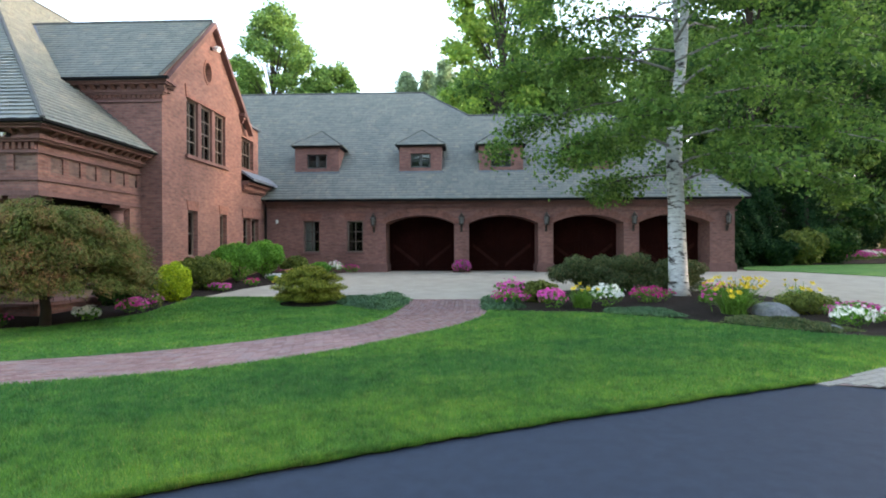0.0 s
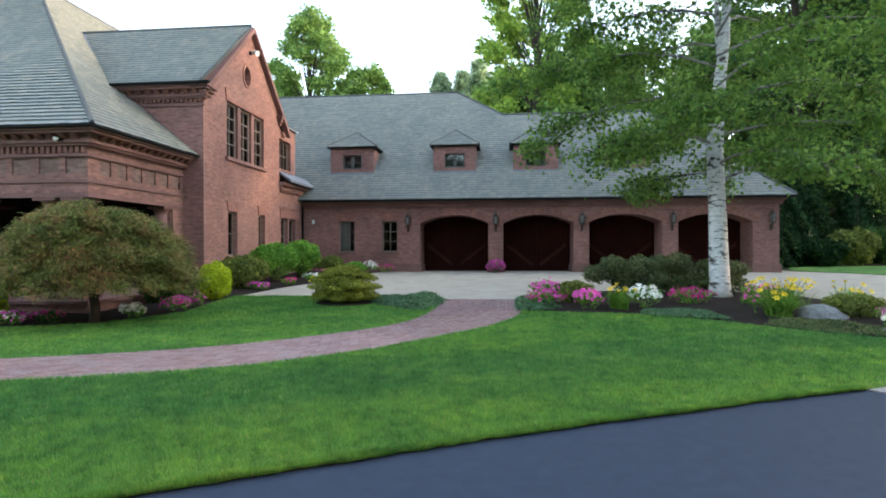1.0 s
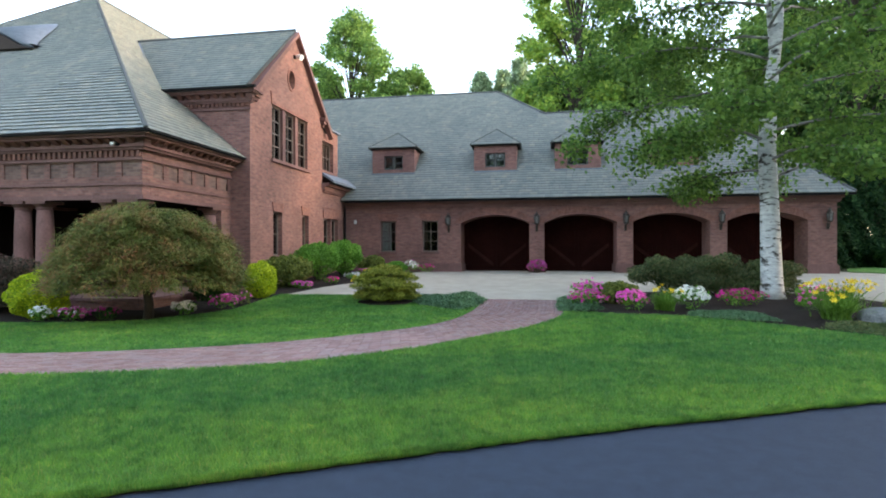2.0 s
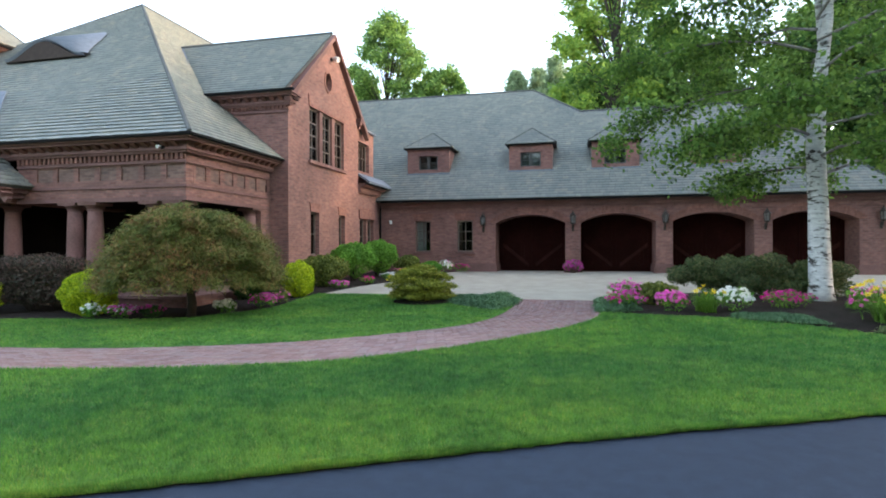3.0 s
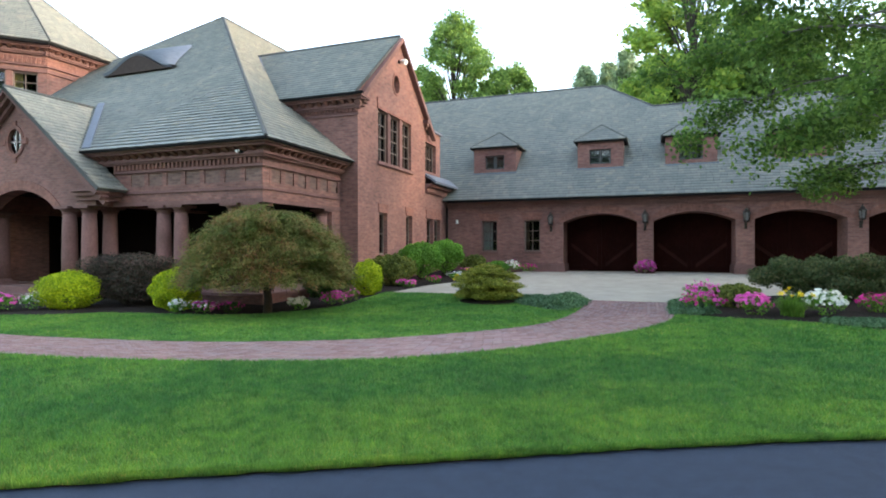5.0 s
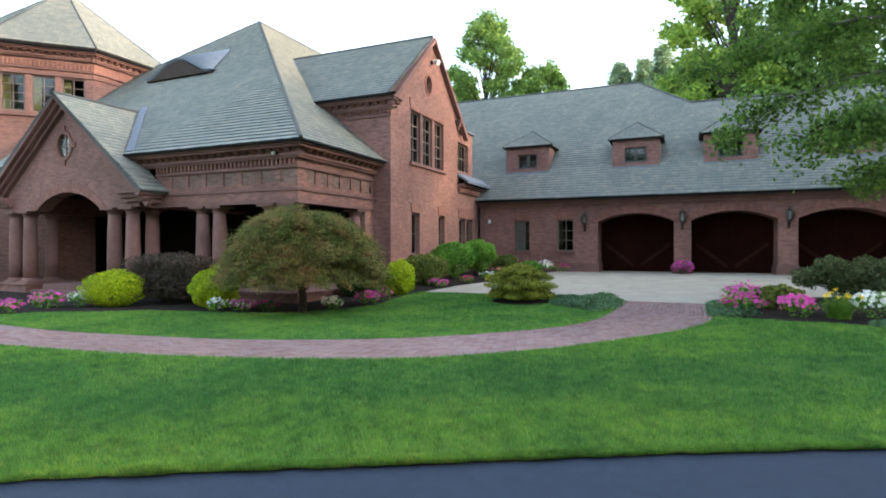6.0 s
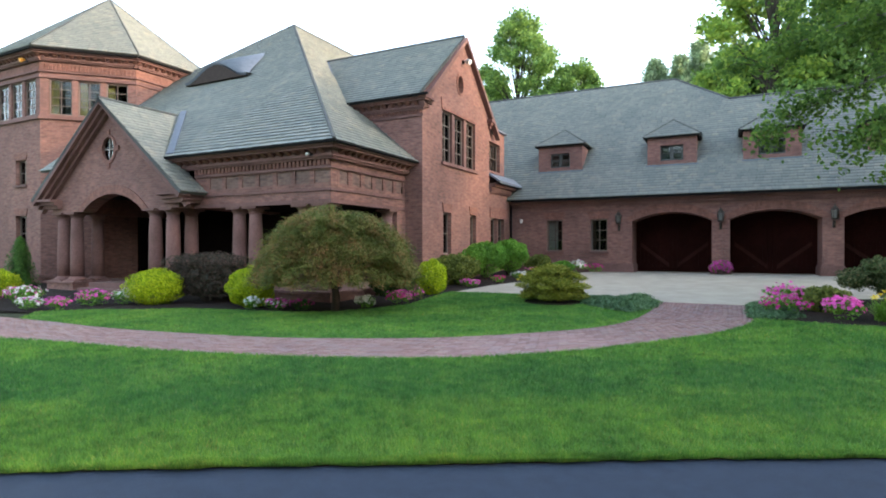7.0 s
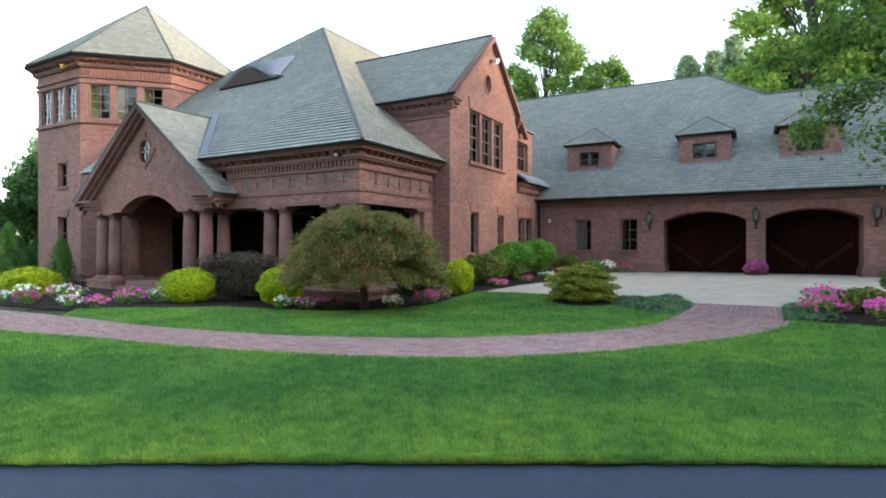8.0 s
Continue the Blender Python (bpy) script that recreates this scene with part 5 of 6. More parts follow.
shrub("golden_shrub", (-8.0, 15.0), [(0, 0, 0.52, 0.48, 0.5, 0.55)], 10000, 0.025, GOLD_LEAF, "upright clipped golden shrub near the brick corner", group="golden shrubs", seed=5, shell=0.8)
shrub("evergreen_shrub", (-8.75, 14.3), [(0, 0, 0.55, 0.55, 0.5, 0.6), (-0.35, -0.25, 0.4, 0.4, 0.35, 0.4)], 5000, 0.04, DARK_LEAF, "dark green evergreen shrub at the terrace corner", seed=6)
shrub("barberry_shrub", (-13.35, 11.35), [(u * 0.42, v * 0.42, h, 0.42, 0.4, 0.26) for u in (-2, -1, 0, 1, 2) for v in (-1, 0, 1) for h in (0.45, 0.78, 1.2 - 0.05 * abs(u))], 26000, 0.028, PURPLE_LEAF, "clipped purple-brown barberry on dark stems", seed=7, shell=0.7, stems=12)
shrub("olive_shrub", (-8.45, 17.7), mound(0.95, 0.75, 1.15, 12, R0, 0.75), 7000, 0.05, OLIVE_LEAF, "loose olive-green azalea below the window", seed=8)
shrub("cloud_shrub", (-8.25, 19.8), mound(0.95, 0.8, 1.5, 16, R0, 0.72, 0.22), 18000, 0.034, LIME_LEAF, "bright green rounded shrub on bare stems", group="green cloud shrubs", seed=9, shell=0.7, stems=9)
shrub("cloud_shrub", (-7.95, 21.7), mound(0.9, 0.8, 1.55, 16, R0, 0.72, 0.22), 17000, 0.036, LIME_LEAF, "bright green rounded shrub against the brick link", group="green cloud shrubs", seed=10, shell=0.7, stems=9)
shrub("olive_shrub", (-7.2, 23.4), mound(0.75, 0.6, 0.85, 8, R0, 0.7), 4000, 0.05, OLIVE_LEAF, "low olive-green shrub by the garage corner", seed=11)
shrub("evergreen_shrub", (-6.3, 23.9), mound(0.6, 0.5, 0.55, 6, R0, 0.7), 2500, 0.05, LIME_LEAF, "small pale green shrub by the garage wall", seed=12)


def spreading_juniper():
    rng = np.random.default_rng(21)
    lobes = []
    for k in range(34):
        a = 2.399 * k + rng.uniform(-0.3, 0.3)
        r = math.sqrt((k + 0.5) / 34) * 0.8
        h = 0.16 + 0.74 * (1 - r * r) + rng.uniform(-0.06, 0.1)
        lobes.append((0.93 * r * math.cos(a), 0.9 * r * math.sin(a), h, 0.3, 0.28, 0.09))
        if r > 0.5:
            lobes.append((0.9 * r * math.cos(a + 0.1), 0.88 * r * math.sin(a + 0.1), h * 0.45, 0.26, 0.24, 0.1))
    lobes.append((0, 0, 0.36, 0.6, 0.5, 0.34))
    s = shrub("juniper_shrub", (-4.05, 14.45), lobes, 22000, 0.035, GOLDEN_JUNIPER, "layered yellow-green juniper standing in the lawn", seed=13, slim=0.3, stems=14)
    return s


spreading_juniper()
sheet("mulch_ring", [(-4.05 + 0.75 * math.cos(a * 0.39), 14.35 + 0.6 * math.sin(a * 0.39)) for a in range(16)], 0.05, MULCH, "dark mulch ring round the juniper", "bed", 0.03, 0.03)


def ground_cover(name, outline, height, count, size, material, label, seed):
    """A low mat of foliage over an outline."""
    rng = np.random.default_rng(seed)
    P = np.array(outline)
    lo, hi = P.min(0), P.max(0)
    q = rng.uniform(lo, hi, (count * 3, 2))
    q = q[inside(q, P)][:count]
    spread = rng.normal(0, 0.05, q.shape)
    base = np.array([ground_z(v) for v in q[:, 1]])
    edge = np.full(len(q), 9.0)
    for c, e in zip(P, np.roll(P, -1, 0)):
        k = np.clip(((q - c) @ (e - c)) / ((e - c) @ (e - c)), 0, 1)[:, None]
        edge = np.minimum(edge, np.linalg.norm(q - c - k * (e - c), axis=1))
    edge = np.sqrt(np.minimum(1, edge / 0.45))
    bump = np.array([noise.noise(Vector((u * 2.2, v * 2.2, seed))) for u, v in q])
    z = base + 0.04 + height * edge * (0.5 + 0.7 * bump) * rng.uniform(0.5, 1.0, len(q))
    at = np.column_stack([q + spread, z])
    out = np.tile((0, 0, 1.0), (len(q), 1))
    t = thing(name, label, "ground cover", (P[:, 0].mean(), P[:, 1].mean(), base.mean()))
    me = leaves("foliage", at, out, size, material, rng, 0.7, 0.35)
    tagged(part("foliage", me, material, t), kind="stuff")


def inside(q, P):
    x, y = q[:, 0], q[:, 1]
    r = np.zeros(len(q), bool)
    for (x0, y0), (x1, y1) in zip(P, np.roll(P, -1, 0)):
        c = (y0 > y) != (y1 > y)
        if y0 != y1:
            r ^= c & (x < (x1 - x0) * (y - y0) / (y1 - y0) + x0)
    return r


ground_cover("creeping_juniper", [(-3.6, 15.4), (-3.2, 14.2), (-2.5, 13.5), (-1.95, 13.25), (-1.6, 13.8), (-1.5, 14.8), (-1.7, 15.5), (-2.6, 15.6)], 0.26, 12000, 0.04, JUNIPER_LEAF, "blue-green creeping juniper spilling over the path edge", 31)
ground_cover("creeping_juniper", [(0.45, 13.3), (1.0, 13.2), (1.4, 13.6), (1.3, 14.6), (0.9, 15.4), (0.5, 15.2)], 0.3, 6000, 0.04, JUNIPER_LEAF, "blue-green creeping juniper at the island corner", 32)
ground_cover("creeping_juniper", [(3.2, 12.75), (4.0, 12.45), (4.75, 12.3), (4.7, 13.3), (4.0, 13.6), (3.3, 13.3)], 0.16, 6000, 0.035, JUNIPER_LEAF, "grey-green creeping mat under the flowers", 33)
ground_cover("creeping_thyme", [(5.3, 11.6), (6.0, 10.95), (6.8, 10.4), (7.3, 10.5), (7.2, 11.4), (6.6, 12.0), (5.7, 12.3)], 0.14, 9000, 0.03, HEDGE_LEAF, "grey-green creeping thyme round the boulder", 34)


def hedge():
    rng = np.random.default_rng(41)
    lobes = []
    for k in range(44):
        u = rng.uniform(-2.2, 2.25)
        lobes.append((u, rng.uniform(-0.45, 0.45) + u * 0.06, rng.uniform(0.35, 1.0) - 0.07 * abs(u), rng.uniform(0.3, 0.48), rng.uniform(0.3, 0.45), rng.uniform(0.22, 0.32)))
    shrub("hedge", (4.75, 16.75), lobes, 48000, 0.03, HEDGE_LEAF, "low dense grey-green hedge behind the flowers", "hedge", seed=14, stems=30, shell=0.5)


hedge()
shrub("brown_shrub", (1.9, 14.7), mound(0.6, 0.45, 0.62, 8, R0, 0.7), 4000, 0.035, OLIVE_LEAF, "small brownish-green shrub among pink flowers", seed=15)
shrub("brown_shrub", (7.55, 12.75), mound(0.8, 0.5, 0.55, 8, R0, 0.75), 5000, 0.026, OLIVE_LEAF, "twiggy grey-brown shrub behind the boulder", seed=16)


def flowers(at, rx, ry, h, petals, label, seed, count=90, bloom=0.045, green=None, group="bedding flowers"):
    """A clump of bedding flowers: low foliage and many open blossoms of five petals."""
    rng = np.random.default_rng(seed)
    x, y = at
    z = ground_z(y) + 0.03
    f = thing("flower_clump", label, "flowers", (x, y, z), group)
    h *= 0.85
    lob = mound(rx, ry, h, 7, rng, 0.75)
    p, d = lobe_points(rng, lob, int(900 * max(0.4, rx * ry * 3)), 0.5)
    p += np.array([x, y, z])
    ok = p[:, 2] > z
    green = green or LIME_LEAF
    part("foliage", leaves("foliage", p[ok], d[ok], 0.035, green, rng, 0.6, 0.45), green, f)
    for mat, share in petals:
        n = int(count * share)
        p, d = lobe_points(rng, lob, n * 2, 0.97)
        keep = (d[:, 2] > -0.15)
        p, d = p[keep][:n], d[keep][:n]
        p = p + np.array([x, y, z]) + d * 0.02
        d = unit(d + rng.normal(0, 0.25, d.shape) + np.array([0, -0.25, 0.2]))
        a = unit(np.cross(d, rng.normal(0, 1, d.shape)))
        b = np.cross(d, a)
        s = bloom * rng.uniform(0.55, 1.05, (len(p), 1))
        quads = []
        for k in range(5):
            w0, w1, w2 = (2 * math.pi * (k + e) / 5 for e in (-0.42, 0, 0.42))
            quads.append(np.stack([p, p + (a * math.cos(w0) + b * math.sin(w0)) * s * 0.8 + d * s * 0.2, p + (a * math.cos(w1) + b * math.sin(w1)) * s * 1.1 + d * s * 0.15, p + (a * math.cos(w2) + b * math.sin(w2)) * s * 0.8 + d * s * 0.2], 1))
        tagged(part("blossom", quads_mesh("blossom", np.concatenate(quads), mat), mat, f), kind="stuff")
    return f


def daylily(at, r, h, n, bloom_n, label, seed):
    rng = np.random.default_rng(seed)
    x, y = at
    z = ground_z(y) + 0.02
    t = thing("daylily", label, "flowers", (x, y, z), "daylilies")
    strips = []
    for k in range(n):
        a, lean = rng.uniform(0, 6.28), rng.uniform(0.3, 1.0)
        L = h * rng.uniform(0.7, 1.15)
        o = np.array([x + rng.normal(0, r * 0.2), y + rng.normal(0, r * 0.2), z])
        side = np.array([-math.sin(a), math.cos(a), 0]) * 0.012
        prev = None
        for i in range(5):
            s = i / 4
            c = o + np.array([math.cos(a), math.sin(a), 0]) * r * 1.35 * lean * s ** 1.35 + np.array([0, 0, L * (s * 1.3 - 0.85 * lean * s ** 2.4)])
            w = side * (1 - s * 0.85)
            if prev is not None:
                strips.append([prev[0], prev[1], c + w, c - w])
            prev = (c - w, c + w)
    me = quads_mesh("foliage", np.array(strips), STRAP_LEAF)
    part("foliage", me, STRAP_LEAF, t, "arching strap leaves")
    petals = []
    for k in range(bloom_n):
        bm = bmesh.new()
        a, rr = rng.uniform(0, 6.28), r * rng.uniform(0.1, 1.2)
        c = np.array([x + rr * math.cos(a), y + rr * math.sin(a), z + h * rng.uniform(0.7, 1.1)])
        tube(bm, [(x + rr * 0.2 * math.cos(a), y + rr * 0.2 * math.sin(a), z), tuple(c)], [0.006, 0.004], 4)
        part("stalk", bm, STRAP_LEAF, t)
        ax = unit(np.array([[math.cos(a) * 0.5, math.sin(a) * 0.5 - 0.4, 0.8]]))[0]
        u = unit(np.cross(ax, [[0.3, 0.8, 0.5]]))[0]
        v = np.cross(ax, u)
        for i in range(6):
            w0, w1, w2 = (2 * math.pi * (i + e) / 6 for e in (-0.4, 0, 0.4))
            s = 0.09
            petals.append([c, c + (u * math.cos(w0) + v * math.sin(w0)) * s * 0.5 + ax * s * 0.6, c + (u * math.cos(w1) + v * math.sin(w1)) * s + ax * s * 0.7, c + (u * math.cos(w2) + v * math.sin(w2)) * s * 0.5 + ax * s * 0.6])
    part("blossom", quads_mesh("blossom", np.array(petals), YELLOW), YELLOW, t, "yellow trumpet blossoms")


daylily((2.85, 13.75), 0.42, 0.5, 260, 7, "yellow daylily clump with arching leaves", 51)
daylily((6.0, 12.7), 0.55, 0.55, 420, 6, "large yellow daylily clump beside the boulder", 52)
daylily((6.75, 14.2), 0.7, 0.62, 260, 34, "yellow daylily clump behind the boulder", 53)
daylily((7.95, 13.7), 0.5, 0.6, 160, 9, "yellow daylily clump near the concrete drive", 54)
daylily((-4.75, 14.75), 0.3, 0.75, 60, 8, "yellow lilies beside the juniper", 55)

flowers((1.1, 13.75), 0.5, 0.4, 0.55, [(MAGENTA, 0.6), (PINK, 0.4)], "magenta and pink petunias at the path corner", 61, 130)
flowers((1.15, 14.6), 0.5, 0.35, 0.75, [(PINK, 1.0)], "tall pink phlox at the island corner", 62, 120)
flowers((2.1, 13.6), 0.42, 0.35, 0.55, [(PINK, 1.0)], "bright pink petunias in dark mulch", 63, 120, 0.055)
flowers((3.5, 13.9), 0.5, 0.4, 0.65, [(WHITE, 1.0)], "white petunias in front of the hedge", 64, 150, 0.05)
flowers((4.75, 14.6), 0.65, 0.4, 0.5, [(MAGENTA, 1.0)], "deep crimson petunias beside the birch", 65, 180)
flowers((6.75, 15.2), 0.6, 0.4, 0.55, [(PINK, 0.8), (WHITE, 0.2)], "pink flowers behind the birch trunk", 66, 110)
flowers((6.2, 14.5), 0.3, 0.25, 0.3, [(PINK, 1.0)], "small pink flowers in mulch", 67, 14, 0.06)
flowers((7.45, 11.05), 0.55, 0.42, 0.5, [(WHITE, 1.0)], "white petunias at the end of the island bed", 68, 90, 0.055)
flowers((8.1, 12.0), 0.75, 0.4, 0.45, [(PINK, 0.5), (MAGENTA, 0.5)], "pink and magenta petunias at the drive edge", 69, 120)
flowers((8.5, 11.2), 0.5, 0.4, 0.5, [(WHITE, 0.8), (MAGENTA, 0.2)], "white and magenta petunias by the drive", 70, 80, 0.055)

flowers((-10.6, 10.35), 0.28, 0.25, 0.38, [(WHITE, 1.0)], "white petunias at the lawn edge", 71, 60)
flowers((-10.0, 10.55), 0.5, 0.3, 0.35, [(PINK, 0.8), (WHITE, 0.2)], "pink and white petunias under the maple", 72, 110)
flowers((-9.35, 10.75), 0.4, 0.28, 0.35, [(MAGENTA, 1.0)], "crimson petunias under the maple", 73, 45, green=DARK_LEAF)
flowers((-8.15, 11.75), 0.35, 0.3, 0.35, [(WHITE, 1.0)], "white petunias in dark mulch", 74, 70, 0.055)
flowers((-7.75, 12.75), 0.45, 0.4, 0.42, [(PINK, 1.0)], "bright pink petunias beside the golden shrub", 75, 130)
flowers((-7.75, 13.6), 0.35, 0.3, 0.4, [(PINK, 0.5)], "fading pink flowers at the lawn edge", 76, 40, green=OLIVE_LEAF)
flowers((-15.0, 8.15), 0.4, 0.35, 0.38, [(PINK, 1.0)], "pink petunias at the lawn tip", 77, 110)
flowers((-15.75, 7.9), 0.5, 0.35, 0.35, [(WHITE, 0.8), (PINK, 0.2)], "white petunias at the path bend", 78, 110)
flowers((-15.3, 9.2), 0.65, 0.5, 0.5, [(PINK, 1.0)], "pink petunias before the porch steps", 79, 170)
flowers((-14.7, 9.7), 0.4, 0.35, 0.5, [(WHITE, 1.0)], "white petunias before the porch steps", 80, 80)
flowers((-17.6, 7.7), 0.6, 0.4, 0.45, [(MAGENTA, 1.0)], "magenta petunias by the walkway", 81, 130)
flowers((-18.8, 7.5), 0.5, 0.4, 0.42, [(WHITE, 1.0)], "white petunias by the walkway", 82, 110)
flowers((-17.4, 8.6), 0.9, 0.5, 0.6, [(PINK, 0.5), (WHITE, 0.5)], "pink and white flowers before the tower", 83, 200)
flowers((-19.2, 8.4), 0.6, 0.4, 0.55, [(WHITE, 1.0)], "white flowers before the tower", 84, 80)
flowers((-20.2, 7.5), 0.6, 0.4, 0.4, [(PINK, 0.7), (MAGENTA, 0.3)], "pink petunias by the golden shrub", 85, 130)
flowers((-22.0, 7.4), 0.6, 0.4, 0.4, [(WHITE, 0.5), (PINK, 0.5)], "pink and white petunias along the walkway", 86, 110)
flowers((-7.75, 17.3), 0.5, 0.3, 0.3, [(PINK, 1.0)], "pink flowers beside the concrete walk", 87, 90)
flowers((-7.3, 18.9), 0.35, 0.25, 0.3, [(MAGENTA, 1.0)], "crimson flowers beside the concrete walk", 88, 60)
flowers((-7.0, 20.3), 0.35, 0.3, 0.35, [(WHITE, 1.0)], "white flowers below the green shrubs", 89, 50)
flowers((-6.8, 21.6), 0.5, 0.4, 0.45, [(PINK, 0.6), (MAGENTA, 0.2)], "pink flowers below the green shrubs", 90, 70, green=OLIVE_LEAF)
flowers((-6.5, 22.6), 0.5, 0.4, 0.45, [(MAGENTA, 0.6)], "crimson flowers by the drive", 91, 60, green=OLIVE_LEAF)
flowers((-5.75, 24.3), 0.5, 0.35, 0.6, [(WHITE, 0.8), (PINK, 0.2)], "white flowers against the garage wall", 92, 120, 0.055)
flowers((-5.1, 24.8), 0.5, 0.3, 0.4, [(MAGENTA, 1.0)], "magenta flowers against the garage wall", 93, 90)
for k in range(6):
    flowers((29 + k * 2.6, 43 + k * 2.7), 1.6, 0.8, 0.9, [((PINK, 1.0), (WHITE, 1.0), (MAGENTA, 1.0))[k % 3]], ("pink", "white", "magenta")[k % 3] + " flowers in the bed below the woods", 94 + k, 260, 0.11)


def flower_pot(x, y):
    z = ground_z(y)
    t = thing("flower_pot", "low dark pot of pink petunias by the garage pier", "flower pot", (x, y, z))
    bm = bmesh.new()
    lathe(bm, (x, y, z), [(0.15, 0.0), (0.2, 0.16), (0.23, 0.24), (0.24, 0.26), (0.2, 0.26), (0.18, 0.2)], 16)
    part("pot", bm, plain("dark_clay", (0.08, 0.045, 0.035), 0.8), t)
    rng = np.random.default_rng(5)
    lob = [(0, 0, 0.36, 0.38, 0.3, 0.2), (-0.2, -0.1, 0.26, 0.24, 0.2, 0.16), (0.2, -0.1, 0.28, 0.24, 0.2, 0.16)]
    p, d = lobe_points(rng, lob, 900, 0.6)
    p += np.array([x, y, z])
    part("foliage", leaves("foliage", p, d, 0.04, LIME_LEAF, rng), LIME_LEAF, t)
    p, d = lobe_points(rng, lob, 700, 0.95)
    p += np.array([x, y, z])
    tagged(part("blossom", leaves("blossom", p, d, 0.05, PINK, rng, 0.5, 0.9), PINK, t, "bright pink blossoms"), kind="stuff")


flower_pot(-0.17, GY - 0.38)


def boulder(x, y, rx, ry, h, seed):
    bm = bmesh.new()
    bmesh.ops.create_icosphere(bm, subdivisions=4, radius=1.0)
    z = ground_z(y)
    for v in bm.verts:
        n = noise.fractal(v.co * 1.3 + Vector((seed, 0, 0)), 1.0, 2.0, 4)
        c = v.co * (1 + 0.22 * n)
        lean = 1.0 - 0.35 * c.x
        v.co = Vector((x + c.x * rx, y + c.y * ry, z - 0.05 + max(-0.1, c.z * h * lean)))
    b = part("boulder", bm, ROCK, None)
    tagged(b, "pale grey weathered boulder half sunk in mulch", "rock")


boulder(6.85, 12.55, 0.5, 0.36, 0.36, 3)
boulder(7.0, 10.75, 0.22, 0.15, 0.16, 9)


def laceleaf_maple():
    rng = np.random.default_rng(101)
    x, y, z = -8.52, 11.0, 0.0
    t = thing("laceleaf_maple", "weeping laceleaf Japanese maple with olive and bronze foliage", "tree", (x, y, z))
    bm = bmesh.new()
    tube(bm, [(x, y, z - 0.05), (x + 0.05, y - 0.02, 0.35), (x - 0.06, y + 0.04, 0.75), (x + 0.03, y, 1.2)], [0.12, 0.1, 0.085, 0.06], 10)
    smooth(part("trunk", bm, MAPLE_BARK, t))
    def dome(r, a):
        lump = 0.1 * math.sin(2.3 * a + 0.6) + 0.07 * math.sin(5.1 * a + 1.9 + 3 * r)
        return 0.86 + (1.52 + lump) * (1 - min(1.0, r) ** 2.7) ** 0.74

    pts, ways, falls = [], [], []
    wood = bmesh.new()
    for k in range(640):
        r = math.sqrt((k + 0.5) / 640)
        a = 2.399963 * k + rng.uniform(-0.1, 0.1)
        lump = noise.noise(Vector((r * math.cos(a), r * math.sin(a), 0)) * 2.8 + Vector((3.1, 0.7, 0)))
        reach = (1.52 + 0.12 * math.sin(3 * a + 0.5)) * (1 + 0.12 * lump)
        deep = rng.choice([0.0, 0.0, 0.22, 0.44]) * rng.uniform(0.5, 1.0) - 0.24 * lump
        out = Vector((math.cos(a), math.sin(a), 0))
        side = Vector((-math.sin(a), math.cos(a), 0))
        bend = rng.uniform(-0.22, 0.22)
        long = rng.uniform(0.32, 0.62)
        o = Vector((x, y, z + dome(r, a) - deep)) + out * reach * r
        line = [o + out * long * f + side * bend * f + Vector((0, 0, 0.05 * math.sin(math.pi * f) - (0.06 + 0.22 * r) * f ** 1.6)) for f in (0, 0.25, 0.5, 0.75, 1.0)]
        tube(wood, line, [0.007, 0.006, 0.005, 0.004, 0.002], 3)
        n = 250
        f = rng.uniform(0.0, 1.0, n) ** 0.8 * 3.999
        i = f.astype(int)
        L = np.array([tuple(v) for v in line])
        c = L[i] + (L[i + 1] - L[i]) * (f - i)[:, None]
        c += rng.normal(0, 1, (n, 3)) * np.array([0.11, 0.11, 0.02])
        c[:, 2] -= 0.035 * np.abs(rng.normal(0, 1, n))
        pts.append(c)
        ways.append(np.tile((out.x * 0.25, out.y * 0.25, 0.95), (n, 1)))
        falls.append(np.tile((out.x * 0.9, out.y * 0.9, -0.22), (n, 1)))
        if k % 24 == 0:
            bm = bmesh.new()
            m = line[1]
            tube(bm, [(x, y, 0.85), (x + (m.x - x) * 0.5, y + (m.y - y) * 0.5, min(m.z, 1.5)), tuple(m)], [0.032, 0.022, 0.008], 6)
            part("limb", bm, MAPLE_BARK, t)
    tagged(part("twig_spray", wood, MAPLE_BARK, t), kind="stuff")
    p, d, h = np.concatenate(pts), np.concatenate(ways), np.concatenate(falls)
    keep = p[:, 2] > 0.7 + 0.06 * np.sin(p[:, 0] * 5)
    part("crown", leaves("crown", p[keep], d[keep], 0.04, MAPLE_LEAF, rng, 0.4, 0.22, h[keep]), MAPLE_LEAF, t)


laceleaf_maple()


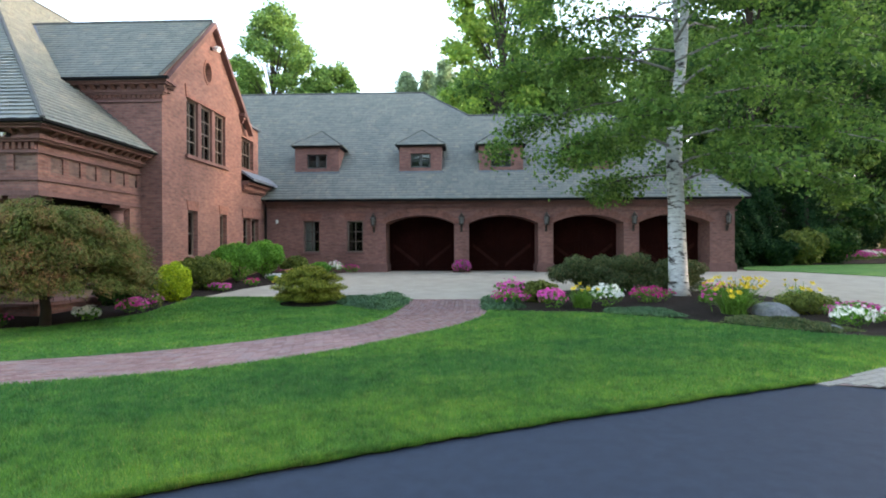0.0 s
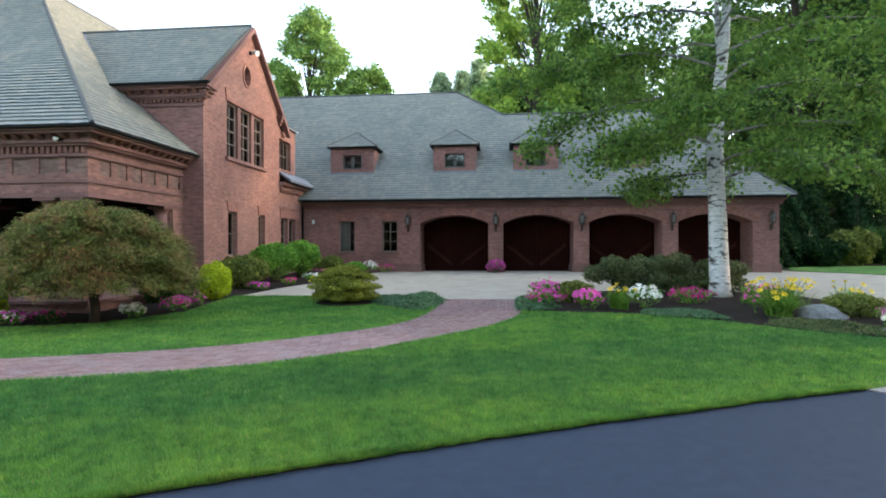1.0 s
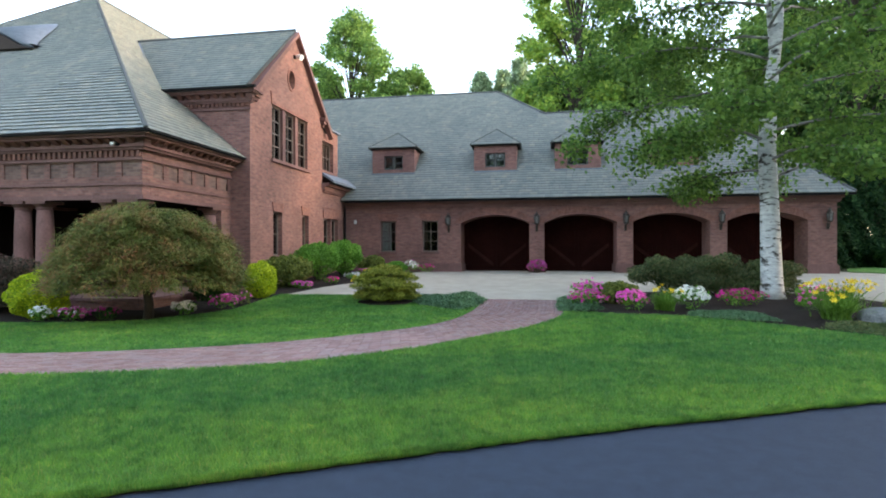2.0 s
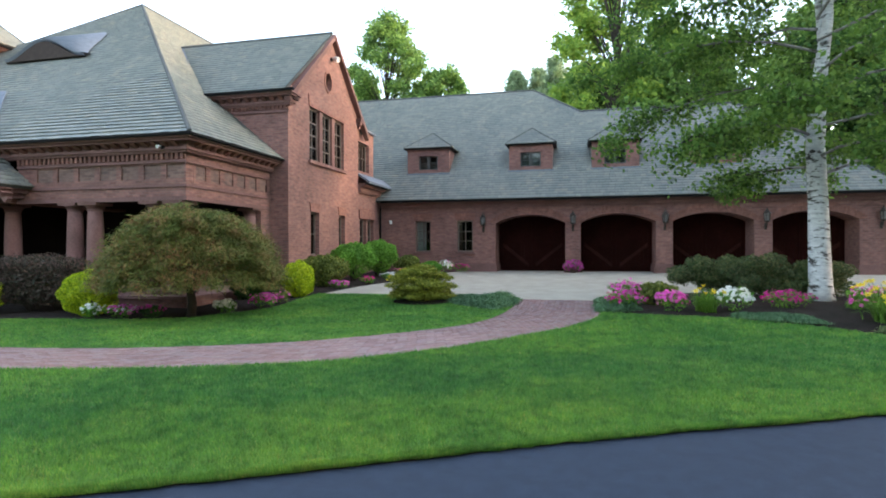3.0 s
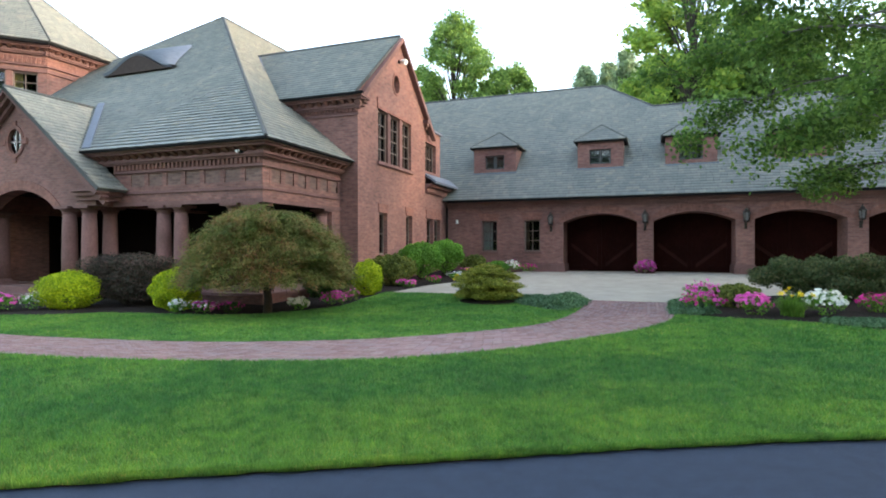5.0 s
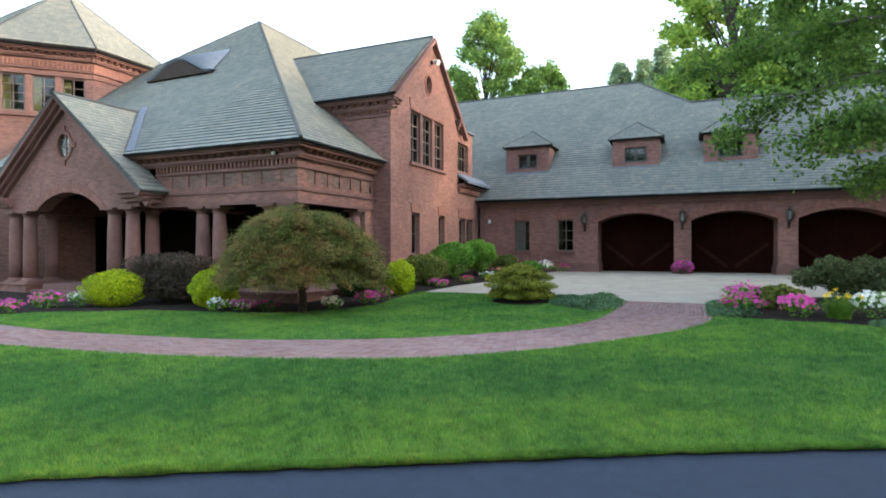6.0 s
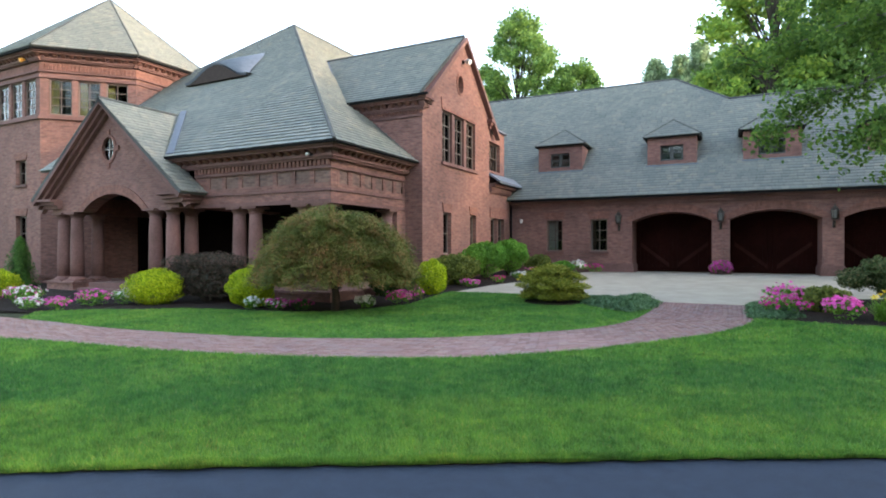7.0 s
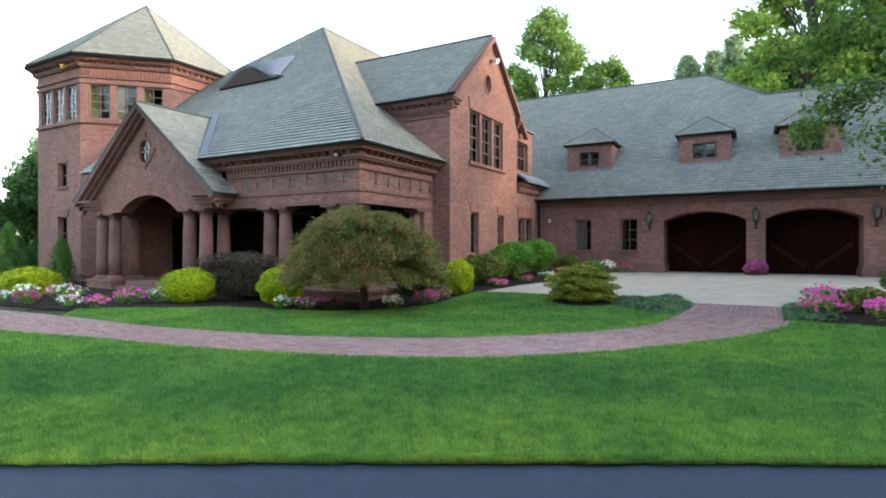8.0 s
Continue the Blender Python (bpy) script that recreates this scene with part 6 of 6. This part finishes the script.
def birch():
    rng = np.random.default_rng(202)
    x, y = 6.1, 16.2
    z = ground_z(y)
    t = thing("birch_tree", "tall white-barked birch with open green crown in the island bed", "tree", (x, y, z))
    bm = bmesh.new()
    trunk = [(0, 0, -0.05), (-0.02, 0, 0.4), (-0.05, 0, 1.4), (-0.08, 0, 2.6), (-0.14, 0, 4.0), (-0.1, 0, 5.0), (0.0, 0.05, 5.9), (0.17, 0.1, 7.2), (0.22, 0.1, 9.0), (0.3, 0.1, 11.5), (0.3, 0.1, 13.5)]
    rad = [0.33, 0.27, 0.245, 0.225, 0.215, 0.2, 0.16, 0.13, 0.1, 0.06, 0.02]
    tube(bm, [(x + a, y + b, z + c) for a, b, c in trunk], rad, 16)
    smooth(part("trunk", bm, BIRCH_BARK, t))
    bm = bmesh.new()
    tube(bm, [(x + 0.05, y, z + 6.0), (x + 0.04, y + 0.12, z + 6.7), (x + 0.0, y + 0.2, z + 7.6), (x - 0.03, y + 0.3, z + 9.5), (x - 0.2, y + 0.3, z + 12)], [0.1, 0.085, 0.07, 0.05, 0.02], 10)
    smooth(part("leader", bm, BIRCH_BARK, t, "second white leader"))
    tw = bmesh.new()
    pts, outs = [], []
    for k in range(34):
        h = 3.2 + 9.3 * (k / 33) ** 1.05
        a = 2.399 * k + rng.uniform(-0.25, 0.25)
        L = (4.4 + 2.6 * math.sin(min(1.0, (h - 2.6) / 4.0) * math.pi / 2)) * (1 - 0.6 * max(0, (h - 7) / 7)) * rng.uniform(0.8, 1.12)
        if abs(math.sin(a)) > 0.75:
            L *= 0.75
        if math.cos(a) < -0.3:
            L *= 0.74
        w = Vector((math.cos(a), math.sin(a), 0))
        up = rng.uniform(0.12, 0.4)
        o = Vector((x - 0.1, y, z + h))
        line = [o + w * L * s + Vector((0, 0, L * (up * s * 1.6 - (up * 1.1 + 0.24) * s * s))) for s in (0, 0.2, 0.42, 0.65, 0.85, 1.0)]
        bm = bmesh.new()
        r0 = 0.042 if h < 8 else 0.028
        tube(bm, line, [r0, r0 * 0.85, r0 * 0.65, r0 * 0.45, r0 * 0.28, 0.006], 7)
        part("limb", bm, LIMB_BARK, t)
        for j in range(21):
            s = rng.uniform(0.22, 1.0)
            i = min(4, int(s * 5))
            c = line[i].lerp(line[i + 1], s * 5 - i)
            b = a + rng.choice([-1, 1]) * rng.uniform(0.4, 1.3)
            l2 = rng.uniform(0.5, 1.5) * (1.15 - 0.45 * s)
            e = c + Vector((math.cos(b), math.sin(b), 0)) * l2 + Vector((0, 0, rng.uniform(-0.55, 0.25)))
            tube(tw, [c, c.lerp(e, 0.5) + Vector((0, 0, 0.08)), e], [0.014, 0.01, 0.004], 4)
            n = int(rng.uniform(44, 128))
            q = rng.uniform(0.15, 1.1, (n, 1))
            pp = np.array(c)[None] + (np.array(e) - np.array(c))[None] * q + rng.normal(0, 1, (n, 3)) * np.array([0.2, 0.2, 0.16])
            pp[:, 2] -= 0.14 * q[:, 0] ** 2
            pts.append(pp)
    tagged(part("twig_spray", tw, BARK, t), kind="stuff")
    p = np.concatenate(pts)
    p = p[p[:, 2] > np.where(p[:, 0] < x, 3.1, 2.75) + 0.25 * np.sin(p[:, 0] * 2.3)]
    d = np.tile((0.0, -0.3, 0.6), (len(p), 1))
    part("crown", leaves("crown", p, d, 0.068, BIRCH_LEAF, rng, 0.9, 0.62), BIRCH_LEAF, t)


birch()


# ---------------------------------------------------------------- woods
def broad_tree(name, at, height, crown, base, material, label, seed, lobes_n=22, count=9000, size=0.2, group="woodland trees", puff=1.0):
    rng = np.random.default_rng(seed)
    x, y = at
    z = ground_z(y) - 0.03
    t = thing(name, label, "tree", (x, y, z), group)
    bm = bmesh.new()
    r = (0.018 if height < 15 else 0.011) * height
    tube(bm, [(x, y, z - 0.1), (x + 0.1, y, z + height * 0.3), (x - 0.1, y, z + height * 0.6), (x, y, z + height * 0.92)], [r, r * 0.8, r * 0.5, r * 0.1], 9)
    part("trunk", bm, BARK, t)
    lobes = []
    for k in range(lobes_n):
        bm = bmesh.new()
        h = base + (height - base) * ((k + 0.6) / lobes_n) ** 0.85
        f = (h - base) / (height - base)
        a = 2.399 * k + rng.uniform(-0.4, 0.4)
        rr = crown * (0.45 + 0.75 * math.sin(math.pi * min(1, f * 0.8 + 0.15))) * rng.uniform(0.35, 0.95) * (1 - 0.55 * f ** 3)
        s = crown * rng.uniform(0.26, 0.42) * puff
        c = (rr * math.cos(a), rr * math.sin(a), h)
        lobes.append((*c, s, s, s * 0.62))
        tube(bm, [(x, y, z + h * 0.72), (x + c[0] * 0.5, y + c[1] * 0.5, z + h * 0.9), (x + c[0], y + c[1], z + h)], [r * 0.3, r * 0.2, r * 0.06], 6)
        part("limb", bm, BARK, t)
    p, d = lobe_points(rng, lobes, count, 0.3)
    p = p + rng.normal(0, size * (0.6 if puff == 1.0 else 1.5), p.shape) + np.array([x, y, z])
    d = unit(d + np.array([0, 0, 0.5]))
    part("crown", leaves("crown", p, d, size, material, rng, 0.6, 0.62), material, t)
    return t


def conifer(at, height, r, material, label, seed, size=0.2, count=6000, base=0.0, group="conifers", taper=0.8):
    rng = np.random.default_rng(seed)
    x, y = at
    z = ground_z(y) - 0.03
    t = thing("conifer", label, "tree", (x, y, z), group)
    bm = bmesh.new()
    tube(bm, [(x, y, z - 0.1), (x, y, z + height * 0.98)], [0.015 * height, 0.02], 8)
    part("trunk", bm, BARK, t)
    u = rng.uniform(0, 1, count) ** 1.3
    tier = np.floor(u * height / (0.055 * height + 0.25)) * 0.7
    a = rng.uniform(0, 2 * math.pi, count)
    gap = 0.72 + 0.28 * np.cos(5 * a + tier * 2.1)
    rr = r * (1 - u) ** taper * np.sqrt(rng.uniform(0.15, 1, count)) * gap
    h = base + u * (height - base) - 0.12 * rr + rng.normal(0, 0.04 * height / 6, count)
    p = np.column_stack([x + rr * np.cos(a), y + rr * np.sin(a), z + np.maximum(h, 0.1)])
    d = np.column_stack([np.cos(a), np.sin(a), np.full(count, 0.9)])
    part("crown", leaves("crown", p, d, size, material, rng, 0.4, 0.35), material, t)
    return t


# behind the garage
broad_tree("oak_tree", (-18.7, 54), 24.0, 5.6, 9.5, TREE_LEAF, "tall leafy tree with open crown behind the garage roof", 301, 58, 22000, 0.17, puff=0.55)
broad_tree("oak_tree", (-12.6, 54), 18.4, 4.4, 8.0, TREE_LEAF, "rounded bright green tree behind the garage roof", 302, 48, 15000, 0.17, puff=0.6)
broad_tree("oak_tree", (-22.5, 57), 18.5, 4.0, 8.0, TREE_LEAF, "green tree behind the gable", 303, 20, 8000, 0.24)
broad_tree("oak_tree", (-16.0, 58), 17.0, 4.5, 8.0, TREE_LEAF, "green tree low behind the ridge", 304, 20, 8000, 0.24)
for k, (a, b, h) in enumerate(((-7.6, 72, 23.5), (-4.9, 75, 24.5), (-2.6, 72, 25), (-6.2, 78, 22.5))):
    broad_tree("pine_tree", (a, b), h, 2.3, 12.0, HAZE_LEAF, "distant pine beyond the ridge, haze painted into its pale leaves", 310 + k, 44, 9000, 0.2, "distant pines", 0.5)
broad_tree("maple_tree", (2.9, 44), 25.5, 4.2, 8.0, SUN_TINT_LEAF, "large maple behind the garage, sunlight put into its leaf colour", 320, 60, 17000, 0.19, puff=0.62)
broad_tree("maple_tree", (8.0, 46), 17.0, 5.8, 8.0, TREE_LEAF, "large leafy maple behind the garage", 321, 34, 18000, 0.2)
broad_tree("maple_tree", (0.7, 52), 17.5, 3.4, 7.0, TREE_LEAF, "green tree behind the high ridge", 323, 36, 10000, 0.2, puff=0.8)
broad_tree("maple_tree", (4.0, 50), 17.0, 5.0, 5.0, DARK_LEAF, "tree behind the lower ridge, shade put into its leaf colour", 322, 24, 9000, 0.22)

# woods beside the garage and round the right side of the place
WOODS = [(15.5, 41, 16.5, 4.6), (20, 40, 24, 5.4), (24.5, 42, 27, 5.6), (30, 54, 25, 5.6), (37, 59, 27, 6), (43, 62, 26, 6), (49, 64, 27, 6.2), (56, 66, 26, 6.5), (17.5, 47, 18, 5), (27, 51, 30, 6.4), (37, 57, 30, 6.5), (48, 63, 31, 7)]
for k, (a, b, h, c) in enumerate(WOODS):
    broad_tree("woodland_tree", (a, b), h, c, 4.5 if k % 2 else 2.5, DARK_LEAF if k % 3 else TREE_LEAF, ("green woodland tree, shade put into its leaf colour", "light green woodland tree at the wood's edge")[k % 3 == 0], 330 + k, 32, 13000, 0.22)
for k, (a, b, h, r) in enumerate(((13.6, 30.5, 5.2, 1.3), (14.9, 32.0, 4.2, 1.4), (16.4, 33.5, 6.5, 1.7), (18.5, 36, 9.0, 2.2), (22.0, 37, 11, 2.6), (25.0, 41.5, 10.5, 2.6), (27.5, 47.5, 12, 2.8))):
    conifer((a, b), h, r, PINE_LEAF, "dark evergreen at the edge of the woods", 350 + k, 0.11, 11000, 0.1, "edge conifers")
for k, (a, b, r, h) in enumerate(((17.4, 32.2, 1.4, 1.6), (19.8, 33.8, 1.6, 2.2), (22.4, 35.4, 1.8, 2.4), (26.2, 45.2, 2.0, 2.8), (28.0, 46.5, 2.2, 3.0), (32.5, 51.0, 2.6, 3.4), (37.5, 55.5, 2.8, 3.8), (43, 60, 2.8, 3.8))):
    shrub("woodland_shrub", (a, b), mound(r, r * 0.8, h, 10, R0, 0.75), 6500, 0.11, (PINE_LEAF, OLIVE_LEAF, DARK_LEAF)[k % 3], ("dark green shrub at the edge of the woods", "yellow-green shrub at the edge of the woods", "dark green shrub at the edge of the woods")[k % 3], group="woodland shrubs", seed=370 + k)

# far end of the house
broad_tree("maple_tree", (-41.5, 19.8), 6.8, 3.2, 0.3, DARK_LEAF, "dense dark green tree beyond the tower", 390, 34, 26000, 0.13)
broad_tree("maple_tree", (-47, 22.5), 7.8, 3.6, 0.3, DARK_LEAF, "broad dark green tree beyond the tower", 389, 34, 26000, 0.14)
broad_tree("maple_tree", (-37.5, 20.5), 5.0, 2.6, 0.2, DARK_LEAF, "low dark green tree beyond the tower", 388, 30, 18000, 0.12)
broad_tree("maple_tree", (-60, 36), 13.0, 4.5, 2.0, HAZE_LEAF, "distant tree beyond the tower, haze painted into its pale leaves", 391, 24, 9000, 0.3)
broad_tree("maple_tree", (-68, 33), 12.5, 5.0, 3.0, HAZE_LEAF, "distant tree beyond the lawn, haze painted into its pale leaves", 392, 24, 9000, 0.3)
conifer((-28.8, 12.0), 2.7, 1.0, ARBOR_LEAF, "green conical arborvitae by the lawn", 393, 0.045, 16000, 0.0, "arborvitae", 0.5)
conifer((-24.9, 12.2), 2.0, 0.72, ARBOR_LEAF, "green conical arborvitae against the tower", 394, 0.04, 14000, 0.0, "arborvitae", 0.5)
shrub("evergreen_shrub", (-31.5, 14.5), mound(1.2, 1.0, 1.7, 10, R0, 0.7), 6000, 0.07, DARK_LEAF, "dark green shrub beyond the tower", seed=395)

# the woods go on unseen round the right side, sized to block sun
for k, (a, b, h, c) in enumerate(((40, 22, 19.5, 6), (43, 14, 20, 6.5), (41, 6, 19, 6), (45, -2, 20.5, 6.5), (42, -10, 19.5, 6), (46, -19, 20.5, 6.5), (50, 30, 21.5, 6.0), (52, 8, 22, 6.5), (53, -8, 22, 7), (56, -28, 21, 7))):
    broad_tree("woodland_tree", (a, b), h, c, 1.0, DARK_LEAF, "unseen leafy tree beyond the drive that blocks the low sun", 420 + k, 30, 9000, 0.3)
# deep woods, leaf colours lit or shaded; the last three stand out of view
for k, (a, b) in enumerate(((14, 70), (22, 78), (30, 72), (39, 74), (48, 78), (58, 80), (62, 68), (66, 52), (60, 40))):
    broad_tree("woodland_tree", (a, b), (16 if k < 2 else 20 if k == 8 else 24 + 2 * (k % 3)), 7.5, 1.0, TREE_LEAF if k % 2 else DARK_LEAF, ("tree deep in the woods, shade put into its leaf colour", "light green tree deep in the woods, coloured for sunlit gaps")[k % 2], 450 + k, 34, 9000, 0.36)

# unseen trees added across the road to darken glass and south faces
for k in range(12):
    broad_tree("woodland_tree", (-34 + k * 7.2, -33 - 4 * (k % 3)), 25 if k in (4, 5, 6) else 15 + 1.2 * (k * 5 % 4), 6.5, 0.8, DARK_LEAF, "unseen leafy tree added across the road to darken reflections", 480 + k, 30, 8000, 0.34)

# ---------------------------------------------------------------- small fixtures
def floodlight(at, F, label, material, name="floodlight", k=1.0):
    o = F.p(*at)
    t = thing(name, label, "lamp", tuple(o))
    u, n, z = at
    bm = bmesh.new()
    box(bm, F, u - 0.06, u + 0.06, n, n + 0.04, z - 0.06, z + 0.06)
    tube(bm, [F.p(u, n + 0.03, z), F.p(u, n + 0.14, z + 0.03)], [0.018, 0.018], 6)
    part("mount", bm, DARK_METAL, t)
    bm = bmesh.new()
    tube(bm, [F.p(u, n + 0.1, z + 0.02), F.p(u - 0.03 * k, n + 0.1 + 0.1 * k, z), F.p(u - 0.06 * k, n + 0.1 + 0.24 * k, z - 0.06 * k)], [0.05 * k, 0.09 * k, 0.11 * k], 12)
    part("housing", bm, material, t)


floodlight((20.0, 0.0, 8.85), GABLE, "white floodlight high on the brick gable", WHITE_PLASTIC)
floodlight((-10.45, 0.16, 4.22), FRONT, "small white security lamp under the cornice", WHITE_PLASTIC, "security_lamp", 0.42)
floodlight((2.9, 0.1, 9.5), T_FACES[0], "amber lamp under the tower cornice", AMBER, k=0.8)
bm = bmesh.new()
box(bm, GAR, -8.72, -8.62, 0.0, 0.06, 2.72, 2.9)
b = part("alarm_box", bm, WHITE_PLASTIC, None)
tagged(b, "small white alarm box on the brick wall", "alarm")


# ---------------------------------------------------------------- lawn blades
def blades(name, outline, count, low, high, wide, seed, parent, weight):
    rng = np.random.default_rng(seed)
    P = np.array(outline)
    lo, hi = np.maximum(P.min(0), (-26, -4)), P.max(0)
    got = []
    total = 0
    while total < count:
        q = rng.uniform(lo, hi, (count * 2, 2))
        dist = np.hypot(q[:, 0], q[:, 1])
        q = q[(rng.uniform(0, 1, len(q)) < np.minimum(1, (weight / np.maximum(dist, 0.5)) ** 1.5)) & (q[:, 1] > -0.25 * np.abs(q[:, 0]) + 0.5)]
        q = q[inside(q, P)]
        got.append(q)
        total += len(q)
    q = np.concatenate(got)[:count]
    n = len(q)
    dist = np.hypot(q[:, 0], q[:, 1])
    z = RISE * np.clip((q[:, 1] - RISE0) / (RISE1 - RISE0), 0, 1) + 0.015
    b = np.column_stack([q, z])
    a = rng.uniform(0, 2 * math.pi, n)
    w = (wide * np.maximum(0.7, dist / 6.0) * rng.uniform(0.7, 1.3, n))[:, None]
    side = np.column_stack([np.cos(a), np.sin(a), np.zeros(n)]) * w
    h = rng.uniform(low, high, n)
    lean = rng.normal(0, 0.45, (n, 2)) * h[:, None]
    tip = b + np.column_stack([lean, h])
    me = quads_mesh("blades", np.stack([b - side, b + side, tip], 1), BLADE)
    tagged(part("blades", me, BLADE, parent), kind="stuff")


blades("lawn", LAWN_NEAR, 560000, 0.02, 0.065, 0.0045, 11, lawn_near, 5.0)
blades("lawn", LAWN_HOUSE, 110000, 0.02, 0.05, 0.0045, 12, lawn_house, 12.0)


def edge_tufts():
    """Longer blades that hang over the cut edge by the asphalt."""
    rng = np.random.default_rng(23)
    c = np.array([p for p in curve_points(ROAD_EDGE, 60) if p[0] > -9])
    n = 80000
    i = rng.integers(0, len(c) - 1, n)
    f = rng.uniform(0, 1, (n, 1))
    p = c[i] * (1 - f) + c[i + 1] * f
    t = unit(c[i + 1] - c[i])
    o = np.column_stack([t[:, 1], -t[:, 0]])
    clump = np.array([noise.noise(Vector((a * 6, b * 6, 1))) for a, b in p])
    broad = np.array([noise.noise(Vector((a * 1.7, b * 1.7, 5))) for a, b in p])
    p = p - o * (0.11 * rng.uniform(0, 1, (n, 1)) ** 1.3 - 0.03 - 0.03 * clump[:, None] - 0.03 * broad[:, None])
    b = np.column_stack([p, np.full(n, 0.015)])
    a = rng.uniform(0, 2 * math.pi, n)
    side = np.column_stack([np.cos(a), np.sin(a), np.zeros(n)]) * 0.0042
    h = rng.uniform(0.02, 0.055, n) * (1 + 0.5 * clump)
    tip = b + np.column_stack([o * (h * rng.uniform(-0.2, 0.9, n))[:, None] + rng.normal(0, 0.01, (n, 2)), h])
    tagged(part("edge_tuft", quads_mesh("edge_tuft", np.stack([b - side, b + side, tip], 1), BLADE), BLADE, lawn_near), kind="stuff")


edge_tufts()


# ---------------------------------------------------------------- brick pavers of the path
def pavers():
    rng = np.random.default_rng(17)
    N = 900
    c0 = np.array(curve_points(PATH_NEAR, 40))
    c1 = np.array(curve_points(PATH_FAR, 40))

    def even(c, n):
        s = np.concatenate([[0], np.cumsum(np.linalg.norm(np.diff(c, axis=0), axis=1))])
        t = np.linspace(0, s[-1], n)
        return np.column_stack([np.interp(t, s, c[:, 0]), np.interp(t, s, c[:, 1])])

    a, b = even(c0, N), even(c1, N)
    mid = (a + b) / 2
    length = np.linalg.norm(np.diff(mid, axis=0), axis=1).sum()
    width = np.linalg.norm(a - b, axis=1).mean()
    rows = int(width / 0.1)
    step = 0.2
    cols = int(length / step)
    quads = []
    for r in range(rows):
        v0, v1 = r / rows, (r + 1) / rows
        for k in range(cols):
            f0 = (k + (r % 2) * 0.5) * step / length
            f1 = f0 + step / length
            if f1 > 1:
                continue
            pts = []
            for f, v in ((f0, v0), (f1, v0), (f1, v1), (f0, v1)):
                i = min(N - 1.001, f * (N - 1))
                j = int(i)
                g = i - j
                A = a[j] * (1 - g) + a[j + 1] * g
                B = b[j] * (1 - g) + b[j + 1] * g
                pts.append(A + (B - A) * v)
            p = np.array(pts)
            if p[:, 0].min() < -19:
                continue
            m = p.mean(0)
            p = m + (p - m) * 0.965
            z = ground_z(m[1]) + 0.008 + rng.uniform(0, 0.005)
            quads.append(np.column_stack([p, np.full(4, z)]))
    q = np.array(quads)
    mid = q.mean(1)
    order = np.argsort(np.hypot(mid[:, 0] + 2.4, mid[:, 1] - 8.4))
    near, rest = order[:300], order[300:]
    low = q[rest].copy()
    low[:, :, 2] -= 0.012
    up = q[rest]
    sides = [np.stack([low[:, i], low[:, (i + 1) % 4], up[:, (i + 1) % 4], up[:, i]], 1) for i in range(4)]
    n = len(rest)
    co = np.concatenate([up, low], 1)
    me = bpy.data.meshes.new("paver_field")
    me.vertices.add(n * 8)
    me.vertices.foreach_set("co", co.astype(np.float32).ravel())
    idx = np.array([0, 1, 2, 3, 4, 5, 1, 0, 5, 6, 2, 1, 6, 7, 3, 2, 7, 4, 0, 3])
    me.loops.add(n * 20)
    me.loops.foreach_set("vertex_index", (np.arange(n)[:, None] * 8 + idx).astype(np.int32).ravel())
    me.polygons.add(n * 5)
    me.polygons.foreach_set("loop_start", np.arange(n * 5, dtype=np.int32) * 4)
    me.update(calc_edges=True)
    tagged(part("paver_field", me, PAVER, path), kind="stuff")
    one = bpy.data.meshes.new("paver")
    one.from_pydata([(-0.5, -0.5, 1), (0.5, -0.5, 1), (0.5, 0.5, 1), (-0.5, 0.5, 1), (-0.5, -0.5, 0), (0.5, -0.5, 0), (0.5, 0.5, 0), (-0.5, 0.5, 0)], [], [(0, 1, 2, 3), (4, 5, 1, 0), (5, 6, 2, 1), (6, 7, 3, 2), (7, 4, 0, 3)])
    one.materials.append(PAVER_ONE)
    for k in near:
        p = q[k]
        d = (p[1] + p[2] - p[0] - p[3]) / 2
        w = (p[3] + p[2] - p[0] - p[1]) / 2
        ob = new("paver", one)
        ob.parent = path
        m = p.mean(0)
        ob.matrix_basis = Matrix.LocRotScale((m[0], m[1], m[2] - 0.012), Euler((0, 0, math.atan2(d[1], d[0]))), (float(np.hypot(d[0], d[1])), float(np.hypot(w[0], w[1])), 0.012))


pavers()


def setts():
    rng = np.random.default_rng(19)
    P = np.array([(4.05, 6.65), (4.75, 6.5), (7.5, 5.5), (14, 5.75), (14, 7.6), (8.5, 8.6), (5.6, 7.6)])
    me = bpy.data.meshes.new("sett")
    me.from_pydata([(-0.5, -0.5, 1), (0.5, -0.5, 1), (0.5, 0.5, 1), (-0.5, 0.5, 1), (-0.5, -0.5, 0), (0.5, -0.5, 0), (0.5, 0.5, 0), (-0.5, 0.5, 0)], [], [(0, 1, 2, 3), (4, 5, 1, 0), (5, 6, 2, 1), (6, 7, 3, 2), (7, 4, 0, 3)])
    me.materials.append(SETT)
    a = radians(28)
    n = 0
    for i in range(-40, 60):
        for j in range(-40, 40):
            u, v = i * 0.22 + (j % 2) * 0.11, j * 0.14
            x, y = 5.5 + u * math.cos(a) - v * math.sin(a), 7.0 + u * math.sin(a) + v * math.cos(a)
            if x < 9.0 and inside(np.array([(x, y)]), P)[0] and n < 300:
                ob = new("sett", me)
                ob.parent = apron
                ob.matrix_basis = Matrix.LocRotScale((x, y, ground_z(y) + 0.001), Euler((0, 0, a)), (0.205, 0.125, 0.012 + rng.uniform(0, 0.004)))
                n += 1


setts()
